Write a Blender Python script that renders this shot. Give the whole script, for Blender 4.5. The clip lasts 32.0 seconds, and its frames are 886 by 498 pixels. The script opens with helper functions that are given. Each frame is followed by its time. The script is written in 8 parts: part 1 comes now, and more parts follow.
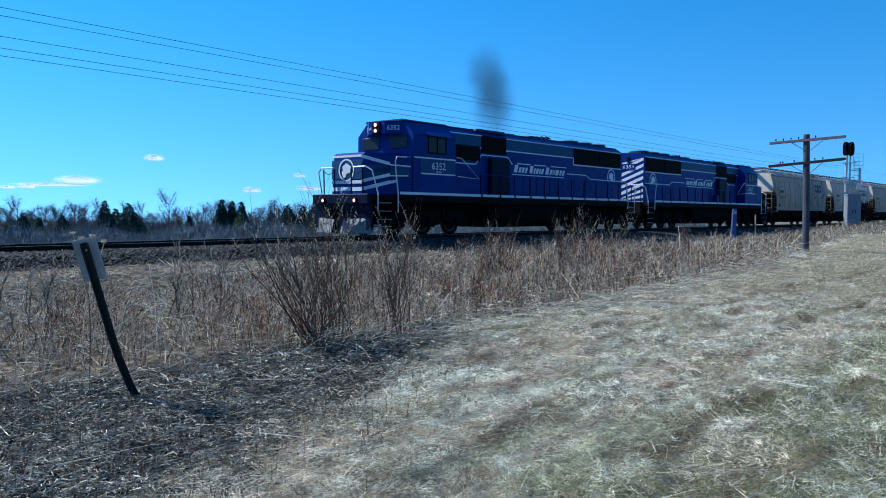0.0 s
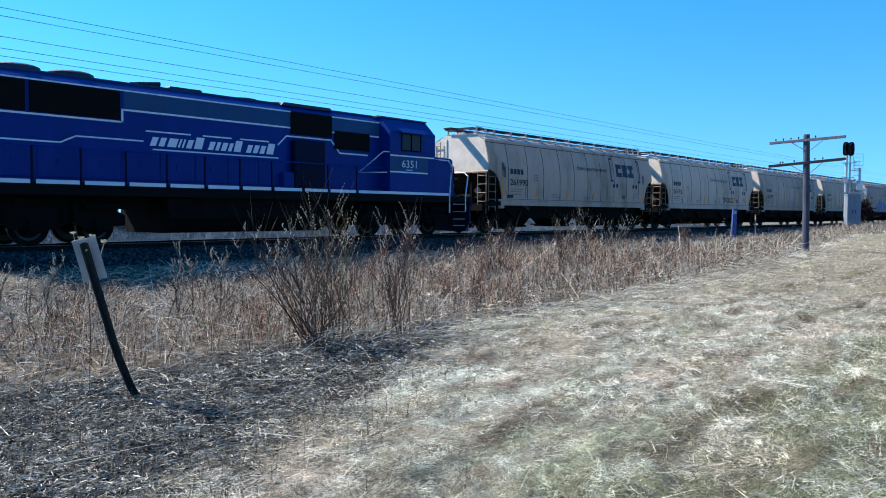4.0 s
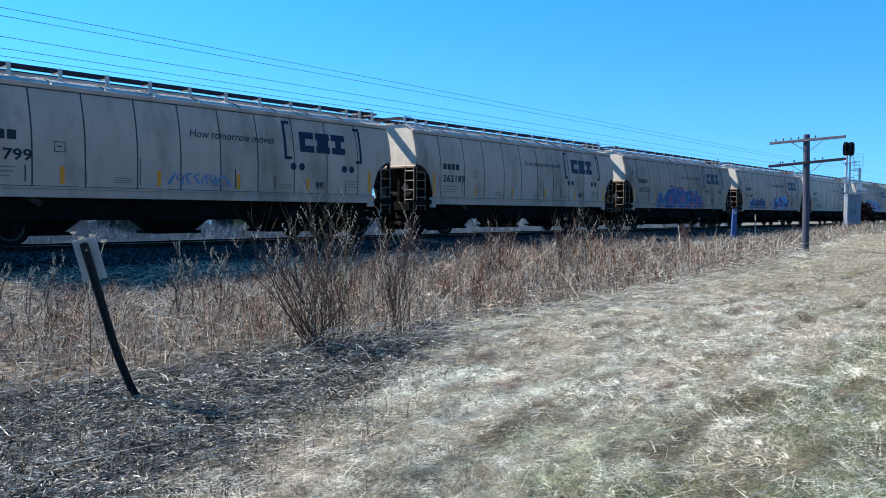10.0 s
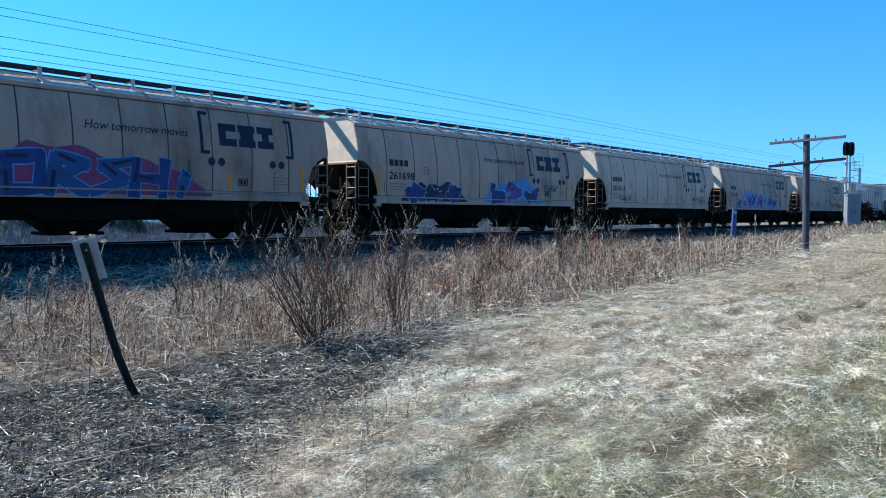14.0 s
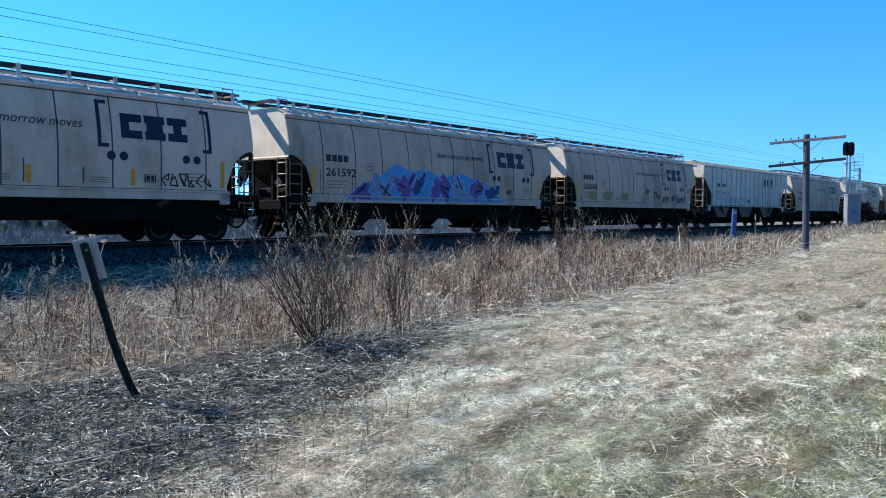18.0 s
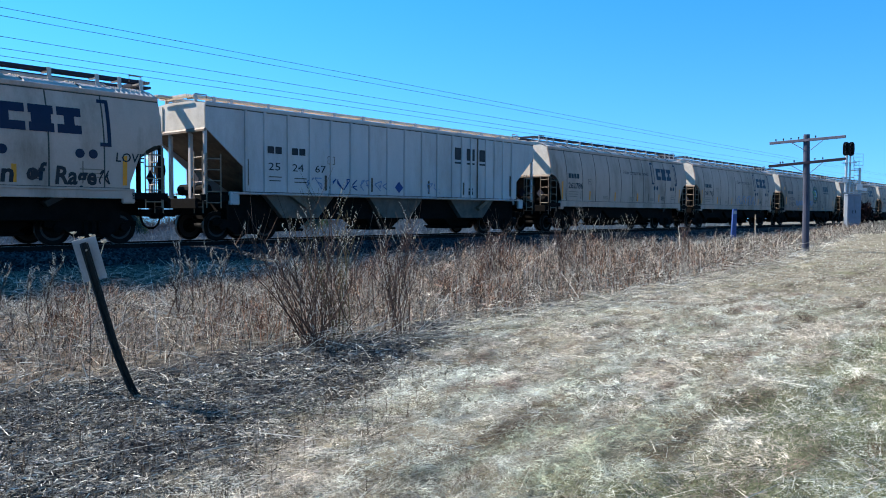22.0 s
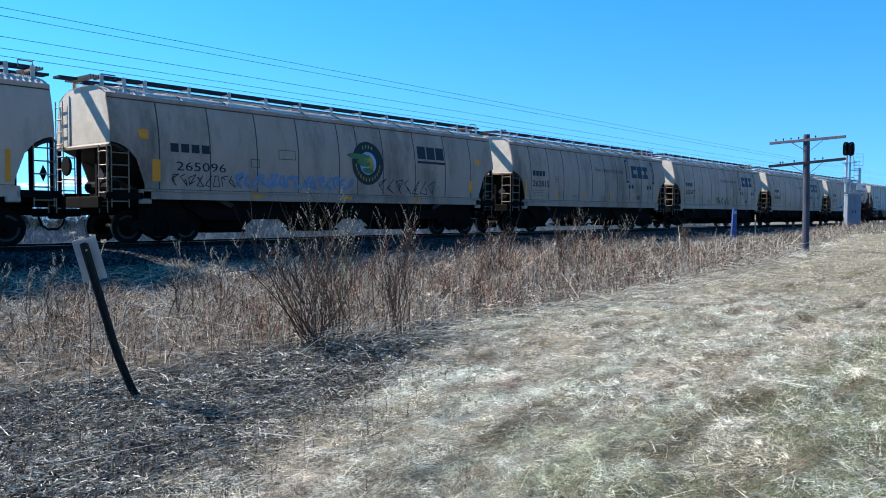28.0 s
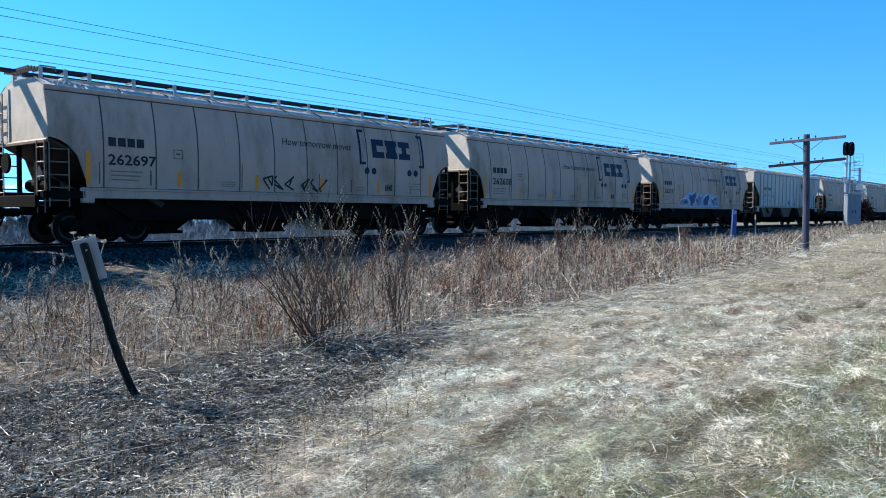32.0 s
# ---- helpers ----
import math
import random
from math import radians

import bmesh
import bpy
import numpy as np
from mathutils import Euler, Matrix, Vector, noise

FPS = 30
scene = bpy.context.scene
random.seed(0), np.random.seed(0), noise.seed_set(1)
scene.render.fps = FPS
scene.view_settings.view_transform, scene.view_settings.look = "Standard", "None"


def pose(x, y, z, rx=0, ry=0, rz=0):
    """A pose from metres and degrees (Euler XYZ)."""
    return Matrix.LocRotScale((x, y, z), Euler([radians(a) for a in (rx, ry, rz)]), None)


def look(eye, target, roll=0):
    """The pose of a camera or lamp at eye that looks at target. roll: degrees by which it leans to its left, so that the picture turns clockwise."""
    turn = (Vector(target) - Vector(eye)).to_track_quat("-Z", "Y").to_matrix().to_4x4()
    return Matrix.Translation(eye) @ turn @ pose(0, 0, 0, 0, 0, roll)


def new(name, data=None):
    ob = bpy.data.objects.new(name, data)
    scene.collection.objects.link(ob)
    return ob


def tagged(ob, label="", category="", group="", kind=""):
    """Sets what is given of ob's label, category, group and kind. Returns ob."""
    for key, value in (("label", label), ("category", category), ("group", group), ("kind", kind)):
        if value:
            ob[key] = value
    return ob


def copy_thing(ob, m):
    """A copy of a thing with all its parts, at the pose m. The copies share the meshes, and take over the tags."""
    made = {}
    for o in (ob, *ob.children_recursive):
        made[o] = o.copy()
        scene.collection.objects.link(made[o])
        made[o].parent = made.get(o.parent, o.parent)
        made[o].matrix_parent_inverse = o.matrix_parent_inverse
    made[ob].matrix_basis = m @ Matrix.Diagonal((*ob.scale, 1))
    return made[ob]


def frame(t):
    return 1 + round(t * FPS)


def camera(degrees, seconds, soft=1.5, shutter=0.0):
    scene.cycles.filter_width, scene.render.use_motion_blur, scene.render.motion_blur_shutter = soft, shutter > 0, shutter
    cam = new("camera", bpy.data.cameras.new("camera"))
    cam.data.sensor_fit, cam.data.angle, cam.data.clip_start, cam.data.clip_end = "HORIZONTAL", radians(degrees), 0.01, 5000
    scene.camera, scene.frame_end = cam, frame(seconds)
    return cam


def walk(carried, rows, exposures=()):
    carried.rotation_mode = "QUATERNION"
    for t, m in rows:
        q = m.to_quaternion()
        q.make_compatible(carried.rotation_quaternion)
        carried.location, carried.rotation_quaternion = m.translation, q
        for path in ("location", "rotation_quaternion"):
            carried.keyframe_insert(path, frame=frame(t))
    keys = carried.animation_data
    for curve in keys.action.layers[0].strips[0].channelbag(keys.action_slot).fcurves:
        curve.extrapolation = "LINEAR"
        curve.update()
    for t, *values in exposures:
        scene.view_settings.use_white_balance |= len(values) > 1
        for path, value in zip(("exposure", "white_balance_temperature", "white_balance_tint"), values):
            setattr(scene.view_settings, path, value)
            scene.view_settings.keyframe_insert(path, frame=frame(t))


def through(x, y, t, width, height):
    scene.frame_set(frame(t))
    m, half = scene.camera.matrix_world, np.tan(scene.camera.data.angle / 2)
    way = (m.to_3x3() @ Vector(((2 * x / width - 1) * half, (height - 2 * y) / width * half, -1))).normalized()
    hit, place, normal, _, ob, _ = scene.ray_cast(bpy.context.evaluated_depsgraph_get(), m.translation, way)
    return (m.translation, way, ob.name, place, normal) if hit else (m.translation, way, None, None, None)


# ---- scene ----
# The camera stands on the verge, 1.5 m over the grass; x runs along the track, z = 0 is the rail top.
TRAIN_SPEED = 9.10
CLIP = 32.0
TRACK_Y = 21.59
cam = camera(58.97, CLIP, soft=1.0)
_eye = Vector((0, 0, 0.92))
_yaw, _pitch = radians(49.54), radians(-2.69)
_ahead = _eye + 30 * Vector((math.sin(_yaw) * math.cos(_pitch), math.cos(_yaw) * math.cos(_pitch), math.sin(_pitch)))
STAND = look(_eye, _ahead, 0.33)
walk(cam, [(0.0, STAND), (CLIP, STAND)],
     exposures=[(0.0, 0.80, 6000, 6), (1.0, 0.86, 6200, 6.5), (2.0, 1.34, 6500, 11), (3.0, 1.36, 6500, 12), (5.5, 1.28, 6500, 11), (CLIP, 1.28, 6500, 11)])

# Daylight: clear sky, sun beyond the track and a little ahead of the train.
SUN_AZ, SUN_EL = -17.5, 43.0
world = bpy.data.worlds.new("sky")
scene.world = world
world.use_nodes = True
_nt = world.node_tree
_nt.nodes.clear()
_sky = _nt.nodes.new("ShaderNodeTexSky")
_sky.sky_type = "NISHITA"
_sky.sun_disc = False
_sky.sun_elevation = radians(SUN_EL)
_sky.sun_rotation = radians(SUN_AZ)
_sky.altitude = 200
_sky.air_density, _sky.dust_density, _sky.ozone_density = 1.0, 0.0, 3.0
_bg = _nt.nodes.new("ShaderNodeBackground")
_bg.inputs["Strength"].default_value = 0.115
_out = _nt.nodes.new("ShaderNodeOutputWorld")
# the sky is read a little above the bearing looked at, so that the horizon stays clear blue
_co = _nt.nodes.new("ShaderNodeTexCoord")
_up = _nt.nodes.new("ShaderNodeVectorMath")
_up.operation = "MULTIPLY_ADD"
_up.inputs[1].default_value, _up.inputs[2].default_value = (1, 1, 0.9), (0, 0, 0.17)
_nt.links.new(_co.outputs["Generated"], _up.inputs[0])
_nt.links.new(_up.outputs[0], _sky.inputs["Vector"])
_deep = _nt.nodes.new("ShaderNodeHueSaturation")
_deep.inputs["Hue"].default_value = 0.4975
_deep.inputs["Saturation"].default_value = 1.38
_nt.links.new(_sky.outputs[0], _deep.inputs["Color"])
_nt.links.new(_deep.outputs[0], _bg.inputs["Color"])
_nt.links.new(_bg.outputs[0], _out.inputs["Surface"])
_sd = bpy.data.lights.new("sun", "SUN")
_sd.energy, _sd.angle, _sd.color = 5.0, radians(0.53), (1.0, 0.95, 0.88)
sun = new("sun", _sd)
_az, _el = radians(SUN_AZ), radians(SUN_EL)
_sv = Vector((math.sin(_az) * math.cos(_el), math.cos(_az) * math.cos(_el), math.sin(_el)))
sun.matrix_basis = look(_sv * 60, (0, 0, 0))

# ---- materials ----
def material(name, base, rough=0.7, metal=0.0, scale=6.0, vary=0.25, fine=60.0, bump=0.15, dirt=None, dirt_amount=0.35,
             streak=0.0, random_value=0.0, spec=0.18, emit=0.0):
    """A surface with variation at two scales, a fine relief and, where given, dirt of a second colour."""
    m = bpy.data.materials.new(name)
    m.use_nodes = True
    nt = m.node_tree
    nd, ln = nt.nodes, nt.links
    bs = nd["Principled BSDF"]
    bs.inputs["Roughness"].default_value = rough
    bs.inputs["Metallic"].default_value = metal
    bs.inputs["Specular IOR Level"].default_value = spec
    co = nd.new("ShaderNodeTexCoord")
    mp = nd.new("ShaderNodeMapping")
    mp.inputs["Scale"].default_value = (1, 1, 1 - 0.85 * streak)
    ln.new(co.outputs["Object"], mp.inputs["Vector"])
    n1 = nd.new("ShaderNodeTexNoise")
    n1.inputs["Scale"].default_value = scale
    n1.inputs["Detail"].default_value = 6
    n1.inputs["Roughness"].default_value = 0.65
    ln.new(mp.outputs[0], n1.inputs["Vector"])
    n2 = nd.new("ShaderNodeTexNoise")
    n2.inputs["Scale"].default_value = fine
    n2.inputs["Detail"].default_value = 3
    ln.new(co.outputs["Object"], n2.inputs["Vector"])
    ad = nd.new("ShaderNodeMath")
    ad.operation = "MULTIPLY_ADD"
    ln.new(n2.outputs["Fac"], ad.inputs[0])
    ad.inputs[1].default_value = 0.4
    ln.new(n1.outputs["Fac"], ad.inputs[2])
    rg = nd.new("ShaderNodeMapRange")
    rg.inputs["From Min"].default_value, rg.inputs["From Max"].default_value = 0.45, 0.95
    rg.inputs["To Min"].default_value, rg.inputs["To Max"].default_value = 1 - vary, 1 + vary
    ln.new(ad.outputs[0], rg.inputs["Value"])
    hs = nd.new("ShaderNodeHueSaturation")
    hs.inputs["Color"].default_value = (*base, 1)
    last = rg.outputs[0]
    if random_value:
        oi = nd.new("ShaderNodeObjectInfo")
        r2 = nd.new("ShaderNodeMapRange")
        r2.inputs["To Min"].default_value, r2.inputs["To Max"].default_value = 1 - random_value, 1 + random_value
        ln.new(oi.outputs["Random"], r2.inputs["Value"])
        mu = nd.new("ShaderNodeMath")
        mu.operation = "MULTIPLY"
        ln.new(last, mu.inputs[0])
        ln.new(r2.outputs[0], mu.inputs[1])
        last = mu.outputs[0]
    ln.new(last, hs.inputs["Value"])
    col = hs.outputs[0]
    if dirt:
        n3 = nd.new("ShaderNodeTexNoise")
        n3.inputs["Scale"].default_value = scale * 0.45
        n3.inputs["Detail"].default_value = 8
        n3.inputs["Roughness"].default_value = 0.7
        ln.new(mp.outputs[0], n3.inputs["Vector"])
        cr = nd.new("ShaderNodeMapRange")
        cr.inputs["From Min"].default_value, cr.inputs["From Max"].default_value = 0.5, 0.72
        cr.inputs["To Max"].default_value = dirt_amount
        ln.new(n3.outputs["Fac"], cr.inputs["Value"])
        mx = nd.new("ShaderNodeMix")
        mx.data_type = "RGBA"
        ln.new(cr.outputs[0], mx.inputs["Factor"])
        ln.new(col, mx.inputs["A"])
        mx.inputs["B"].default_value = (*dirt, 1)
        col = mx.outputs["Result"]
    ln.new(col, bs.inputs["Base Color"])
    if bump:
        bp = nd.new("ShaderNodeBump")
        bp.inputs["Strength"].default_value = bump
        bp.inputs["Distance"].default_value = 0.01
        ln.new(ad.outputs[0], bp.inputs["Height"])
        ln.new(bp.outputs[0], bs.inputs["Normal"])
    if emit:
        bs.inputs["Emission Color"].default_value = (*base, 1)
        bs.inputs["Emission Strength"].default_value = emit
    return m


def blade_material(name, a, b, rough=0.75, through=0.25, skew=1.0):
    """Dry stems and blades: each island takes its own shade between two colours, and lets some light through."""
    m = bpy.data.materials.new(name)
    m.use_nodes = True
    nd, ln = m.node_tree.nodes, m.node_tree.links
    bs = nd["Principled BSDF"]
    bs.inputs["Roughness"].default_value = rough
    bs.inputs["Specular IOR Level"].default_value = 0.1
    ge = nd.new("ShaderNodeNewGeometry")
    mx = nd.new("ShaderNodeMix")
    mx.data_type = "RGBA"
    pw = nd.new("ShaderNodeMath")
    pw.operation = "POWER"
    ln.new(ge.outputs["Random Per Island"], pw.inputs[0])
    pw.inputs[1].default_value = skew
    ln.new(pw.outputs[0], mx.inputs["Factor"])
    mx.inputs["A"].default_value, mx.inputs["B"].default_value = (*a, 1), (*b, 1)
    ln.new(mx.outputs["Result"], bs.inputs["Base Color"])
    if through:
        tr = nd.new("ShaderNodeBsdfTranslucent")
        ln.new(mx.outputs["Result"], tr.inputs["Color"])
        ms = nd.new("ShaderNodeMixShader")
        ms.inputs[0].default_value = through
        ln.new(bs.outputs[0], ms.inputs[1])
        ln.new(tr.outputs[0], ms.inputs[2])
        ln.new(ms.outputs[0], nd["Material Output"].inputs["Surface"])
    return m


def verge_material(name, pale, straw, dead, green, low, high, rough=0.75, through=0.2):
    """Blades of the mown verge: drifts of pale, straw and dead brown grass, each blade with a shade of its own."""
    m = blade_material(name, (low,) * 3, (high,) * 3, rough, through)
    nd, ln = m.node_tree.nodes, m.node_tree.links
    co = nd.new("ShaderNodeTexCoord")
    mp = nd.new("ShaderNodeMapping")
    mp.inputs["Scale"].default_value = (0.30, 1.0, 1.0)
    ln.new(co.outputs["Object"], mp.inputs["Vector"])
    shade = [n for n in nd if n.bl_idname == "ShaderNodeMix"][0]
    col = None
    for scale, lo, hi, tint in ((1.6, 0.46, 0.60, straw), (3.4, 0.55, 0.66, dead), (1.1, 0.55, 0.66, green)):
        n = nd.new("ShaderNodeTexNoise")
        n.inputs["Scale"].default_value, n.inputs["Detail"].default_value = scale, 4
        ln.new(mp.outputs[0], n.inputs["Vector"])
        r = nd.new("ShaderNodeMapRange")
        r.inputs["From Min"].default_value, r.inputs["From Max"].default_value = lo, hi
        ln.new(n.outputs["Fac"], r.inputs["Value"])
        mx = nd.new("ShaderNodeMix")
        mx.data_type = "RGBA"
        ln.new(r.outputs[0], mx.inputs["Factor"])
        if col is None:
            mx.inputs["A"].default_value = (*pale, 1)
        else:
            ln.new(col, mx.inputs["A"])
        mx.inputs["B"].default_value = (*tint, 1)
        col = mx.outputs["Result"]
    for scale, lo, hi in ((12.0, 0.50, 1.28), (4.5, 0.74, 1.16)):
        n = nd.new("ShaderNodeTexNoise")
        n.inputs["Scale"].default_value, n.inputs["Detail"].default_value, n.inputs["Roughness"].default_value = scale, 3, 0.6
        ln.new(mp.outputs[0], n.inputs["Vector"])
        r = nd.new("ShaderNodeMapRange")
        r.inputs["From Min"].default_value, r.inputs["From Max"].default_value = 0.38, 0.62
        r.inputs["To Min"].default_value, r.inputs["To Max"].default_value = lo, hi
        ln.new(n.outputs["Fac"], r.inputs["Value"])
        hs = nd.new("ShaderNodeHueSaturation")
        ln.new(col, hs.inputs["Color"])
        ln.new(r.outputs[0], hs.inputs["Value"])
        col = hs.outputs[0]
    mul = nd.new("ShaderNodeMix")
    mul.data_type, mul.blend_type = "RGBA", "MULTIPLY"
    mul.inputs["Factor"].default_value = 1.0
    ln.new(col, mul.inputs["A"])
    ln.new(shade.outputs["Result"], mul.inputs["B"])
    for n in nd:
        if n.bl_idname == "ShaderNodeBsdfPrincipled":
            ln.new(mul.outputs["Result"], n.inputs["Base Color"])
        if n.bl_idname == "ShaderNodeBsdfTranslucent":
            ln.new(mul.outputs["Result"], n.inputs["Color"])
    return m


M_TAN = material("hopper_paint", (0.465, 0.312, 0.245), 0.6, spec=0.08, scale=1.3, vary=0.10, fine=25, bump=0.05,
                 dirt=(0.17, 0.115, 0.08), dirt_amount=0.85, streak=0.8, random_value=0.04)
# Paler and darker coats of the same tan, the darker with more dirt.
M_TANPALE = material("paler_hopper_paint", (0.60, 0.41, 0.32), 0.6, spec=0.08, scale=1.3, vary=0.10, fine=25, bump=0.05,
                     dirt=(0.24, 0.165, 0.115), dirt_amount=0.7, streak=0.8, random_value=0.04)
M_TANDARK = material("darker_hopper_paint", (0.37, 0.25, 0.196), 0.6, spec=0.08, scale=1.3, vary=0.14, fine=25, bump=0.05,
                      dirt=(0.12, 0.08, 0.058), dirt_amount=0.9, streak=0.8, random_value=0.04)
M_TANROOF = material("hopper_roof_paint", (0.46, 0.42, 0.385), 0.85, spec=0.03, scale=2.0, vary=0.12, fine=30, bump=0.06,
                     dirt=(0.22, 0.165, 0.115), dirt_amount=0.7)
# end sheets get a paler colour to strengthen the grazing sun on them
M_ENDSHEET = material("sunlit_end_paint", (0.60, 0.55, 0.47), 0.7, spec=0.05, scale=2.0, vary=0.15, fine=30, bump=0.06,
                      dirt=(0.36, 0.27, 0.19), dirt_amount=0.5)
M_GREYCAR = material("grey_hopper_paint", (0.42, 0.385, 0.37), 0.55, scale=1.3, vary=0.10, fine=25, bump=0.05,
                     dirt=(0.22, 0.19, 0.16), dirt_amount=0.5, streak=0.8, random_value=0.05)
# dirty grey paint, also darkened for the shade below the side sill
M_GREYBAY = material("dirty_shaded_bay", (0.10, 0.085, 0.07), 0.7, scale=2.0, vary=0.3, fine=25, dirt=(0.03, 0.024, 0.02), dirt_amount=0.85)
M_SEAM = material("weld_seam", (0.062, 0.05, 0.042), 0.6, scale=3, vary=0.2)
M_PRINT = material("faded_small_print", (0.21, 0.155, 0.115), 0.6, vary=0.1, bump=0.0)
M_NAVY = material("navy_emblem_paint", (0.010, 0.014, 0.035), 0.5, vary=0.15, bump=0.0)
M_BLACK = material("black_lettering", (0.018, 0.018, 0.022), 0.5, vary=0.15, bump=0.0)
# near-black base colour deepens the shade beneath cars and locomotives
M_UNDER = material("shade_dark_understeel", (0.006, 0.0055, 0.005), 0.85, spec=0.04, scale=4, vary=0.35, dirt=(0.016, 0.013, 0.011), dirt_amount=0.4)
# brown sheet darkened to near black for the shade inside the end cage
M_SLOPE = material("shaded_slope_sheet", (0.030, 0.021, 0.016), 0.75, scale=3, vary=0.3, dirt=(0.014, 0.011, 0.010), dirt_amount=0.6)
M_RUSTSLOPE = material("brown_slope_sheet", (0.16, 0.115, 0.08), 0.75, scale=3, vary=0.3, dirt=(0.05, 0.036, 0.026), dirt_amount=0.7)
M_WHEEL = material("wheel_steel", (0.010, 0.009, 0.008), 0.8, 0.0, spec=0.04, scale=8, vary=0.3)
M_TREAD = material("polished_tread", (0.035, 0.035, 0.035), 0.5, 0.4, scale=20, vary=0.1)
M_YELLOW = material("yellow_reflector", (0.70, 0.235, 0.02), 0.45, vary=0.1, bump=0.0)
M_BOARD = material("galvanised_grating", (0.018, 0.022, 0.036), 0.7, 0.0, vary=0.2)
M_BLUE = material("locomotive_blue", (0.001, 0.023, 0.165), 0.42, spec=0.08, scale=1.2, vary=0.12, fine=30, bump=0.03,
                  dirt=(0.002, 0.014, 0.08), dirt_amount=0.5, streak=0.8)
M_GREYBLUE = material("grey_blue_band", (0.013, 0.058, 0.145), 0.45, spec=0.08, scale=1.2, vary=0.12, fine=30, bump=0.03,
                      dirt=(0.03, 0.04, 0.08), dirt_amount=0.4, streak=0.8)
M_CREAM = material("cream_grating", (0.62, 0.50, 0.38), 0.7, vary=0.2)
M_LADDER = material("tan_ladder_steel", (0.20, 0.15, 0.11), 0.6, scale=6, vary=0.2)
M_STRIPE = material("silver_striping", (0.55, 0.60, 0.68), 0.45, vary=0.1, bump=0.0)
M_GRILLE = material("black_grille", (0.005, 0.005, 0.006), 0.7, spec=0.05, vary=0.2)
M_LOCOROOF = material("sooty_roof", (0.022, 0.03, 0.06), 0.6, vary=0.25, dirt=(0.015, 0.015, 0.017), dirt_amount=0.7)
M_HANDRAIL = material("silver_handrail", (0.60, 0.62, 0.66), 0.4, vary=0.05, bump=0.0)
M_STEPEDGE = material("worn_step_edge", (0.16, 0.17, 0.19), 0.5, vary=0.3)
M_LAMP = material("headlight_glow", (1.0, 0.60, 0.58), 0.3, emit=0.9, bump=0.0, vary=0.02)
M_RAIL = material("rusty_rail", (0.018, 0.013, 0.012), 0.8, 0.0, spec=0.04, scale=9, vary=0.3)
M_RAILTOP = material("polished_railhead", (0.20, 0.19, 0.19), 0.4, 0.9, scale=14, vary=0.15)
M_TIE = material("creosoted_timber", (0.045, 0.037, 0.030), 0.85, scale=5, vary=0.4, dirt=(0.10, 0.09, 0.08), dirt_amount=0.5, random_value=0.3)
# ballast colour lowered to near black to carry the shade beside the train
M_BALLAST = material("shade_dark_ballast", (0.018, 0.019, 0.021), 0.9, scale=7, vary=0.5, fine=45, bump=0.9, dirt=(0.02, 0.02, 0.02), dirt_amount=0.6)
# weathered wood, its colour darkened and blued for the backlight
M_POLE = material("weathered_backlit_wood", (0.050, 0.056, 0.080), 0.9, scale=5, vary=0.4, streak=0.9, bump=0.5)
M_DARKARM = material("dark_crossarm", (0.018, 0.018, 0.028), 0.9, scale=6, vary=0.3, bump=0.3)
M_ARM = material("weathered_crossarm", (0.10, 0.10, 0.13), 0.9, scale=6, vary=0.3, bump=0.3)
M_GLASSINS = material("insulator_glass", (0.03, 0.04, 0.05), 0.15, vary=0.05, bump=0.0)
M_SILVER = material("aluminium_paint", (0.42, 0.44, 0.46), 0.45, 0.5, scale=5, vary=0.15)
M_CABINET = material("grey_cabinet_paint", (0.15, 0.185, 0.235), 0.5, 0.2, scale=3, vary=0.12)
M_SIGBLACK = material("matt_black_paint", (0.012, 0.012, 0.014), 0.7, vary=0.15)
M_POST = material("green_steel_post", (0.022, 0.028, 0.03), 0.6, 0.3, scale=8, vary=0.3)
M_SIGN = material("weathered_sign_back", (0.32, 0.34, 0.36), 0.5, 0.5, scale=6, vary=0.2, dirt=(0.2, 0.2, 0.2), dirt_amount=0.4)
M_BLUEPOST = material("blue_marker_plastic", (0.035, 0.07, 0.20), 0.5, scale=5, vary=0.2)
M_WIRE = material("copper_line_wire", (0.03, 0.04, 0.05), 0.5, 0.3, vary=0.1, bump=0.0)
M_BARK = material("grey_bark", (0.10, 0.085, 0.075), 0.9, scale=8, vary=0.3)
M_FARWALL = material("far_wall_white", (0.70, 0.71, 0.72), 0.7, vary=0.1)
M_FARROOF = material("far_roof_grey", (0.25, 0.27, 0.30), 0.7, vary=0.15)

# ---- mesh helpers ----
def part(name, bm, mat, parent=None, label="", smooth=False):
    """Links a bmesh as one mesh object under a thing or a part."""
    me = bpy.data.meshes.new(name)
    bm.normal_update()
    bm.to_mesh(me)
    bm.free()
    for m in (mat if isinstance(mat, (list, tuple)) else [mat]):
        me.materials.append(m)
    if smooth:
        me.polygons.foreach_set("use_smooth", [True] * len(me.polygons))
    ob = new(name, me)
    if parent is not None:
        ob.parent = parent
    if label:
        ob["label"] = label
    return ob


def arrays(name, verts, faces, mat, parent=None):
    """One mesh object out of numpy arrays of corners and of equal-sided faces."""
    me = bpy.data.meshes.new(name)
    nv, nf, k = len(verts), len(faces), faces.shape[1]
    me.vertices.add(nv)
    me.vertices.foreach_set("co", np.asarray(verts, np.float32).ravel())
    me.loops.add(nf * k)
    me.loops.foreach_set("vertex_index", np.asarray(faces, np.int32).ravel())
    me.polygons.add(nf)
    me.polygons.foreach_set("loop_start", np.arange(0, nf * k, k, dtype=np.int32))
    me.update(calc_edges=True)
    me.materials.append(mat)
    ob = new(name, me)
    if parent is not None:
        ob.parent = parent
    return ob


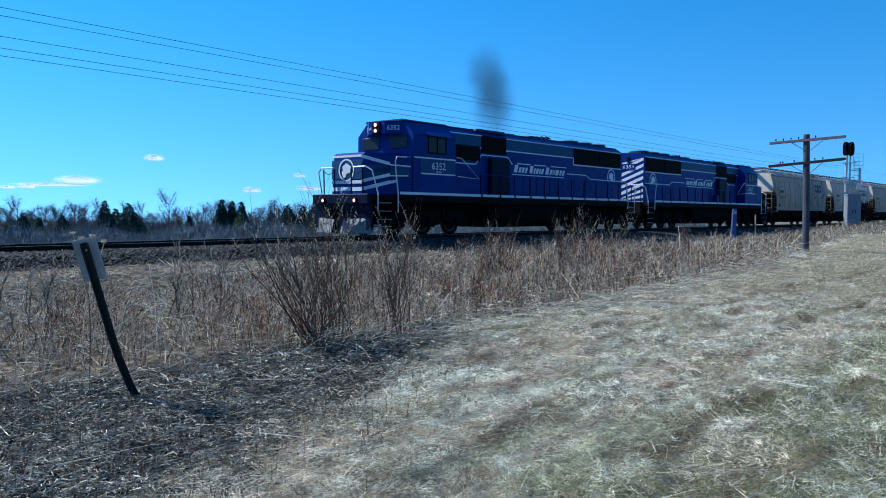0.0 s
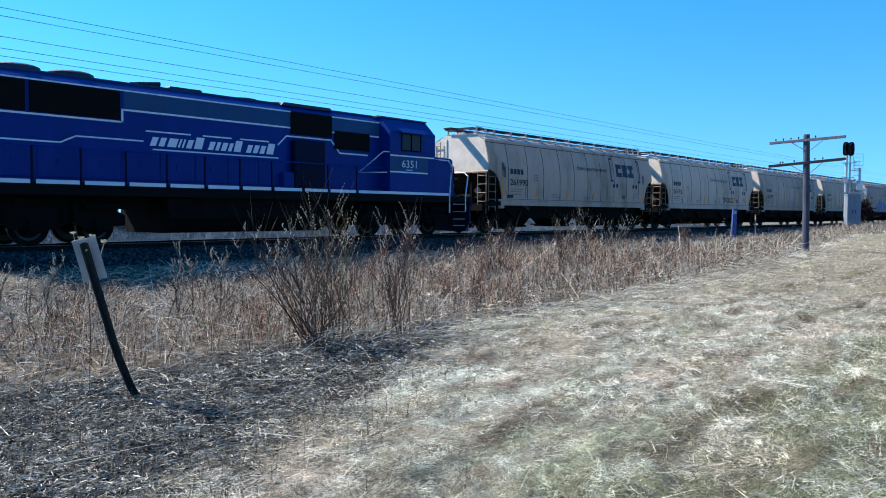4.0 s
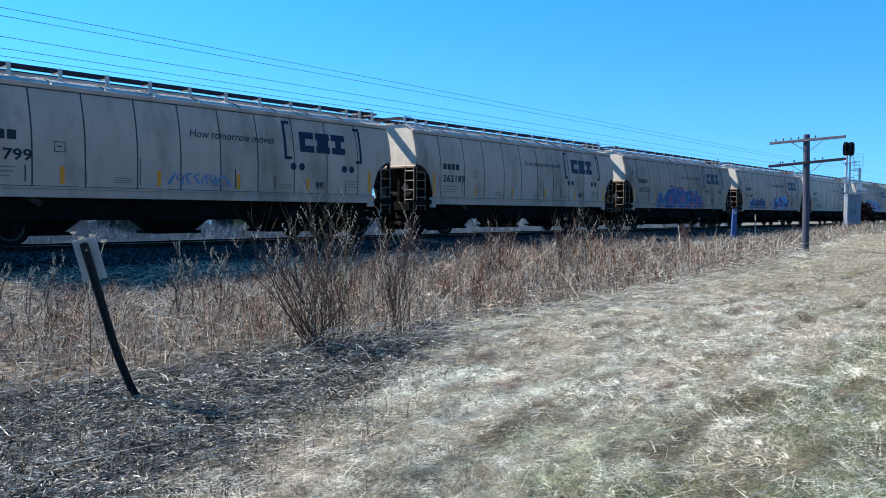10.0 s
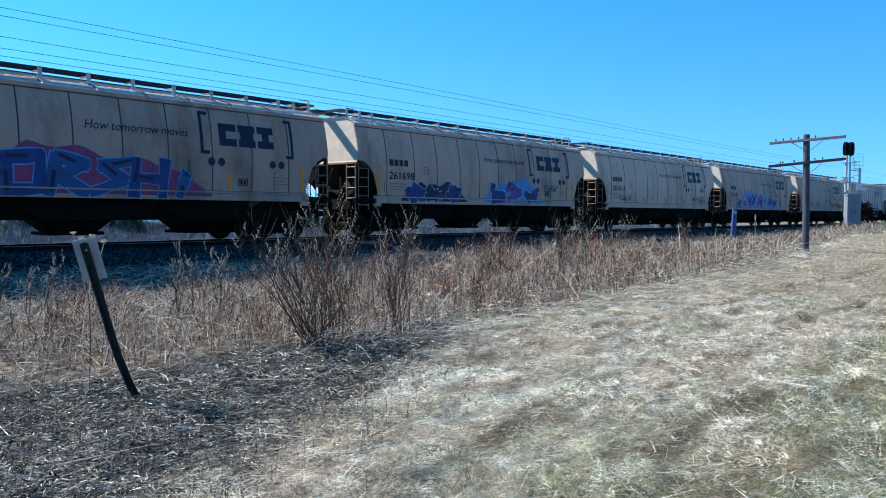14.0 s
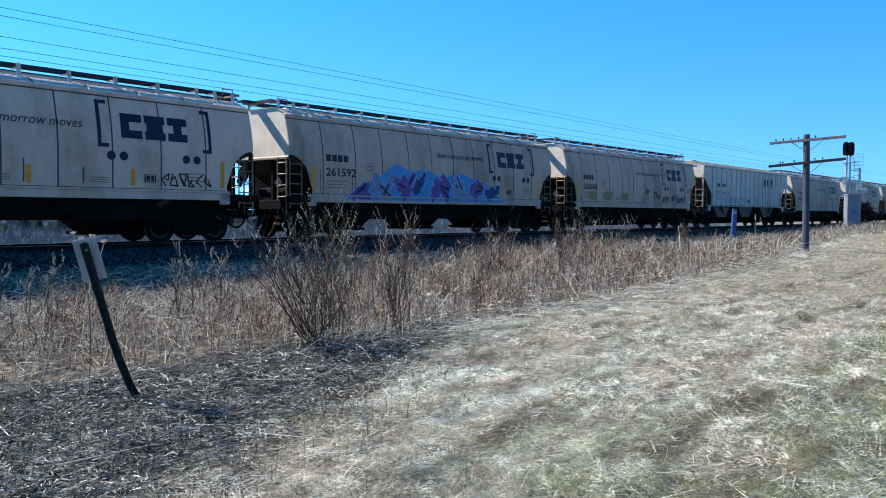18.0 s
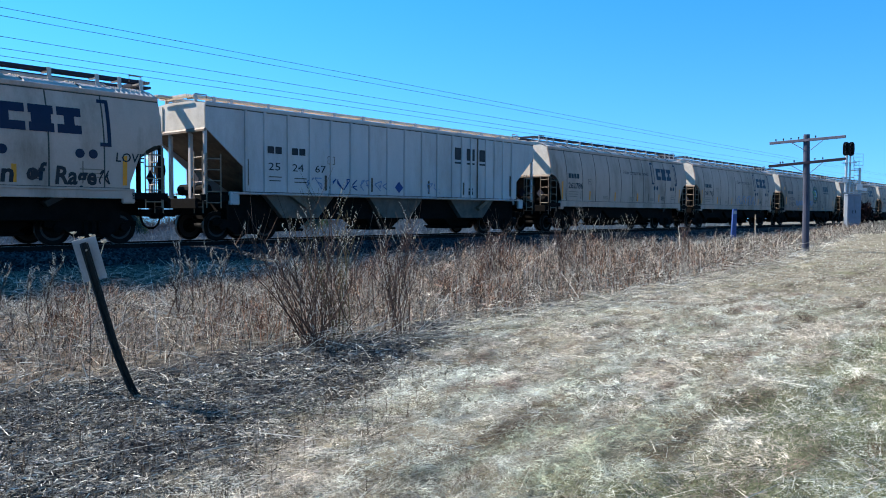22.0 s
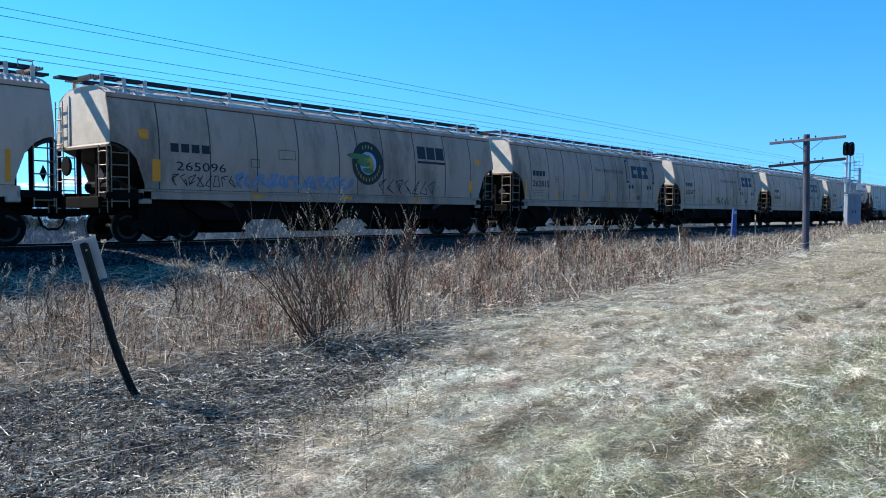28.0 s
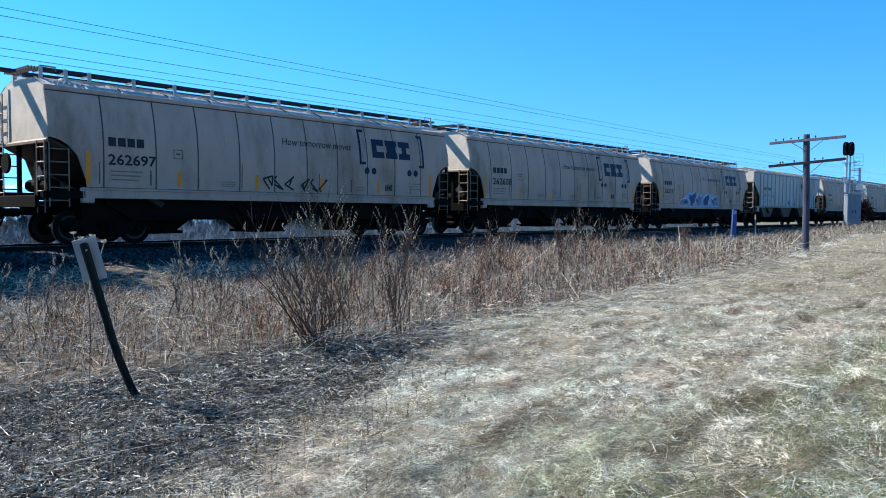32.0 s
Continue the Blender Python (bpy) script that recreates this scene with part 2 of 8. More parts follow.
def box(bm, x0, x1, y0, y1, z0, z1, bevel=0.0, m=None):
    vs = [bm.verts.new((x, y, z)) for x in (x0, x1) for y in (y0, y1) for z in (z0, z1)]
    idx = ((0, 1, 3, 2), (4, 6, 7, 5), (0, 4, 5, 1), (2, 3, 7, 6), (0, 2, 6, 4), (1, 5, 7, 3))
    fs = [bm.faces.new([vs[i] for i in f]) for f in idx]
    if m is not None:
        bmesh.ops.transform(bm, matrix=m, verts=vs)
    if bevel:
        es = list({e for f in fs for e in f.edges})
        bmesh.ops.bevel(bm, geom=es, offset=bevel, segments=1, affect="EDGES")
    return vs


def tube(bm, pts, r, seg=6, r1=None, cap=True):
    """A round bar along a line of points; r1: its radius at the far end."""
    pts = [Vector(p) for p in pts]
    r1 = r if r1 is None else r1
    rings = []
    for i, p in enumerate(pts):
        d = (pts[min(i + 1, len(pts) - 1)] - pts[max(i - 1, 0)]).normalized()
        a = d.orthogonal().normalized() if abs(d.z) > 0.99 else d.cross(Vector((0, 0, 1))).normalized()
        b = d.cross(a)
        rr = r + (r1 - r) * i / max(1, len(pts) - 1)
        rings.append([bm.verts.new(p + rr * (math.cos(2 * math.pi * k / seg) * a + math.sin(2 * math.pi * k / seg) * b))
                      for k in range(seg)])
    for u, w in zip(rings, rings[1:]):
        for k in range(seg):
            bm.faces.new((u[k], u[(k + 1) % seg], w[(k + 1) % seg], w[k]))
    if cap:
        bm.faces.new(list(reversed(rings[0])))
        bm.faces.new(rings[-1])


def prism(bm, outline, lo, hi, axis="y"):
    """An outline of (a, b) pulled from lo to hi. axis y: a = x, b = z; axis x: a = y, b = z; axis z: a = x, b = y."""
    def at(a, b, c):
        return {"y": (a, c, b), "x": (c, a, b), "z": (a, b, c)}[axis]
    u = [bm.verts.new(at(a, b, lo)) for a, b in outline]
    w = [bm.verts.new(at(a, b, hi)) for a, b in outline]
    n = len(u)
    bm.faces.new(u)
    bm.faces.new(list(reversed(w)))
    for k in range(n):
        bm.faces.new((u[k], w[k], w[(k + 1) % n], u[(k + 1) % n]))


def lathe(bm, prof, axis_at, seg=20, axis="y"):
    """Turns a profile of (along, radius) about an axis through axis_at."""
    ox, oy, oz = axis_at
    rings = []
    for a, r in prof:
        ring = []
        for k in range(seg):
            c, s = r * math.cos(2 * math.pi * k / seg), r * math.sin(2 * math.pi * k / seg)
            ring.append(bm.verts.new({"y": (ox + c, oy + a, oz + s), "x": (ox + a, oy + c, oz + s), "z": (ox + c, oy + s, oz + a)}[axis]))
        rings.append(ring)
    for u, w in zip(rings, rings[1:]):
        for k in range(seg):
            bm.faces.new((u[k], u[(k + 1) % seg], w[(k + 1) % seg], w[k]))
    bm.faces.new(rings[0])
    bm.faces.new(list(reversed(rings[-1])))


def lettering(name, text, size, mat, parent, m, width=None, squash=1.0, bold=0.0, skew=0.0, label=""):
    """Flat letters of the built-in font as a mesh, in the plane that m gives (x along the line, y up)."""
    cu = bpy.data.curves.new(name, "FONT")
    cu.body, cu.size, cu.shear, cu.offset = text, size, skew, bold
    cu.resolution_u = 2
    ob = bpy.data.objects.new(name, cu)
    scene.collection.objects.link(ob)
    me = bpy.data.meshes.new_from_object(ob.evaluated_get(bpy.context.evaluated_depsgraph_get()))
    bpy.data.objects.remove(ob)
    bpy.data.curves.remove(cu)
    co = np.empty(len(me.vertices) * 3)
    me.vertices.foreach_get("co", co)
    co = co.reshape(-1, 3)
    w = co[:, 0].max() - co[:, 0].min()
    co[:, 0] -= co[:, 0].min()
    co[:, 0] *= (width / w if width else squash)
    me.vertices.foreach_set("co", co.ravel())
    me.transform(m)
    me.materials.clear()
    me.materials.append(mat)
    me.name = name
    ob = new(name, me)
    ob.parent = parent
    if label:
        ob["label"] = label
    return ob


def ease(a, b, x):
    t = np.clip((x - a) / (b - a), 0, 1)
    return t * t * (3 - 2 * t)

# ---- ground and track ----
def ground_z(x, y):
    """The verge, the ballast foot, and the land that falls away beyond the track."""
    x, y = np.asarray(x, float), np.asarray(y, float)
    near = -0.6 + 0.5 * ease(38, 80, x) * ease(9, 15, y)
    bumps = 0.03 * np.sin(1.3 * x + 0.6 * y) * np.sin(0.9 * y - 0.5 * x + 1) + 0.02 * np.sin(3.1 * x - 1.7 * y) * np.sin(2.3 * y + 0.8 * x)
    # tufts and hollows of the trodden verge
    tuft = sum(np.sin(a * x + b * y + c) for a, b, c in ((7.1, 3.3, 0.2), (-4.9, 9.2, 1.3), (11.3, -6.1, 2.2), (5.2, 13.7, 0.7), (-14.1, 4.4, 3.1), (9.7, 11.9, 4.4)))
    bumps = bumps + 0.014 * np.abs(tuft) * ease(26, 14, x)
    near = near - 0.30 * ease(11.6, 13.6, y) * ease(16.6, 14.9, y) * ease(24, 14, x)
    near = near + bumps * ease(250, 60, np.hypot(x, y))
    hump = ease(15.6, 18.8, y) * (1 - ease(25.0, 27.4, y)) * (-0.34 - near)
    far = np.where(y > 27.4, -0.04 * np.minimum(y - 27.4, 110) - 0.024 * np.maximum(y - 137.4, 0), 0) - 0.5 * ease(25, 30, y)
    return near + hump + far


def axis_steps(lo, hi, fine_lo, fine_hi, step):
    mid = list(np.arange(fine_lo, fine_hi + 1e-6, step))
    up, d = [], step
    v = fine_hi
    while v < hi:
        d *= 1.25
        v = min(hi, v + d)
        up.append(v)
    down, d, v = [], step, fine_lo
    while v > lo:
        d *= 1.25
        v = max(lo, v - d)
        down.append(v)
    return np.array(down[::-1] + mid + up)


def ground_material():
    m = bpy.data.materials.new("dry_grass_ground")
    m.use_nodes = True
    nd, ln = m.node_tree.nodes, m.node_tree.links
    bs = nd["Principled BSDF"]
    bs.inputs["Roughness"].default_value = 0.95
    bs.inputs["Specular IOR Level"].default_value = 0.05
    co = nd.new("ShaderNodeTexCoord")

    def noise_tex(scale, detail=6, rough=0.6):
        n = nd.new("ShaderNodeTexNoise")
        n.inputs["Scale"].default_value, n.inputs["Detail"].default_value, n.inputs["Roughness"].default_value = scale, detail, rough
        ln.new(co.outputs["Object"], n.inputs["Vector"])
        return n.outputs["Fac"]

    def span(v, a, b, c=0.0, d=1.0):
        r = nd.new("ShaderNodeMapRange")
        for k, val in zip(("From Min", "From Max", "To Min", "To Max"), (a, b, c, d)):
            r.inputs[k].default_value = val
        ln.new(v, r.inputs["Value"])
        return r.outputs[0]

    def math_op(op, a, b):
        n = nd.new("ShaderNodeMath")
        n.operation = op
        for i, v in enumerate((a, b)):
            if isinstance(v, (int, float)):
                n.inputs[i].default_value = v
            else:
                ln.new(v, n.inputs[i])
        return n.outputs[0]

    def mix(f, a, b):
        n = nd.new("ShaderNodeMix")
        n.data_type = "RGBA"
        ln.new(f, n.inputs["Factor"])
        for k, v in (("A", a), ("B", b)):
            if isinstance(v, tuple):
                n.inputs[k].default_value = (*v, 1)
            else:
                ln.new(v, n.inputs[k])
        return n.outputs["Result"]

    straw = mix(span(noise_tex(2.2), 0.35, 0.68), (0.10, 0.092, 0.068), (0.27, 0.25, 0.19))
    straw = mix(span(noise_tex(38, 4), 0.42, 0.62, 0, 0.65), straw, (0.16, 0.14, 0.10))
    straw = mix(span(noise_tex(0.9), 0.56, 0.70, 0, 0.4), straw, (0.13, 0.145, 0.055))
    # dark ruts along the verge
    sy = nd.new("ShaderNodeSeparateXYZ")
    ln.new(co.outputs["Object"], sy.inputs[0])
    wob = span(noise_tex(0.7, 5), 0.3, 0.7, -0.35, 0.35)
    for at in (4.95, 3.15, 2.1):
        off = math_op("ABSOLUTE", math_op("ADD", math_op("SUBTRACT", sy.outputs["Y"], at), wob), 0)
        rut = math_op("MULTIPLY", span(off, 0.16, 0.02), span(noise_tex(1.7, 4), 0.42, 0.58, 0, 0.8))
        straw = mix(rut, straw, (0.055, 0.045, 0.033))
    # burnt patch, with a ragged edge, between the mown grass and the weeds
    sx = nd.new("ShaderNodeSeparateXYZ")
    ln.new(co.outputs["Object"], sx.inputs[0])
    line = math_op("SUBTRACT", math_op("SUBTRACT", sx.outputs["Y"], 2.55), math_op("MULTIPLY", sx.outputs["X"], 0.47))
    ragged = math_op("ADD", line, span(noise_tex(1.6, 8, 0.7), 0.3, 0.7, -0.55, 0.55))
    burnt = math_op("MULTIPLY", span(ragged, -0.1, 0.35), math_op("MULTIPLY", span(sx.outputs["Y"], 7.6, 6.9), span(sx.outputs["X"], 10.5, 8.0)))
    ash = mix(span(noise_tex(30, 5), 0.45, 0.66), (0.012, 0.012, 0.013), (0.12, 0.122, 0.118))
    col = mix(burnt, straw, ash)
    edge_at = span(sx.outputs["X"], 14, 76.7, 6.6, 16.0)
    weedy = math_op("MULTIPLY", span(math_op("SUBTRACT", sx.outputs["Y"], edge_at), 0.0, 1.0), span(sx.outputs["Y"], 27.5, 26.0))
    # pale litter; the dark end of the mix paints shade between the stems
    mat_of_litter = mix(span(noise_tex(7.0, 6, 0.7), 0.42, 0.62), (0.022, 0.017, 0.013), (0.20, 0.165, 0.13))
    col = mix(math_op("MULTIPLY", weedy, 0.9), col, mat_of_litter)
    beyond = span(sx.outputs["Y"], 26.5, 29.0)
    col = mix(math_op("MULTIPLY", beyond, 0.8), col, (0.10, 0.095, 0.08))
    turf = math_op("MULTIPLY", span(math_op("ADD", sx.outputs["Y"], span(noise_tex(1.1), 0.3, 0.7, -0.7, 0.7)), 2.6, 1.6), 0.85)
    col = mix(turf, col, mix(span(noise_tex(24, 4), 0.4, 0.62), (0.075, 0.085, 0.045), (0.20, 0.21, 0.13)))
    ln.new(col, bs.inputs["Base Color"])
    bp = nd.new("ShaderNodeBump")
    bp.inputs["Strength"].default_value, bp.inputs["Distance"].default_value = 0.8, 0.03
    ln.new(noise_tex(55, 4), bp.inputs["Height"])
    ln.new(bp.outputs[0], bs.inputs["Normal"])
    return m


def build_ground():
    xs = np.unique(np.concatenate([axis_steps(-3500, 3500, -4, 60, 0.4), np.arange(0, 13, 0.11)]).round(3))
    ys = np.unique(np.concatenate([axis_steps(-800, 3500, 0, 28, 0.3), np.arange(0, 7.5, 0.11)]).round(3))
    gx, gy = np.meshgrid(xs, ys, indexing="ij")
    v = np.stack([gx, gy, ground_z(gx, gy)], -1).reshape(-1, 3)
    n, k = len(xs), len(ys)
    i, j = np.meshgrid(np.arange(n - 1), np.arange(k - 1), indexing="ij")
    a = (i * k + j).ravel()
    f = np.stack([a, a + k, a + k + 1, a + 1], -1)
    ob = arrays("ground", v, f, ground_material())
    ob.data.polygons.foreach_set("use_smooth", [True] * len(f))
    tagged(ob, "mown dry straw-coloured grass with a burnt dark patch", "ground", kind="structure")


build_ground()


def build_track():
    # ballast bed: one rough shoulder profile carried along the line
    xs = np.concatenate([np.arange(-40, 70, 0.35), np.arange(70, 420, 3.0)])
    prof = np.array([(-5.3, -0.72), (-4.6, -0.60), (-4.0, -0.47), (-3.4, -0.34), (-2.8, -0.22), (-2.2, -0.17), (-1.2, -0.16), (0, -0.16),
                     (1.2, -0.16), (2.2, -0.17), (3.0, -0.25), (4.0, -0.48), (5.6, -0.85)])
    rng = np.random.default_rng(3)
    gx = np.repeat(xs[:, None], len(prof), 1)
    gy = TRACK_Y + prof[None, :, 0] + rng.normal(0, 0.05, gx.shape)
    gz = prof[None, :, 1] + rng.normal(0, 0.022, gx.shape)
    gz = gz + 0.30 * ease(25, 75, gx) * ease(-2.4, -4.6, prof[None, :, 0])
    n, k = gx.shape
    i, j = np.meshgrid(np.arange(n - 1), np.arange(k - 1), indexing="ij")
    a = (i * k + j).ravel()
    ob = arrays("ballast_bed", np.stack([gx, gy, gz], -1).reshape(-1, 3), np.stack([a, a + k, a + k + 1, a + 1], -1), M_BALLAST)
    tagged(ob, "grey crushed stone ballast bed under the rails, darkened for train shade", "ballast", kind="structure")
    # loose stones on the near shoulder
    cnt = 52000
    sx = -2 + 58 * rng.random(cnt) ** 1.45
    sy = -5.2 + 4.2 * rng.random(cnt)
    sz = np.interp(sy, prof[:, 0], prof[:, 1]) + 0.30 * ease(25, 75, sx) * ease(-2.4, -4.6, sy)
    size = rng.uniform(0.025, 0.07, cnt)
    base = np.array([(1, 0, 0), (-1, 0, 0), (0, 1, 0), (0, -1, 0), (0, 0, 0.8), (0, 0, -0.8)])
    v = base[None] * rng.uniform(0.6, 1.2, (cnt, 6, 1)) * size[:, None, None]
    ang = rng.uniform(0, 6.28, cnt)
    c, s = np.cos(ang)[:, None], np.sin(ang)[:, None]
    v = np.stack([v[..., 0] * c - v[..., 1] * s, v[..., 0] * s + v[..., 1] * c, v[..., 2] + 0.4 * v[..., 0]], -1)
    v += np.stack([sx, TRACK_Y + sy, sz + 0.012], -1)[:, None, :]
    tri = np.array([(0, 2, 4), (2, 1, 4), (1, 3, 4), (3, 0, 4), (2, 0, 5), (1, 2, 5), (3, 1, 5), (0, 3, 5)])
    f = (tri[None] + 6 * np.arange(cnt)[:, None, None]).reshape(-1, 3)
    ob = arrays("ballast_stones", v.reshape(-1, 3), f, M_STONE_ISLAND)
    tagged(ob, "loose grey crushed stones on the ballast shoulder, darkened for train shade", "stones", kind="stuff")
    # sleepers and rails
    bm = bmesh.new()
    box(bm, -0.115, 0.115, -1.3, 1.3, -0.31, -0.135, 0.008)
    me_ob = part("sleeper", bm, M_TIE)
    base_me = me_ob.data
    bpy.data.objects.remove(me_ob)
    track = tagged(new("track"), "weathered steel rails on dark timber sleepers", "railway track", kind="structure")
    track.location = (0, TRACK_Y, 0)
    rnd = random.Random(5)
    for k in range(230):
        ob = new("sleeper", base_me)
        ob.parent = track
        ob.location = (-12 + 0.51 * k + rnd.uniform(-0.03, 0.03), rnd.uniform(-0.05, 0.05), rnd.uniform(-0.01, 0.006))
        ob.rotation_euler = (0, 0, rnd.uniform(-0.015, 0.015))
    bm = bmesh.new()
    for k in range(560):
        x = -12 + 0.51 * (230 + k)
        box(bm, x - 0.115, x + 0.115, -1.3, 1.3, -0.31, -0.135)
    tagged(part("far_sleepers", bm, M_TIE, track), kind="stuff")
    for side in (-1, 1):
        y = side * 0.755
        bm = bmesh.new()
        prism(bm, [(y - 0.07, -0.17), (y + 0.07, -0.17), (y + 0.07, -0.155), (y + 0.012, -0.13), (y + 0.012, -0.045), (y + 0.036, -0.035),
                   (y + 0.036, -0.004), (y - 0.036, -0.004), (y - 0.036, -0.035), (y - 0.012, -0.045), (y - 0.012, -0.13), (y - 0.07, -0.155)],
              -60, 420, "x")
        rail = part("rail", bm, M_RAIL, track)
        bm = bmesh.new()
        box(bm, -60, 420, y - 0.03, y + 0.03, -0.004, 0.0)
        part("rail_head", bm, M_RAILTOP, rail, "polished running surface")


# stone tones kept dark, with the train's shade put into them
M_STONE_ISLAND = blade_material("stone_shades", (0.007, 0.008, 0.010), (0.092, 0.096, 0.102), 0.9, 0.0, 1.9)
build_track()

# ---- covered hopper cars ----
HALF = 7.65


def side_y(z):
    """Half width of the curved car side at height z."""
    return 1.62 - 0.28 * (max(0.0, z - 2.4) / 1.62) ** 2 - 0.03 * max(0.0, 2.4 - z) ** 2


def on_side(x, z, out=0.012, side=-1):
    return Vector((x, side * (side_y(z) + out), z))


def decal(name, cells, mat, parent, label="", out=0.012, side=-1, face=None):
    """Flat paint on the curved side: quads of (x0, z0, x1, z1) cut into strips that follow the curve."""
    bm = bmesh.new()
    place = face or (lambda x, z: on_side(x, z, out, side))
    for x0, z0, x1, z1, *lean in cells:
        k = max(1, int(abs(z1 - z0) / 0.16))
        sk = lean[0] if lean else 0.0
        rows = []
        for i in range(k + 1):
            z = z0 + (z1 - z0) * i / k
            rows.append((bm.verts.new(place(x0 + sk * (z - z0), z)), bm.verts.new(place(x1 + sk * (z - z0), z))))
        for a, b in zip(rows, rows[1:]):
            bm.faces.new((a[0], a[1], b[1], b[0]))
    return part(name, bm, mat, parent, label)


def blob_paint(name, pts, mat, parent, label="", out=0.014):
    """A painted patch given as columns of (x, z bottom, z top) on the curved side."""
    bm = bmesh.new()
    cols = []
    for x, lo, hi in pts:
        cols.append([bm.verts.new(on_side(x, lo + (hi - lo) * i / 5, out)) for i in range(6)])
    for a, b in zip(cols, cols[1:]):
        for i in range(5):
            bm.faces.new((a[i], b[i], b[i + 1], a[i + 1]))
    return part(name, bm, mat, parent, label)


def write_side(name, text, x, z, size, width, mat, parent, skew=0.0, bold=0.0):
    m = Matrix.Translation((x, 0, z)) @ pose(0, 0, 0, 90, 0, 0)
    ob = lettering(name, text, size, mat, parent, m, width=width, skew=skew, bold=bold)
    for v in ob.data.vertices:
        v.co.y = -(side_y(v.co.z) + 0.014)
    return ob


def wheelset(parent, x, r):
    bm = bmesh.new()
    for s in (-1, 1):
        prof = [(-0.07, 0.1), (-0.07, r * 0.55), (-0.035, r * 0.62), (-0.07, r * 0.86), (-0.07, r), (0.055, r - 0.004), (0.055, r * 0.86),
                (0.02, r * 0.62), (0.055, r * 0.5), (0.07, 0.1)]
        lathe(bm, [(-s * a, q) for a, q in prof], (0, s * 0.755, 0), 24)
    tube(bm, [(0, -1.05, 0), (0, 1.05, 0)], 0.085, 10)
    for k in range(3):
        a = 2 * math.pi * k / 3
        for s in (-1, 1):
            tube(bm, [(0.2 * math.cos(a), s * 0.82, 0.2 * math.sin(a)), (0.2 * math.cos(a), s * 0.86, 0.2 * math.sin(a))], 0.03, 6)
    ob = part("wheelset", bm, M_WHEEL, parent)
    ob.location = (x, 0, r)
    for s in (-1, 1):
        bm = bmesh.new()
        lathe(bm, [(-0.05, r - 0.01), (-0.05, r + 0.002), (0.05, r + 0.002), (0.05, r - 0.01)], (0, s * 0.755, 0), 24)
        part("tread", bm, M_TREAD, ob, "polished wheel tread")
    return ob


def freight_truck(car, cx):
    for s in (-1, 1):
        bm = bmesh.new()
        y0, y1 = s * 0.93, s * 1.09
        lo, hi = min(y0, y1), max(y0, y1)
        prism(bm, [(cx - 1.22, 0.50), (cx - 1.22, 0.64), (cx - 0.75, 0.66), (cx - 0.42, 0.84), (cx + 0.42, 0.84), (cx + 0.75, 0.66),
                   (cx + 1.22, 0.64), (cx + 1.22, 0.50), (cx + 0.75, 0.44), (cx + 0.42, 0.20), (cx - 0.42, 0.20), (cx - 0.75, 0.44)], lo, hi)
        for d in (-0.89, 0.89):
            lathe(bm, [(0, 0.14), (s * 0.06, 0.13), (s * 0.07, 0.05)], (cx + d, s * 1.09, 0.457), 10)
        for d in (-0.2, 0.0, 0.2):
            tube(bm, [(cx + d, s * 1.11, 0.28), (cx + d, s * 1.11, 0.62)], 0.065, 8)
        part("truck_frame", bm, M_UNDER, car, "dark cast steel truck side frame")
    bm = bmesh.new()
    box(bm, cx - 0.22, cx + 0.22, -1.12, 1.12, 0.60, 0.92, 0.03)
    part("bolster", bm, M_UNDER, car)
    for d in (-0.89, 0.89):
        wheelset(car, cx + d, 0.457)


def ladder(parent, name, x0, x1, y, z0, z1, n, mat, axis="x"):
    bm = bmesh.new()
    ends = ((x0, y), (x1, y)) if axis == "x" else ((y, x0), (y, x1))
    for a, b in ends:
        tube(bm, [(a, b, z0), (a, b, z1)], 0.018, 4)
    for k in range(n):
        z = z0 + (z1 - z0) * (k + 0.5) / n
        tube(bm, [(*ends[0], z), (*ends[1], z)], 0.017, 4)
    return part(name, bm, mat, parent)


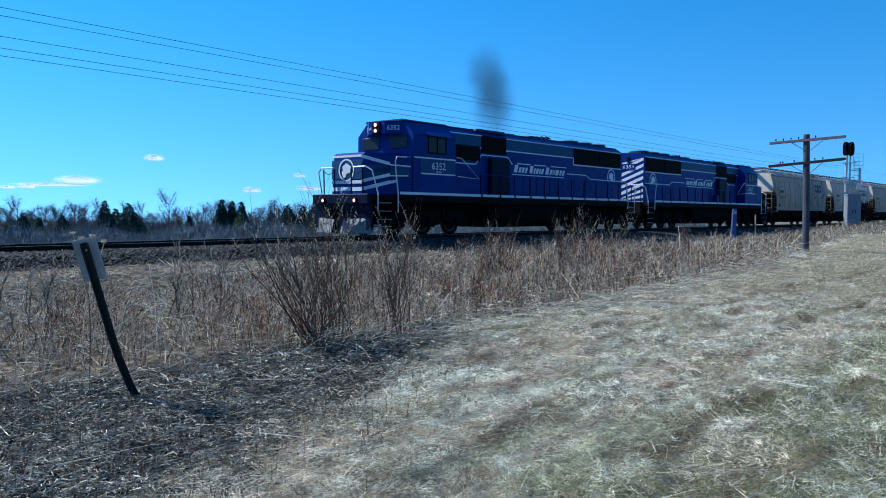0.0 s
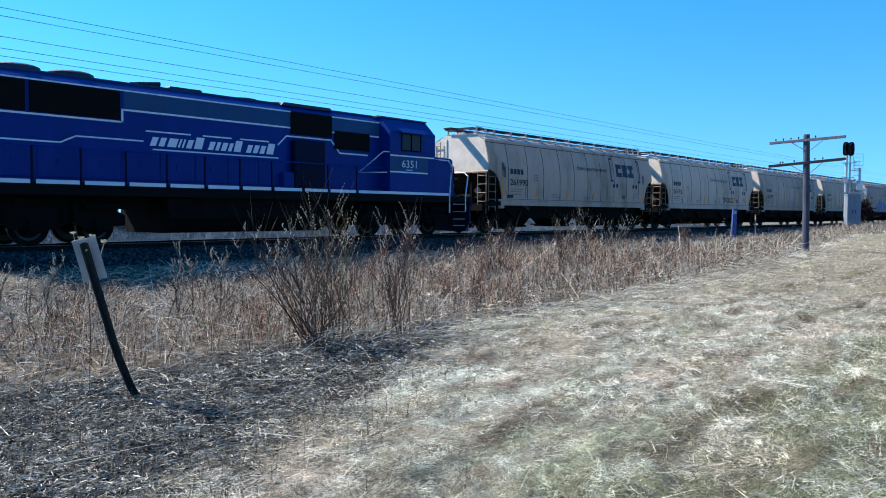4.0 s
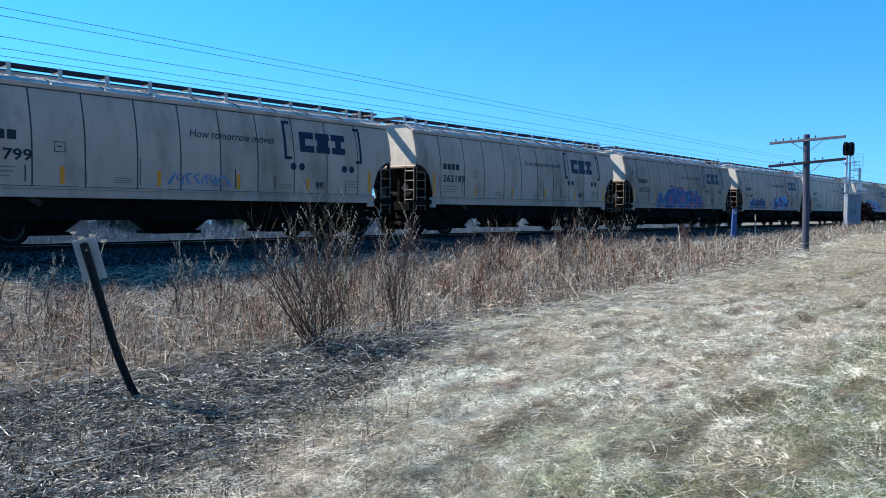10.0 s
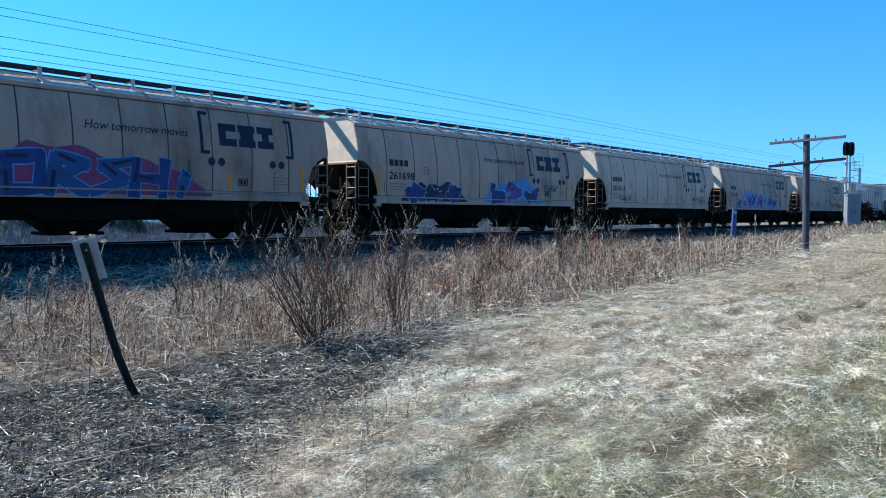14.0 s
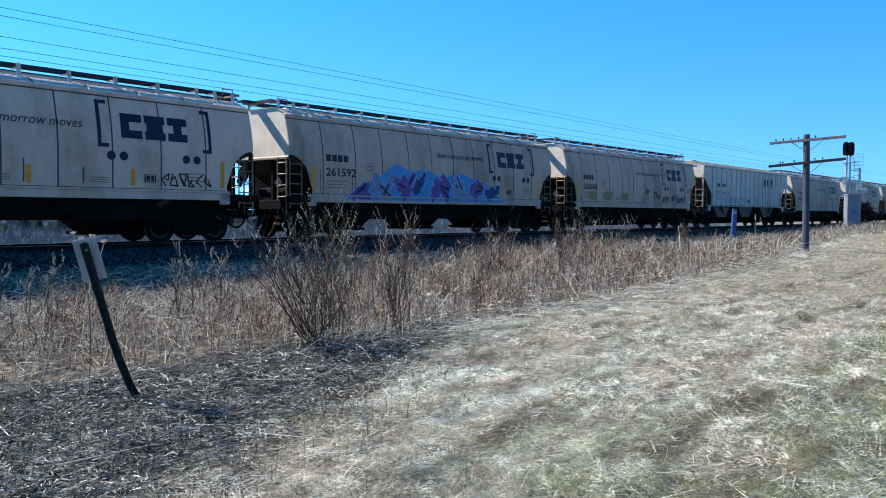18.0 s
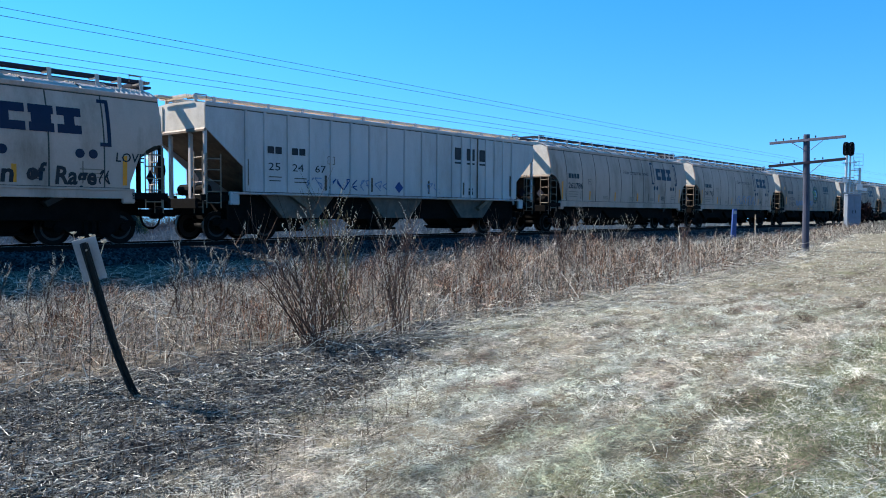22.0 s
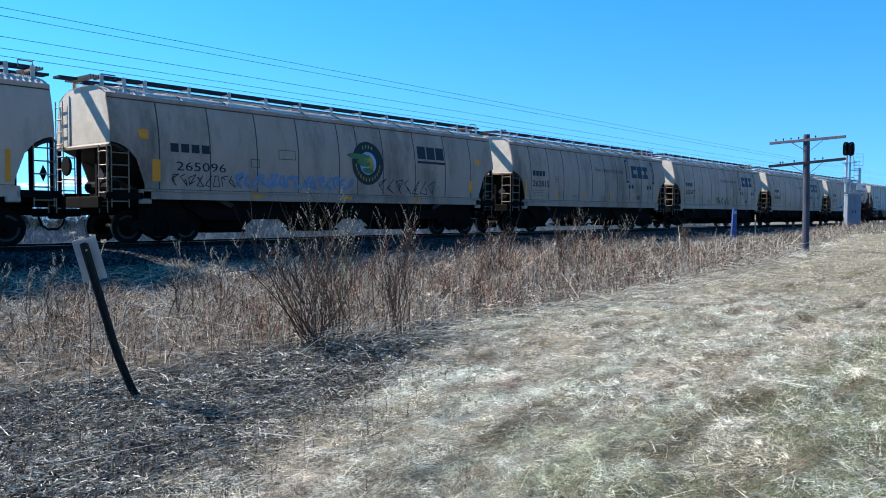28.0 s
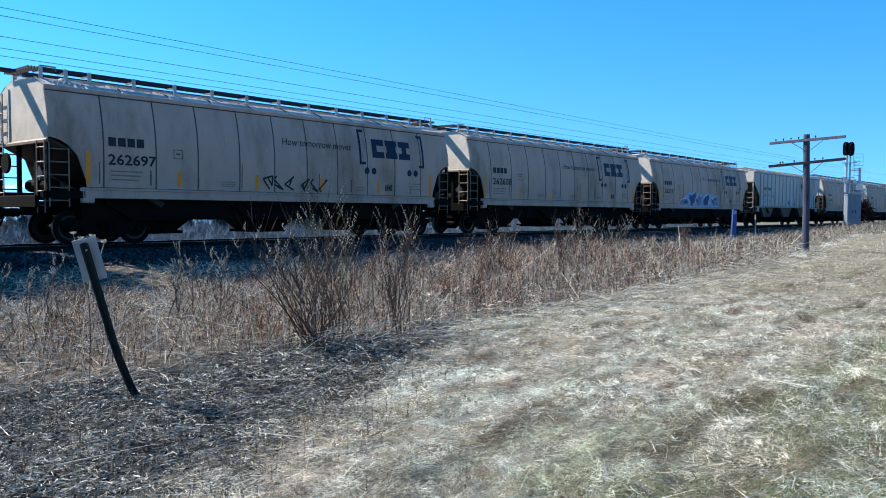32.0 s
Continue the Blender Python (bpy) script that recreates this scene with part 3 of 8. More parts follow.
def hopper_body(half=HALF, paint=None, ribs=None, flat=False):
    """A three-bay covered hopper with curved sides. Its origin is on the rail under the middle of the car."""
    paint = paint or M_TAN
    wide = (lambda z: 1.57) if flat else side_y
    lift = 4.29 if flat else 4.48
    car = tagged(new("hopper_car"), "", "hopper car", "cars of the freight train")
    eave = 4.00 if flat else 3.95
    arch = 1.3 if flat else 0.95
    xs = sorted({*np.linspace(-half + arch, half - arch, 13).round(3), *(s * (half - arch + arch * math.sin(radians(a))) for s in (-1, 1) for a in (0.5, 15, 30, 45, 60, 75, 84, 90))})

    def low(x):
        d = (abs(x) - (half - arch)) / arch
        if flat:
            return 1.50 if d <= 0 else 2.25 + 1.08 * d
        return 1.48 if d <= 0 else 1.48 + (2.72 - 1.48) * math.sqrt(max(0.0, 1 - max(0.0, 1 - d) ** 2))

    for s in (-1, 1):
        bm = bmesh.new()
        outer, inner = [], []
        for x in xs:
            zb = low(x)
            zs = [zb + (eave - zb) * i / 14 for i in range(15)]
            outer.append([bm.verts.new((x, s * wide(z), z)) for z in zs])
            inner.append([bm.verts.new((x, s * (wide(z) - 0.04), z)) for z in zs])
        for g in (outer, inner):
            for a, b in zip(g, g[1:]):
                for i in range(14):
                    bm.faces.new((a[i], b[i], b[i + 1], a[i + 1]))
        for a, b, c, d in zip(outer, outer[1:], inner, inner[1:]):
            bm.faces.new((a[0], b[0], d[0], c[0]))
        for e in (0, -1):
            for i in range(14):
                bm.faces.new((outer[e][i], outer[e][i + 1], inner[e][i + 1], inner[e][i]))
        bmesh.ops.recalc_face_normals(bm, faces=bm.faces)
        sd = part("side_panel", bm, paint, car, smooth=False)
        # vertical weld seams
        for x in (ribs or (-6.27, -4.80, -3.50, -2.09, -0.80, 0.50, 1.82, 3.22, 4.60, 6.00)):
            bm = bmesh.new()
            zs = [max(1.50, low(x) + 0.02) + (eave - 0.04 - max(1.50, low(x) + 0.02)) * i / 9 for i in range(10)]
            if flat:
                cols = [[bm.verts.new((x + d, s * (wide(z) + o), z)) for z in zs] for d, o in ((-0.05, 0), (-0.04, 0.05), (0.04, 0.05), (0.05, 0))]
            else:
                cols = [[bm.verts.new((x + d, s * (wide(z) + o), z)) for z in zs] for d, o in ((-0.020, 0.001), (-0.012, 0.010), (0.012, 0.010), (0.020, 0.001))]
            for a, b in zip(cols, cols[1:]):
                for i in range(9):
                    bm.faces.new((a[i], b[i], b[i + 1], a[i + 1]))
            part("rib" if flat else "weld_seam", bm, paint if flat else M_SEAM, sd)
        # eave rail, side sill
        bm = bmesh.new()
        box(bm, -half, half, s * (wide(eave) + 0.03) if s < 0 else s * (wide(eave) - 0.03), s * (wide(eave) - 0.03) if s < 0 else s * (wide(eave) + 0.03), eave - 0.03, eave + 0.09, 0.015)
        part("eave_rail", bm, paint, car)
        # dark strips in the seam colour paint the shade lines at eave and sill
        bm = bmesh.new()
        for z, d in ((eave - 0.06, 0.03), (1.50, 0.016)):
            lo, hi = sorted((s * (wide(z) + 0.006), s * (wide(z) - 0.02)))
            box(bm, -half + (0.02 if z > 2 else arch), half - (0.02 if z > 2 else arch), lo, hi, z, z + d)
        part("joint_line", bm, M_SEAM, car, "dark strip painted for the shade along eave and sill")
        bm = bmesh.new()
        y = s * (1.56 if flat else 1.60)
        box(bm, -half + 0.9, half - 0.9, min(y, y - s * 0.09), max(y, y - s * 0.09), 1.42 if flat else 1.23, 1.44, 0.008)
        box(bm, -half + 0.9, half - 0.9, min(s * 1.635, s * 1.55), max(s * 1.635, s * 1.55), 1.44, 1.485, 0.008)
        part("side_sill", bm, paint, car)
        for e in (-1, 1):
            bm = bmesh.new()
            box(bm, *sorted((e * (half + 0.15), e * (half - 0.9))), min(y, y - s * 0.08), max(y, y - s * 0.08), 1.22, 1.40)
            part("end_sill_angle", bm, M_UNDER, car, "black end sill")
    # roof: two gentle slopes with rounded shoulders
    bm = bmesh.new()
    prof = [(-1.33, 4.03), (-1.12, 4.14), (-0.85, 4.24), (-0.5, 4.30), (0, 4.33), (0.5, 4.30), (0.85, 4.24), (1.12, 4.14), (1.33, 4.03)]
    if flat:
        prof = [(-1.56, 4.06), (-1.2, 4.11), (-0.85, 4.15), (-0.5, 4.18), (0, 4.20), (0.5, 4.18), (0.85, 4.15), (1.2, 4.11), (1.56, 4.06)]
    rows = [[bm.verts.new((x, a, b)) for a, b in prof] for x in (-half, -half * 0.5, 0, half * 0.5, half)]
    for a, b in zip(rows, rows[1:]):
        for i in range(8):
            bm.faces.new((a[i], b[i], b[i + 1], a[i + 1]))
    part("roof", bm, M_TANROOF, car, smooth=True)
    for k in range(11):
        x = -half + 2 * half * (k + 0.5) / 11
        bm = bmesh.new()
        tube(bm, [(x, a, b + 0.008) for a, b in prof], 0.022, 4)
        part("roof_seam", bm, M_SEAM, car)
    # pressed corrugations near both ends of the roof
    if not flat:
        for e in (-1, 1):
            for k in range(8):
                x = e * (half - 0.14 - 0.14 * k)
                bm = bmesh.new()
                tube(bm, [(x, a, b) for a, b in prof[:4]], 0.032, 5)
                part("roof_corrugation", bm, M_TANROOF, car)
    bm = bmesh.new()
    box(bm, -half + 0.9, half - 0.9, -0.30, 0.30, prof[4][1] - 0.04, prof[4][1] + 0.09, 0.05)
    part("hatch_cover", bm, M_TANROOF, car, "long trough hatch cover")
    # grating walkways on both sides of the hatches, on upright brackets
    at = [-half + 0.17, -half + 0.80, -half + 1.42]
    at += [at[-1] + (2 * half - 2.84) * k / 10 for k in range(1, 10)] + [-v for v in reversed(at)]
    for s in (-1, 1):
        bm = bmesh.new()
        y0, y1 = sorted((s * 0.38, s * 0.76))
        for k in range(6):
            y = y0 + (y1 - y0) * k / 5
            edge = k in (0, 5)
            box(bm, -half + 0.12, half - 0.12, y - 0.006, y + 0.006, lift + (0.0 if edge else 0.04), lift + 0.075)
        for k in range(70):
            x = -half + 0.14 + (2 * half - 0.28) * k / 69
            box(bm, x - 0.006, x + 0.006, y0, y1, lift + 0.04, lift + 0.065)
        part("running_board", bm, M_CREAM if flat else M_BOARD, car, "steel grating walkway")
        for x in at:
            foot = float(np.interp(0.84, [-p[0] for p in prof[4::-1]], [p[1] for p in prof[4::-1]]))
            bm = bmesh.new()
            prism(bm, [(s * 0.84, foot - 0.02), (s * 0.80, foot - 0.02), (s * 0.765, lift + 0.085), (s * 0.80, lift + 0.085)], x - 0.05, x + 0.05, "x")
            box(bm, x - 0.03, x + 0.03, y0, y1, lift - 0.035, lift)
            bmesh.ops.recalc_face_normals(bm, faces=bm.faces)
            part("board_bracket", bm, M_TANROOF, car)
    for e in (-1, 1):
        bm = bmesh.new()
        x0, x1 = sorted((e * (half - 0.12), e * (half + 0.10)))
        for k in range(4):
            x = x0 + (x1 - x0) * k / 3
            box(bm, x - 0.012, x + 0.012, -0.76, 0.76, lift, lift + 0.07)
        part("end_platform", bm, M_CREAM if flat else M_BOARD, car, "narrow cross walkway over the car end")
        bm = bmesh.new()
        x0, x1 = sorted((e * (half + 0.08), e * (half + 0.58)))
        for k in range(5):
            y = 0.04 + 0.36 * k / 4
            box(bm, x0, x1, y - 0.025, y + 0.025, lift, lift + 0.06)
        for x in (x0 + 0.03, x1 - 0.03):
            box(bm, x - 0.02, x + 0.02, 0.02, 0.42, lift, lift + 0.06)
        part("crossover_step", bm, M_CREAM if flat else M_BOARD, car, "grating step reaching to the next car")
        bm = bmesh.new()
        x = e * (half - 0.16)
        tube(bm, [(x, -0.78, lift), (x, -0.78, lift + 0.17), (x - e * 0.35, -0.78, lift + 0.17), (x - e * 0.35, -0.78, lift)] if e > 0 else
             [(x, -0.78, lift), (x, -0.78, lift + 0.10), (x - e * 0.4, -0.78, lift + 0.10), (x - e * 0.4, -0.78, lift)], 0.02, 5)
        part("roof_grab", bm, M_LADDER, car)
        # end sheet, slope sheet
        bm = bmesh.new()
        xo = e * (half - 0.02)
        low_end = 3.35 if flat else 2.72
        ring = [(s * wide(z) * 0.985, z) for s, zz in ((-1, (low_end, low_end + 0.25, 3.7, eave + 0.04)), (1, (eave + 0.04, 3.7, low_end + 0.25, low_end))) for z in zz]
        ring = ring[:4] + [prof[2], prof[4], prof[6]] + ring[4:]
        prism(bm, ring, xo - 0.02, xo + 0.02, "x")
        part("end_sheet", bm, M_ENDSHEET, car, "end sheet painted paler for the sunlight on it")
        for y in (0.75,):
            bm = bmesh.new()
            box(bm, min(xo, xo + e * 0.05), max(xo, xo + e * 0.05), y - 0.03, y + 0.03, low_end, 4.1)
            part("end_stiffener", bm, M_ENDSHEET, car)
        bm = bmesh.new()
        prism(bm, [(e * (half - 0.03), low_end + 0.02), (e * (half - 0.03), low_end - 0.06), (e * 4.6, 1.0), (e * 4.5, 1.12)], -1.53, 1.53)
        part("slope_sheet", bm, M_RUSTSLOPE if flat else M_SLOPE, car, "rust-brown sloping end floor")
        bm = bmesh.new()
        prism(bm, [(e * (half - 0.02), low_end + 0.02), (e * (half + 0.04), low_end - 0.06), (e * (half + 0.04), low_end - 0.12), (e * (half - 0.02), low_end - 0.12)], -1.55, 1.55)
        part("end_beam", bm, M_LADDER, car)
        # end cage: corner posts, sill, coupler
        for y, q, w in ((-1.5, 0.02, 0.04), (1.5, 0.02, 0.04), (-0.55, -0.1, 0.06), (0.55, -0.1, 0.06)):
            bm = bmesh.new()
            box(bm, *sorted((e * (half + q), e * (half + q - 0.09))), y - w, y + w, 1.2, low_end - 0.08)
            part("end_post", bm, paint if flat else M_UNDER, car)
        bm = bmesh.new()
        box(bm, min(e * (half - 0.5), e * (half + 0.25)), max(e * (half - 0.5), e * (half + 0.25)), -1.5, 1.5, 1.17, 1.26, 0.01)
        part("end_floor", bm, M_UNDER, car)
        bm = bmesh.new()
        box(bm, min(e * (half + 0.2), e * (half + 0.3)), max(e * (half + 0.2), e * (half + 0.3)), -1.5, 1.5, 0.98, 1.28, 0.015)
        part("end_sill", bm, M_UNDER, car)
        bm = bmesh.new()
        box(bm, min(e * (half + 0.1), e * (half + 0.55)), max(e * (half + 0.1), e * (half + 0.55)), -0.11, 0.11, 0.74, 0.96, 0.03)
        box(bm, min(e * (half + 0.50), e * (half + 0.72)), max(e * (half + 0.50), e * (half + 0.72)), -0.20, 0.17, 0.68, 1.0, 0.06)
        tube(bm, [(e * (half + 0.3), 0.3, 0.9), (e * (half + 0.45), 0.32, 0.5), (e * (half + 0.62), 0.30, 0.38), (e * (half + 0.8), 0.26, 0.42)], 0.03, 6)
        part("coupler", bm, M_UNDER, car)
        for s in (-1, 1):
            ladder(car, "side_ladder", *sorted((e * (half - 0.02), e * (half - 0.50))), s * 1.575, 1.0, 2.60, 5, M_LADDER if s < 0 else M_UNDER)
        for s in (-1, 1):
            ladder(car, "end_ladder", *sorted((s * 1.50, s * 1.05)), e * (half + 0.06), 0.85, 2.66 if s < 0 else 4.0, 5 if s < 0 else 9, M_LADDER, "y")
        if e < 0:
            bm = bmesh.new()
            lathe(bm, [(-0.02, 0.26), (0.02, 0.28), (0.05, 0.26)], (e * (half + 0.12), 0.75, 2.15), 16, "x")
            part("brake_wheel", bm, M_UNDER, car)
            bm = bmesh.new()
            tube(bm, [(e * (half - 0.3), -1.15, 1.55), (e * (half - 0.3), 0.2, 1.55)], 0.17, 12)
            part("air_tank", bm, M_UNDER, car)
        # square hazard placard holder turned on its corner
        bm = bmesh.new()
        prism(bm, [(-1.18, 1.85), (-0.98, 2.05), (-0.78, 1.85), (-0.98, 1.65)], *sorted((e * (half - 0.02), e * (half - 0.04))), "x")
        part("placard_holder", bm, M_BOARD, car)
        bm = bmesh.new()
        box(bm, min(e * (half - 0.8), e * (half - 1.15)), max(e * (half - 0.8), e * (half - 1.15)), -1.60, -1.48, 1.10, 1.50, 0.03)
        part("jacking_pad", bm, paint, car)
        freight_truck(car, e * (half - 1.75))
    # centre sill and three bays
    bm = bmesh.new()
    box(bm, -half, half, -0.24, 0.24, 0.78, 1.15)
    part("centre_sill", bm, M_UNDER, car)
    for cx in ((-4.75, -0.22, 4.3) if flat else (-4.12, -0.25, 3.68)):
        bm = bmesh.new()
        if flat:
            prism(bm, [(cx - 1.48, 1.50), (cx + 1.48, 1.50), (cx + 1.40, 1.40), (cx + 0.72, 0.70), (cx - 0.72, 0.70), (cx - 1.40, 1.40)], -1.36, 1.36)
            part("bay_sheet", bm, M_GREYBAY, car, "dirty grey painted hopper bay, darkened for the shade below the sill")
            bm = bmesh.new()
        else:
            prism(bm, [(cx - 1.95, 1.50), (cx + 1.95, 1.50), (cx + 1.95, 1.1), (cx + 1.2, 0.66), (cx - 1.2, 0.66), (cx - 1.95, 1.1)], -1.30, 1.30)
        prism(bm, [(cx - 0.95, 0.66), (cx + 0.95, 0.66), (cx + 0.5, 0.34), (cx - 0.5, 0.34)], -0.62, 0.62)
        part("hopper_bay", bm, M_UNDER, car, "hopper bay with outlet gate, darkened for the shade below")
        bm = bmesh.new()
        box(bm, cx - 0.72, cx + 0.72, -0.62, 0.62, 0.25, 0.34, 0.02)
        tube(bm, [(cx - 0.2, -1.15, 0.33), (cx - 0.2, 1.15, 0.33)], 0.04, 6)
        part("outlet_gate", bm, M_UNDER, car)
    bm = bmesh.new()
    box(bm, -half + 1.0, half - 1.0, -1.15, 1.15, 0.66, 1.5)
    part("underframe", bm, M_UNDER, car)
    return car


YELLOW_AT = (-6.68, -4.09, -1.47, 1.11, 3.78, 6.55)


def standard_marks(car, number, half=HALF, fresh=0):
    """Lettering of the tan cars: a reporting mark as bars, the number, the slogan, and the emblem as plain blocks."""
    decal("reporting_mark", [(-6.14 + 0.26 * k, 2.60, -5.93 + 0.26 * k, 2.83) for k in range(4)], M_BLACK, car, "plain black bars of a reporting mark")
    write_side("car_number", number, -6.16, 2.12, 0.38, 1.36, M_BLACK, car, bold=0.008)
    decal("small_print", [(-6.1 + 0.02 * k, 1.93 - 0.11 * k, -5.2 - 0.05 * k, 1.965 - 0.11 * k) for k in range(3)], M_PRINT, car, "faded lines of small print")
    decal("data_square", [(-4.28, 2.36, -4.26, 2.62), (-4.02, 2.36, -4.0, 2.62), (-4.26, 2.60, -4.02, 2.62), (-4.26, 2.36, -4.02, 2.38), (-4.2, 2.48, -4.08, 2.52)], M_SEAM, car)
    write_side("slogan", "How tomorrow moves", -0.5, 3.02, 0.34, 2.95, M_BLACK, car, skew=0.25)
    for x, d in ((2.83, 1), (6.19, -1)):
        decal("bracket", [(x, 2.57, x + d * 0.10, 3.80), (x + d * 0.10, 3.70, x + d * 0.30, 3.80), (x + d * 0.10, 2.57, x + d * 0.30, 2.67)], M_NAVY, car, "dark square bracket of the emblem")
    for k in range(3):
        x = 3.47 + 0.68 * k
        b = [(x, 3.28, x + 0.60, 3.50), (x, 2.84, x + 0.60, 3.06)]
        b += [(x, 3.06, x + 0.24, 3.28)] if k == 0 else [(x + 0.06, 3.06, x + 0.54, 3.28)] if k == 1 else [(x + 0.17, 3.06, x + 0.43, 3.28)]
        decal("emblem_block", b, M_NAVY, car, "plain dark block of an emblem")
    for x in (3.18, 3.52, 5.36, 5.70):
        bm = bmesh.new()
        vs = [bm.verts.new(on_side(x + 0.12 * math.cos(a), 2.36 + 0.12 * math.sin(a))) for a in np.linspace(0, 2 * math.pi, 15)[:-1]]
        bm.faces.new(vs)
        part("emblem_dot", bm, M_NAVY, car)
    decal("data_box", [(4.10, 1.68, 4.14, 1.90), (4.40, 1.68, 4.44, 1.90), (4.10, 1.68, 4.44, 1.70), (4.10, 1.88, 4.44, 1.90), (4.16, 1.72, 4.26, 1.86), (4.29, 1.72, 4.38, 1.86)], M_BLACK, car)
    decal("small_print", [(5.35, 1.95 - 0.1 * k, 5.95 - 0.1 * (k % 2), 1.98 - 0.1 * k) for k in range(3)], M_PRINT, car)
    for x in (-2.75, 0.2, 2.6):
        decal("small_print", [(x, 1.76 - 0.06 * k, x + 0.5, 1.785 - 0.06 * k) for k in range(3)], M_PRINT, car)


def reflectors(car, mats=None):
    for k, x in enumerate(YELLOW_AT):
        hi = 2.42 if k == 0 else 2.36 if k == 5 else 2.02
        decal("reflector", [(x - 0.06, 1.58, x + 0.06, hi)], M_YELLOW, car, "yellow reflective strip")

# ---- locomotives ----
def flat_cells(name, cells, mat, parent, y, label=""):
    """Thin painted strips (x0, z0, x1, z1) or lines ((x0, z0), (x1, z1), width) on an upright side at y."""
    bm = bmesh.new()
    for c in cells:
        if len(c) == 5:
            vs = [(c[0] - c[4], c[1]), (c[2] - c[4], c[1]), (c[2] + c[4], c[3]), (c[0] + c[4], c[3])]
        elif len(c) == 4:
            vs = [(c[0], c[1]), (c[2], c[1]), (c[2], c[3]), (c[0], c[3])]
        else:
            (x0, z0), (x1, z1), w = c
            d = Vector((x1 - x0, z1 - z0)).normalized() * w / 2
            n = Vector((-d.y, d.x))
            vs = [(x0 + n.x - d.x, z0 + n.y - d.y), (x1 + n.x + d.x, z1 + n.y + d.y), (x1 - n.x + d.x, z1 - n.y + d.y), (x0 - n.x - d.x, z0 - n.y - d.y)]
        bm.faces.new([bm.verts.new((a, y, b)) for a, b in vs])
    return part(name, bm, mat, parent, label)


def upright_text(name, text, x, y, z, size, width, mat, parent, side=-1):
    """Letters on an upright side facing -y (side -1) or +y (side 1)."""
    if side < 0:
        m = Matrix.Translation((x, y, z)) @ pose(0, 0, 0, 90, 0, 0)
    else:
        m = Matrix.Translation((x + width, y, z)) @ pose(0, 0, 0, 90, 0, 180)
    return lettering(name, text, size, mat, parent, m, width=width)


def emblem_disc(name, x, y, z, r, parent, end=False):
    bm = bmesh.new()
    n = 24
    for a, b in ((r, r * 0.86),):
        for k in range(n):
            t0, t1 = 2 * math.pi * k / n, 2 * math.pi * (k + 1) / n
            q = [(a * math.cos(t0), a * math.sin(t0)), (a * math.cos(t1), a * math.sin(t1)), (b * math.cos(t1), b * math.sin(t1)), (b * math.cos(t0), b * math.sin(t0))]
            bm.faces.new([bm.verts.new((x, y + p, z + s) if end else (x + p, y, z + s)) for p, s in q])
    for cx, cz, w, h in ((-0.02, 0.14, 0.52, 0.42), (0.26, -0.30, 0.30, 0.36), (-0.36, -0.06, 0.22, 0.20)):
        q = [(cx + w * math.cos(t) * (1 + 0.16 * math.sin(3 * t + cx)), cz + h * math.sin(t) * (1 + 0.14 * math.cos(4 * t + cz))) for t in np.linspace(0, 2 * math.pi, 15)[:-1]]
        bm.faces.new([bm.verts.new((x - 0.002 * w, y + p * r, z + k * r) if end else (x + p * r, y + (0.002 * w if y > 0 else -0.002 * w), z + k * r)) for p, k in q])
    return part(name, bm, M_STRIPE, parent, "round emblem as plain silver shapes")


def loco_truck(loco, cx):
    for s in (-1, 1):
        bm = bmesh.new()
        lo, hi = sorted((s * 1.0, s * 1.2))
        prism(bm, [(cx - 2.35, 0.52), (cx - 2.35, 0.78), (cx - 2.0, 0.98), (cx + 2.0, 0.98), (cx + 2.35, 0.78), (cx + 2.35, 0.52), (cx + 1.3, 0.42), (cx + 0.9, 0.62),
                   (cx + 0.5, 0.42), (cx - 0.5, 0.42), (cx - 0.9, 0.62), (cx - 1.3, 0.42)], lo, hi)
        for d in (-1.7, 0, 1.7):
            box(bm, cx + d - 0.2, cx + d + 0.2, min(s * 1.18, s * 1.32), max(s * 1.18, s * 1.32), 0.34, 0.72, 0.03)
        for d in (-0.85, 0.85):
            for q in (-0.14, 0.14):
                tube(bm, [(cx + d + q, s * 1.26, 0.62), (cx + d + q, s * 1.26, 1.05)], 0.08, 8)
        tube(bm, [(cx - 2.1, s * 1.3, 1.02), (cx - 1.2, s * 1.3, 1.02)], 0.09, 8)
        part("truck_frame", bm, M_UNDER, loco, "black six-wheel truck side frame")
    bm = bmesh.new()
    box(bm, cx - 2.2, cx + 2.2, -0.9, 0.9, 0.70, 1.2)
    part("truck_bolster", bm, M_UNDER, loco)
    for d in (-1.7, 0, 1.7):
        wheelset(loco, cx + d, 0.508)


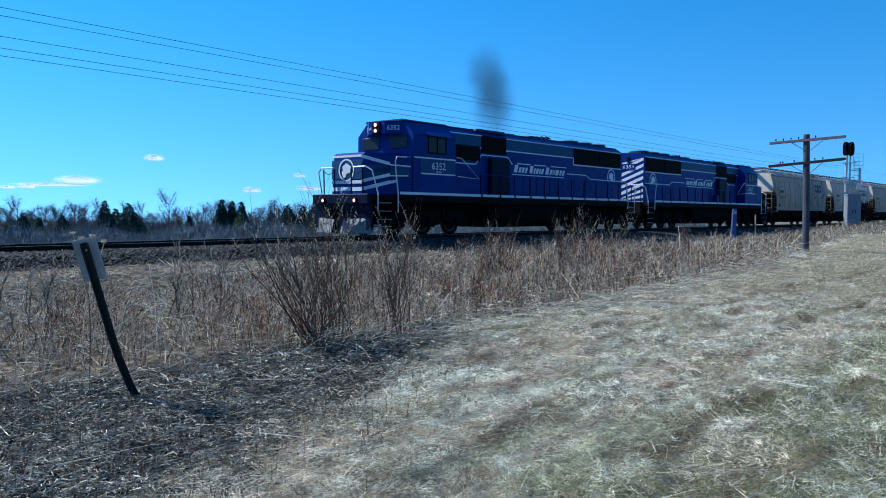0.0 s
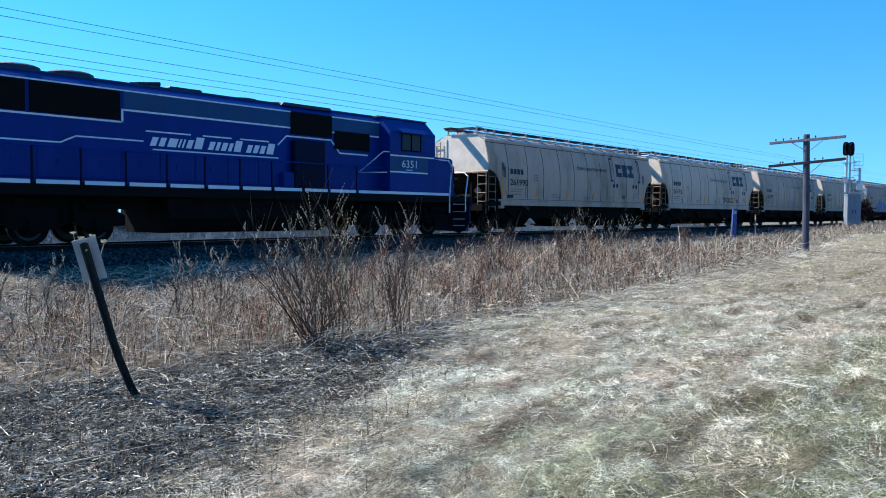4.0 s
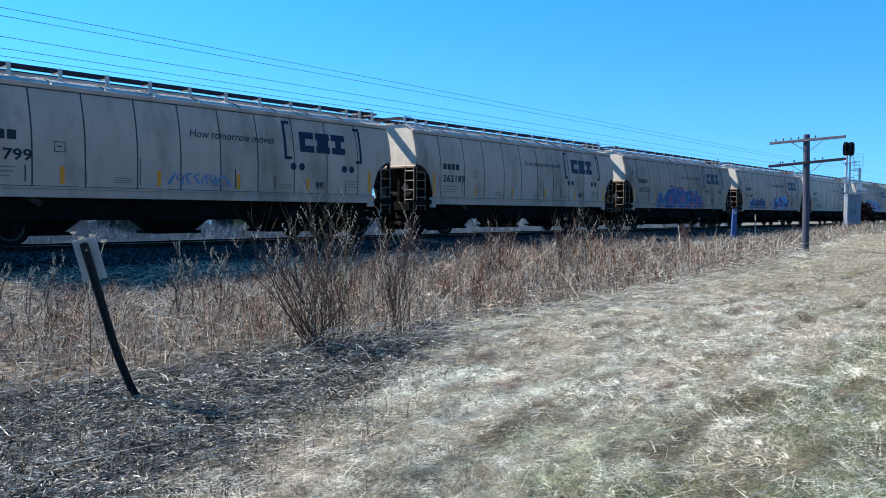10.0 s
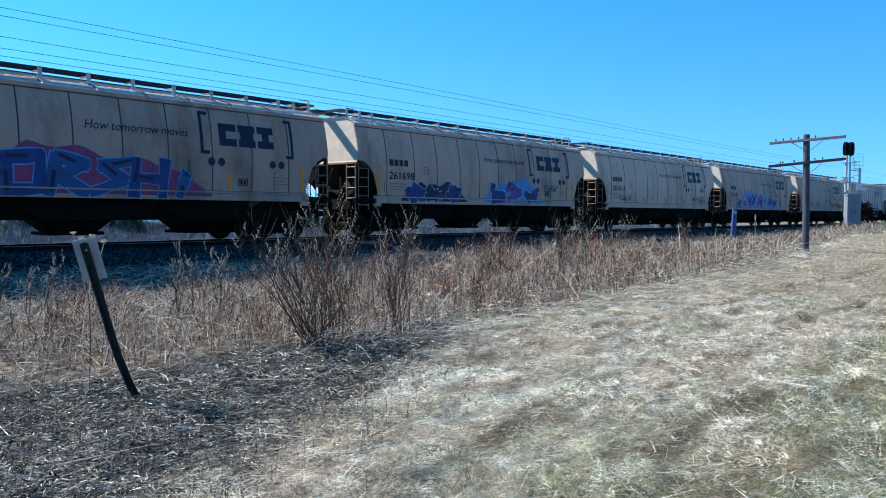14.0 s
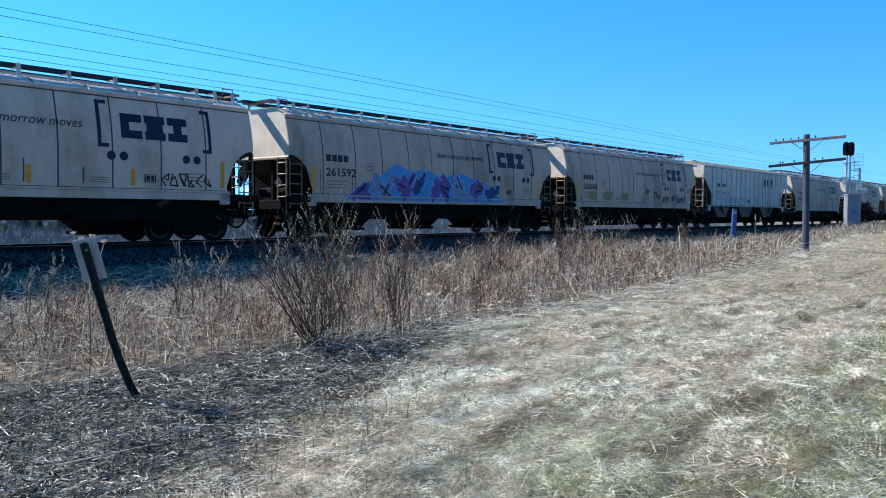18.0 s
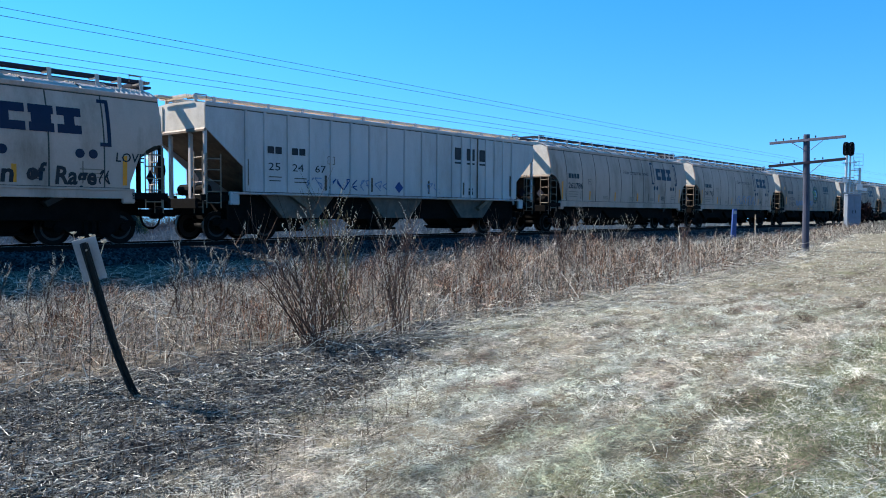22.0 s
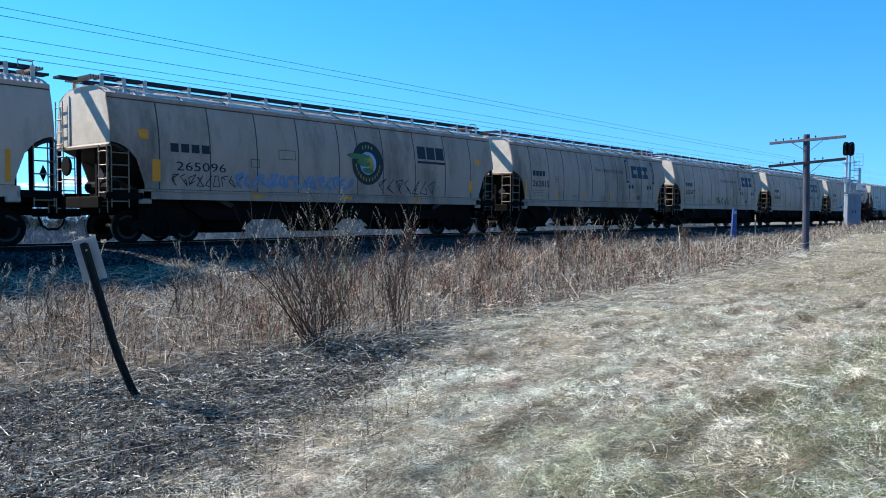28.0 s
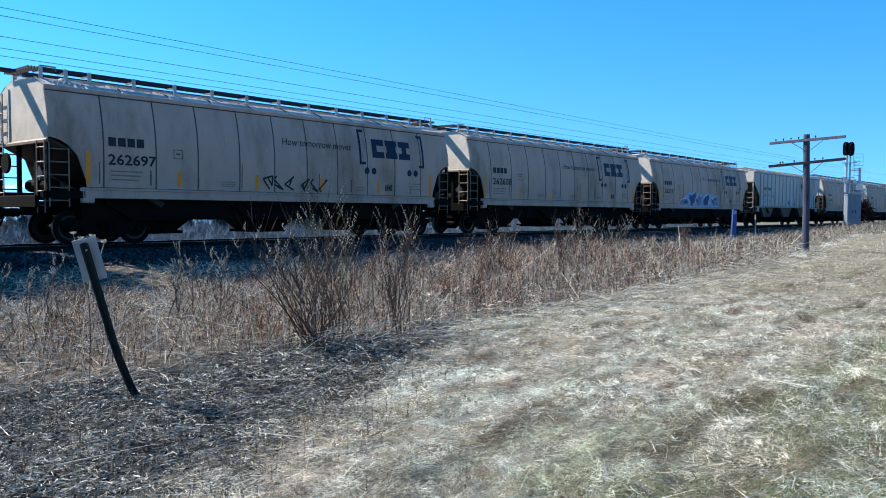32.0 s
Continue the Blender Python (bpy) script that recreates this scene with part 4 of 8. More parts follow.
def locomotive(number):
    loco = tagged(new("locomotive"), f"dark blue six-axle diesel locomotive {number} with silver striping", "locomotive", "locomotives of the train")
    # frame and walkway
    bm = bmesh.new()
    box(bm, -10.25, 9.9, -1.5, 1.5, 1.33, 1.56, 0.01)
    part("walkway", bm, M_GRILLE, loco)
    bm = bmesh.new()
    box(bm, -10.0, 9.8, -0.7, 0.7, 0.95, 1.35)
    part("underframe", bm, M_UNDER, loco)
    for s in (-1, 1):
        bm = bmesh.new()
        box(bm, -8.85, 9.1, min(s * 1.545, s * 1.50), max(s * 1.545, s * 1.50), 1.30, 1.62)
        part("sill_plate", bm, M_GRILLE, loco)
        cells, x = [], -8.82
        for nx in (-3.95, -2.65, -1.55, -0.33, 0.85, 2.05, 3.25, 4.45, 5.65, 6.85, 8.0, 9.08):
            cells.append((x, 1.57, nx, 1.67))
            x = nx + 0.14
        bm = bmesh.new()
        for a, b, c, d in cells:
            box(bm, a, c, min(s * 1.55, s * 1.565), max(s * 1.55, s * 1.565), b, d)
        part("sill_stripe", bm, M_STRIPE, loco, "silver sill stripe")
    # fuel tank, air tanks
    bm = bmesh.new()
    prism(bm, [(-1.35, 1.25), (1.35, 1.25), (1.38, 0.7), (1.05, 0.28), (-1.05, 0.28), (-1.38, 0.7)], -2.7, 3.2, "x")
    part("fuel_tank", bm, M_UNDER, loco)
    for s in (-1, 1):
        bm = bmesh.new()
        tube(bm, [(-2.6, s * 1.25, 1.22), (2.4, s * 1.25, 1.22)], 0.14, 10)
        part("air_reservoir", bm, M_UNDER, loco)
    loco_truck(loco, -6.75)
    loco_truck(loco, 6.75)
    # long hood
    bm = bmesh.new()
    prism(bm, [(-0.97, 1.56), (-0.97, 4.20), (-0.70, 4.40), (0.70, 4.40), (0.97, 4.20), (0.97, 1.56)], -5.6, 9.45, "x")
    part("long_hood", bm, M_BLUE, loco)
    bm = bmesh.new()
    prism(bm, [(-0.72, 4.40), (-0.66, 4.47), (0.66, 4.47), (0.72, 4.40)], -5.5, 9.3, "x")
    part("hood_roof", bm, M_LOCOROOF, loco)
    for s in (-1, 1):
        y0 = s * 0.975
        flat_cells("hood_band", [(-5.5, 3.68, 4.28, 4.17)], M_GREYBLUE, loco, y0, "grey-blue band along the hood top")
        flat_cells("hood_stripe", [(-5.5, 3.635, 4.33, 3.685), (-5.5, 4.165, 9.3, 4.205), (4.30, 3.30, 4.36, 3.685), (4.30, 3.30, 9.3, 3.35)], M_STRIPE, loco, s * 0.979, "thin silver stripes")
        flat_cells("lower_stripe", [((-4.9, 2.96), (-3.58, 2.96), 0.045), ((-3.58, 2.96), (-3.17, 3.38), 0.045), ((-3.17, 3.38), (-1.25, 3.38), 0.045), ((-1.25, 3.38), (-0.92, 3.08), 0.045)],
                   M_STRIPE, loco, s * 0.98)
        flat_cells("lower_stripe", [((3.75, 2.85), (5.6, 2.85), 0.04), ((5.6, 2.85), (6.0, 2.66), 0.04), ((6.0, 2.66), (9.3, 2.66), 0.04)], M_STRIPE, loco, s * 0.98)
        # air intakes and radiators with slats
        for gx0, gx1, gz0, gz1 in ((-5.0, -3.32, 3.10, 3.72), (-3.2, -1.42, 3.46, 4.2), (4.40, 6.75, 3.38, 4.15), (6.85, 9.2, 3.38, 4.15)):
            bm = bmesh.new()
            lo, hi = sorted((s * 0.97, s * 1.02))
            box(bm, gx0, gx1, lo, hi, gz0, gz1, 0.012)
            gr = part("grille", bm, M_GRILLE, loco, "black air grille")
            bm = bmesh.new()
            n = int((gz1 - gz0) / 0.07)
            for k in range(n):
                z = gz0 + 0.04 + (gz1 - gz0 - 0.06) * k / n
                box(bm, gx0 + 0.03, gx1 - 0.03, min(s * 1.018, s * 1.03), max(s * 1.018, s * 1.03), z, z + 0.03)
            part("slats", bm, M_GRILLE, gr)
        bm = bmesh.new()
        lo, hi = sorted((s * 0.97, s * 1.22))
        box(bm, -2.75, -1.40, lo, hi, 1.57, 3.28, 0.05)
        part("filter_box", bm, M_PILOT, loco, "dark blue equipment box")
        bm = bmesh.new()
        box(bm, -1.40, -0.95, lo, hi, 1.57, 2.2, 0.05)
        part("blower_box", bm, M_BLUE, loco)
        # engine room doors with seams and latches
        for k in range(9):
            x = -1.2 + 1.12 * k
            bm = bmesh.new()
            lo, hi = sorted((s * 0.97, s * 0.995))
            box(bm, x + 0.03, x + 1.06, lo, hi, 1.75, 2.62, 0.01)
            d = part("hood_door", bm, M_BLUE, loco)
            bm = bmesh.new()
            box(bm, x + 0.5, x + 0.58, min(s * 0.99, s * 1.02), max(s * 0.99, s * 1.02), 2.1, 2.25)
            part("latch", bm, M_BLUE, d)
        # brand lettering as plain bars
        bars = [(-0.55, 3.12, 0.55, 3.16), (0.85, 3.12, 1.85, 3.16), (2.25, 3.12, 3.66, 3.16), (-0.92, 2.62, 3.45, 2.66)]
        x, lean = -0.78, s * -0.05
        for w in (0.34, 0.24, 0.24, 0.24, 0.0, 0.32, 0.18, 0.24, 0.18, 0.24, 0.0, 0.34, 0.24, 0.11, 0.11, 0.36, 0.24, 0.25):
            if w:
                big = 0.09 if w in (0.34, 0.32) else 0.0
                bars.append((x + 0.03, 2.74, x + w * 0.86, 2.99 + big, lean))
                x += w + 0.012
            else:
                x += 0.13
        flat_cells("wordmark", bars, M_STRIPE, loco, s * 0.984, "silver bars in place of a name")
        emblem_disc("hood_emblem", 8.25, s * 0.984, 2.85, 0.43, loco)
        # walkway handrail
        for x in (-3.88, -2.58, -1.48, -0.26, 0.92, 2.12, 3.32, 4.52, 5.72, 6.92, 8.07):
            bm = bmesh.new()
            tube(bm, [(x, s * 1.50, 1.55), (x, s * 1.50, 2.50)], 0.03, 6)
            part("handrail_post", bm, M_PILOT, loco)
        bm = bmesh.new()
        tube(bm, [(-5.2, s * 1.5, 2.5), (8.9, s * 1.5, 2.5)], 0.02, 6)
        part("handrail", bm, M_BLUE, loco)
        bm = bmesh.new()
        tube(bm, [(8.0, s * 1.5, 2.62), (8.7, s * 1.52, 2.62), (8.95, s * 1.53, 2.5), (9.12, s * 1.54, 1.6), (9.12, s * 1.54, 1.15)], 0.025, 6)
        part("grab_rail", bm, M_HANDRAIL, loco, "silver grab rail")
    # rear end: stripes, number, rail
    end_x = 9.45
    bm = bmesh.new()
    for k in range(9):
        z = 1.45 + 0.36 * k
        q = [(0.95, z), (-0.95, z - 0.75), (-0.95, z - 0.57), (0.95, z + 0.18)]
        q = [(y, min(max(b, 1.6), 4.12)) for y, b in q]
        if q[0][1] < q[3][1] - 0.02 or q[1][1] < q[2][1] - 0.02:
            bm.faces.new([bm.verts.new((end_x + 0.006, y, b)) for y, b in q])
    part("end_stripes", bm, M_STRIPE, loco, "silver slanting warning stripes")
    bm = bmesh.new()
    box(bm, end_x, end_x + 0.03, -0.42, 0.42, 3.45, 3.80)
    nb = part("number_board", bm, M_BLUE, loco)
    lettering("road_number", number, 0.28, M_STRIPE, nb, Matrix.Translation((end_x + 0.035, -0.34, 3.53)) @ pose(0, 0, 0, 90, 0, 90), width=0.68)
    bm = bmesh.new()
    for z in (3.95, 4.12):
        lathe(bm, [(0, 0.10), (0.05, 0.10), (0.06, 0.08)], (end_x, 0, z), 12, "x")
    part("rear_lamp", bm, M_GRILLE, loco)
    # roof: fans, exhaust, dynamic brake hump, horn
    for x in (5.3, 6.7, 8.1):
        bm = bmesh.new()
        lathe(bm, [(4.44, 0.62), (4.58, 0.60), (4.62, 0.52), (4.60, 0.15), (4.66, 0.1)], (x, 0, 0), 24, "z")
        part("radiator_fan", bm, M_LOCOROOF, loco)
    for x in (-1.6, -0.2):
        bm = bmesh.new()
        lathe(bm, [(4.44, 0.5), (4.53, 0.48), (4.56, 0.3)], (x, 0, 0), 20, "z")
        part("brake_fan", bm, M_LOCOROOF, loco)
    bm = bmesh.new()
    box(bm, 1.4, 2.5, -0.3, 0.3, 4.44, 4.60, 0.04)
    part("exhaust_stack", bm, M_LOCOROOF, loco)
    bm = bmesh.new()
    for k in range(3):
        tube(bm, [(3.5 - 0.15 * k, -0.15 + 0.15 * k, 4.60), (3.05 - 0.15 * k, -0.15 + 0.15 * k, 4.62)], 0.03, 6, 0.08)
    tube(bm, [(3.3, 0, 4.44), (3.3, 0, 4.6)], 0.03, 6)
    part("horn", bm, M_LOCOROOF, loco)
    bm = bmesh.new()
    prism(bm, [(-3.4, 4.40), (-3.3, 4.50), (-1.3, 4.50), (-1.2, 4.40)], -0.8, 0.8)
    part("inertial_hatch", bm, M_LOCOROOF, loco)
    # cab
    bm = bmesh.new()
    prism(bm, [(-1.50, 1.56), (-1.50, 3.88), (-0.95, 4.42), (0.95, 4.42), (1.50, 3.88), (1.50, 1.56)], -8.05, -5.55, "x")
    cab = part("cab", bm, M_BLUE, loco)
    bm = bmesh.new()
    prism(bm, [(-1.02, 4.40), (-0.95, 4.46), (0.95, 4.46), (1.02, 4.40)], -8.12, -5.5, "x")
    part("cab_roof", bm, M_LOCOROOF, cab)
    for s in (-1, 1):
        # windows with rubber frames and a sunshade
        for x0, x1 in ((-7.18, -6.70), (-6.66, -6.18)):
            bm = bmesh.new()
            box(bm, x0, x1, min(s * 1.495, s * 1.515), max(s * 1.495, s * 1.515), 3.22, 3.82, 0.01)
            w = part("side_window", bm, M_CABGLASS, cab, "grey cab window pane")
            bm = bmesh.new()
            for a in ((x0 - 0.04, x0, 3.18, 3.86), (x1, x1 + 0.04, 3.18, 3.86), (x0, x1, 3.18, 3.22), (x0, x1, 3.82, 3.86)):
                box(bm, a[0], a[1], min(s * 1.49, s * 1.53), max(s * 1.49, s * 1.53), a[2], a[3])
            part("window_frame", bm, M_GRILLE, w)
        bm = bmesh.new()
        prism(bm, [(s * 1.50, 3.98), (s * 1.72, 3.82), (s * 1.72, 3.85), (s * 1.50, 4.02)], -7.4, -6.0, "x")
        part("sunshade", bm, M_BLUE, cab)
        y = s * 1.505
        flat_cells("cab_band", [(-7.62, 2.42, -5.56, 2.98)], M_GREYBLUE, cab, y, "grey-blue band on the cab side")
        flat_cells("cab_stripe", [(-8.0, 2.97, -5.56, 3.02), (-7.62, 2.37, -5.56, 2.42)], M_STRIPE, cab, s * 1.509)
        upright_text("road_number", number, -6.98, s * 1.512, 2.57, 0.40, 0.80, M_STRIPE, cab, s)
        flat_cells("small_print", [(-6.75, 2.47, -6.4, 2.50)], M_STRIPE, cab, s * 1.511)
        # side stripe running down to the walkway behind the cab
        bm = bmesh.new()
        tube(bm, [(-5.5, s * 1.52, 3.1), (-5.2, s * 1.52, 3.1), (-4.0, s * 1.5, 2.3), (-5.4, s * 1.5, 2.36)], 0.018, 5)
        part("cab_handrail", bm, M_HANDRAIL, loco, "silver handrail beside the cab door")
        # front steps: wells with silver edges
        for k, z in enumerate((1.26, 0.96, 0.66, 0.40)):
            for ex in (-9.55, 9.55):
                bm = bmesh.new()
                box(bm, ex - 0.36, ex + 0.36, min(s * 1.48, s * 1.1), max(s * 1.48, s * 1.1), z - 0.03, z)
                st = part("step", bm, M_GRILLE, loco)
                bm = bmesh.new()
                box(bm, ex - 0.36, ex + 0.36, min(s * 1.48, s * 1.50), max(s * 1.48, s * 1.50), z - 0.03, z + 0.005)
                part("step_edge", bm, M_STEPEDGE, st, "worn grey step edge")
        for ex, d in ((-9.1, 1), (-9.98, -1), (9.98, 1)):
            bm = bmesh.new()
            if ex == -9.1:
                pts = [(-7.9, s * 1.4, 2.98), (-8.9, s * 1.46, 2.96), (-9.02, s * 1.5, 2.8), (-9.0, s * 1.52, 2.35), (-8.9, s * 1.54, 1.6), (-8.9, s * 1.54, 0.9)]
            else:
                pts = [(ex + 0.25 * d, s * 0.55, 2.55), (ex + 0.25 * d, s * 1.2, 2.55), (ex + 0.18 * d, s * 1.45, 2.4), (ex - 0.05 * d, s * 1.52, 1.6), (ex - 0.05 * d, s * 1.52, 0.95)]
            tube(bm, pts, 0.026, 6)
            part("grab_rail", bm, M_HANDRAIL, loco, "silver grab rail")
        for ex, d in ((-10.22, -1), (9.9, 1)):
            for yy in (0.45, 1.05):
                bm = bmesh.new()
                tube(bm, [(ex, s * yy, 1.5), (ex + 0.03 * d, s * yy, 2.5)], 0.028, 6)
                part("end_post", bm, M_GRILLE, loco)
            bm = bmesh.new()
            n = 8
            tube(bm, [(ex + 0.03 * d, s * (0.45 + 0.6 * i / n), 2.44 - 0.14 * math.sin(math.pi * i / n)) for i in range(n + 1)], 0.012, 5)
            part("safety_chain", bm, M_GRILLE, loco)
    # windshields, number boards, headlights
    for s in (-1, 1):
        bm = bmesh.new()
        lo, hi = sorted((s * 0.30, s * 1.22))
        box(bm, -8.08, -8.04, lo, hi, 3.35, 3.82, 0.02)
        part("windshield", bm, M_CABGLASS, cab, "cab windshield pane")
    bm = bmesh.new()
    prism(bm, [(-8.05, -0.98), (-8.50, -0.42), (-8.50, 0.42), (-8.05, 0.98)], 3.90, 4.38, "z")
    hb = part("number_box", bm, M_BLUE, cab)
    for s in (-1, 1):
        at = (-8.452, -0.492) if s < 0 else (-8.098, 0.932)
        lettering("road_number", number, 0.26, M_STRIPE, hb, Matrix.Translation((at[0], at[1], 4.04)) @ pose(0, 0, 0, 90, 0, -51.2 if s < 0 else -128.8), width=0.50)
    m = Matrix.Translation((-8.515, 0.41, 4.06)) @ pose(0, 0, 0, 90, 0, -90)
    lettering("road_number", number, 0.14, M_STRIPE, hb, m, width=0.17)
    bm = bmesh.new()
    box(bm, -8.56, -8.42, -0.22, 0.22, 3.90, 4.36, 0.03)
    hl = part("headlight_box", bm, M_GRILLE, cab)
    for z in (4.02, 4.24):
        bm = bmesh.new()
        lathe(bm, [(0, 0.065), (-0.03, 0.065), (-0.035, 0.045)], (-8.56, 0, z), 14, "x")
        part("headlight", bm, M_LAMP, hl, "lit headlight")
    # broad nose with angled corners
    bm = bmesh.new()
    prism(bm, [(-8.05, -1.46), (-9.2, -1.40), (-10.05, -0.80), (-10.05, 0.80), (-9.2, 1.40), (-8.05, 1.46)], 1.56, 2.98, "z")
    for v in bm.verts:
        if v.co.z > 2 and v.co.x < -9.8:
            v.co.z, v.co.x = 3.02, -9.95
    nose = part("nose", bm, M_BLUE, loco)
    bm = bmesh.new()
    prism(bm, [(-8.05, 2.97), (-9.95, 3.02), (-9.85, 3.10), (-8.05, 3.16)], -0.8, 0.8)
    part("nose_top", bm, M_BLUE, nose)

    def nose_face(cells, mat, name, label=""):
        bm = bmesh.new()
        pts = ((-10.05, 0.82), (-10.06, -0.80), (-9.21, -1.41), (-8.05, -1.472))
        for seg, s0, z0, s1, z1, h in cells:
            (xa, ya), (xb, yb) = pts[seg], pts[seg + 1]
            out = Vector((yb - ya, -(xb - xa))).normalized() * -0.006
            if seg > 0:
                out = Vector((yb - ya, -(xb - xa))).normalized() * 0.008
            q = [(s0, z0), (s1, z1), (s1, z1 + h), (s0, z0 + h)]
            vs = [bm.verts.new((xa + (xb - xa) * s + out.x - 0.004, ya + (yb - ya) * s + out.y - 0.006, z)) for s, z in q]
            bm.faces.new(vs)
        return part(name, bm, mat, nose, label)

    nose_face([(0, 0, 2.92, 1, 2.92, 0.08), (0, 0, 1.68, 1, 1.68, 0.14), (0, 0, 1.95, 1, 1.95, 0.12), (1, 0, 2.88, 1, 2.62, 0.12), (2, 0, 2.62, 0.9, 2.60, 0.05),
               (1, 0, 1.68, 1, 1.95, 0.13), (1, 0, 1.98, 1, 2.22, 0.12), (2, 0, 2.22, 0.8, 2.25, 0.05), (2, 0, 1.95, 0.3, 2.02, 0.10)], M_STRIPE, "nose_stripes", "silver nose stripes")
    nose_face([(1, 0.02, 2.12, 0.98, 2.36, 0.26), (1, 0.02, 2.38, 0.98, 2.36, 0.26), (2, 0.0, 2.30, 0.85, 2.32, 0.28), (0, 0.0, 2.12, 1.0, 2.12, 0.7)], M_GREYBLUE, "nose_band")
    emblem_disc("nose_emblem", -10.07, 0.0, 2.45, 0.42, nose, True)
    # pilot, plough, ditch lights, couplers
    bm = bmesh.new()
    box(bm, -10.42, -10.2, -1.5, 1.5, 1.20, 1.56, 0.02)
    part("end_plate", bm, M_PILOT, loco)
    bm = bmesh.new()
    box(bm, 9.85, 10.05, -1.1, 1.1, 0.80, 1.56, 0.02)
    part("end_plate", bm, M_GRILLE, loco)
    bm = bmesh.new()
    prism(bm, [(-1.5, 1.2), (1.5, 1.2), (1.5, 0.45), (1.2, 0.14), (-1.2, 0.14), (-1.5, 0.45)], -10.30, -10.18, "x")
    part("pilot", bm, M_PILOT, loco)
    bm = bmesh.new()
    for s in (-1, 1):
        a = [(-10.62, s * 0.25, 0.14), (-10.25, s * 1.45, 0.14), (-10.25, s * 1.45, 0.72), (-10.45, s * 0.25, 0.62)]
        vs = [bm.verts.new(p) for p in a] + [bm.verts.new((p[0] + 0.05, p[1], p[2])) for p in a]
        for f in ((0, 1, 2, 3), (4, 5, 6, 7), (0, 1, 5, 4), (1, 2, 6, 5), (2, 3, 7, 6), (3, 0, 4, 7)):
            bm.faces.new([vs[i] for i in f])
    bmesh.ops.recalc_face_normals(bm, faces=bm.faces)
    part("plough", bm, M_PLOUGH, loco, "worn grey snow plough")
    for s in (-1, 1):
        bm = bmesh.new()
        lathe(bm, [(0, 0.11), (-0.05, 0.11), (-0.06, 0.09)], (-10.42, s * 0.85, 1.33), 14, "x")
        d = part("ditch_light", bm, M_GRILLE, loco)
        bm = bmesh.new()
        lathe(bm, [(0, 0.06), (-0.012, 0.05)], (-10.48, s * 0.85, 1.33), 12, "x")
        part("lens", bm, M_LAMP, d, "lit ditch light")
    for ex, d in ((-10.3, -1), (10.0, 1)):
        bm = bmesh.new()
        box(bm, min(ex, ex + d * 0.5), max(ex, ex + d * 0.5), -0.12, 0.12, 0.74, 0.98, 0.03)
        box(bm, min(ex + d * 0.4, ex + d * 0.68), max(ex + d * 0.4, ex + d * 0.68), -0.2, 0.18, 0.68, 1.04, 0.06)
        part("coupler", bm, M_UNDER, loco)
        for y in (-0.8, -0.6, 0.6, 0.8):
            bm = bmesh.new()
            tube(bm, [(ex, y, 1.1), (ex + d * 0.14, y, 0.8), (ex + d * 0.2, y, 0.5), (ex + d * 0.1, y * 0.9, 0.42)], 0.022, 5)
            part("brake_hose", bm, M_GRILLE, loco)
    return loco


M_CABGLASS = material("cab_glass", (0.010, 0.018, 0.028), 0.3, 0.0, vary=0.05, bump=0.0, spec=0.15)
M_PILOT = material("dark_pilot_blue", (0.001, 0.005, 0.022), 0.5, spec=0.06, scale=3, vary=0.3)
M_PLOUGH = material("worn_plough", (0.16, 0.17, 0.18), 0.6, 0.3, scale=5, vary=0.4, dirt=(0.04, 0.04, 0.045), dirt_amount=0.7)

# ---- the train ----
MOVERS = []


def spray(name, base):
    return material(name, base, 0.5, scale=4, vary=0.25, fine=20, bump=0.0)


def place(thing, x0, turned=False):
    MOVERS.append((thing, x0, turned))
    thing.matrix_basis = pose(x0, TRACK_Y, 0, 0, 0, 180 if turned else 0)


S_CORN, S_LEAF = spray("spray_gold", (0.35, 0.22, 0.03)), spray("spray_leaf_green", (0.07, 0.14, 0.05))
M_RUSTY = material("rust_stain", (0.085, 0.058, 0.042), 0.7, scale=5, vary=0.35)
place(locomotive("6352"), 29.85)
place(locomotive("6351"), 51.40, True)
CAR_NUMBERS = {0: "261990", 1: "261931", 2: "261799", 3: "262189", 4: "261250", 5: "261698", 6: "261012", 7: "261592", 8: "262854",
               10: "262786", 11: "261765", 13: "262815", 14: "262697", 15: "262608", 16: "262371", 18: "261804", 19: "262522", 20: "261467", 21: "262210"}
CAR_AT = {}
_x = 70.44
for _k in range(22):
    CAR_AT[_k] = _x
    _half_gap = {8: 17.45, 9: 17.55, 11: 17.4, 12: 17.45, 16: 17.45, 17: 17.45}.get(_k, 16.70)
    _x += _half_gap
_first = hopper_body()
CARS = {}
for _k in CAR_AT:
    if _k in (9, 12, 17):
        continue
    CARS[_k] = _first if _k == 0 else copy_thing(_first, pose(0, 0, 0))


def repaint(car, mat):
    """Gives one car a paler or darker coat, on its sides and sills only."""
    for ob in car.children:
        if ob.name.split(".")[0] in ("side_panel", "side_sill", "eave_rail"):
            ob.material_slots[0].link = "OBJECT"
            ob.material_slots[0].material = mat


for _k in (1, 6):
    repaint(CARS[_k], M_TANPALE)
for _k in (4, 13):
    repaint(CARS[_k], M_TANDARK)

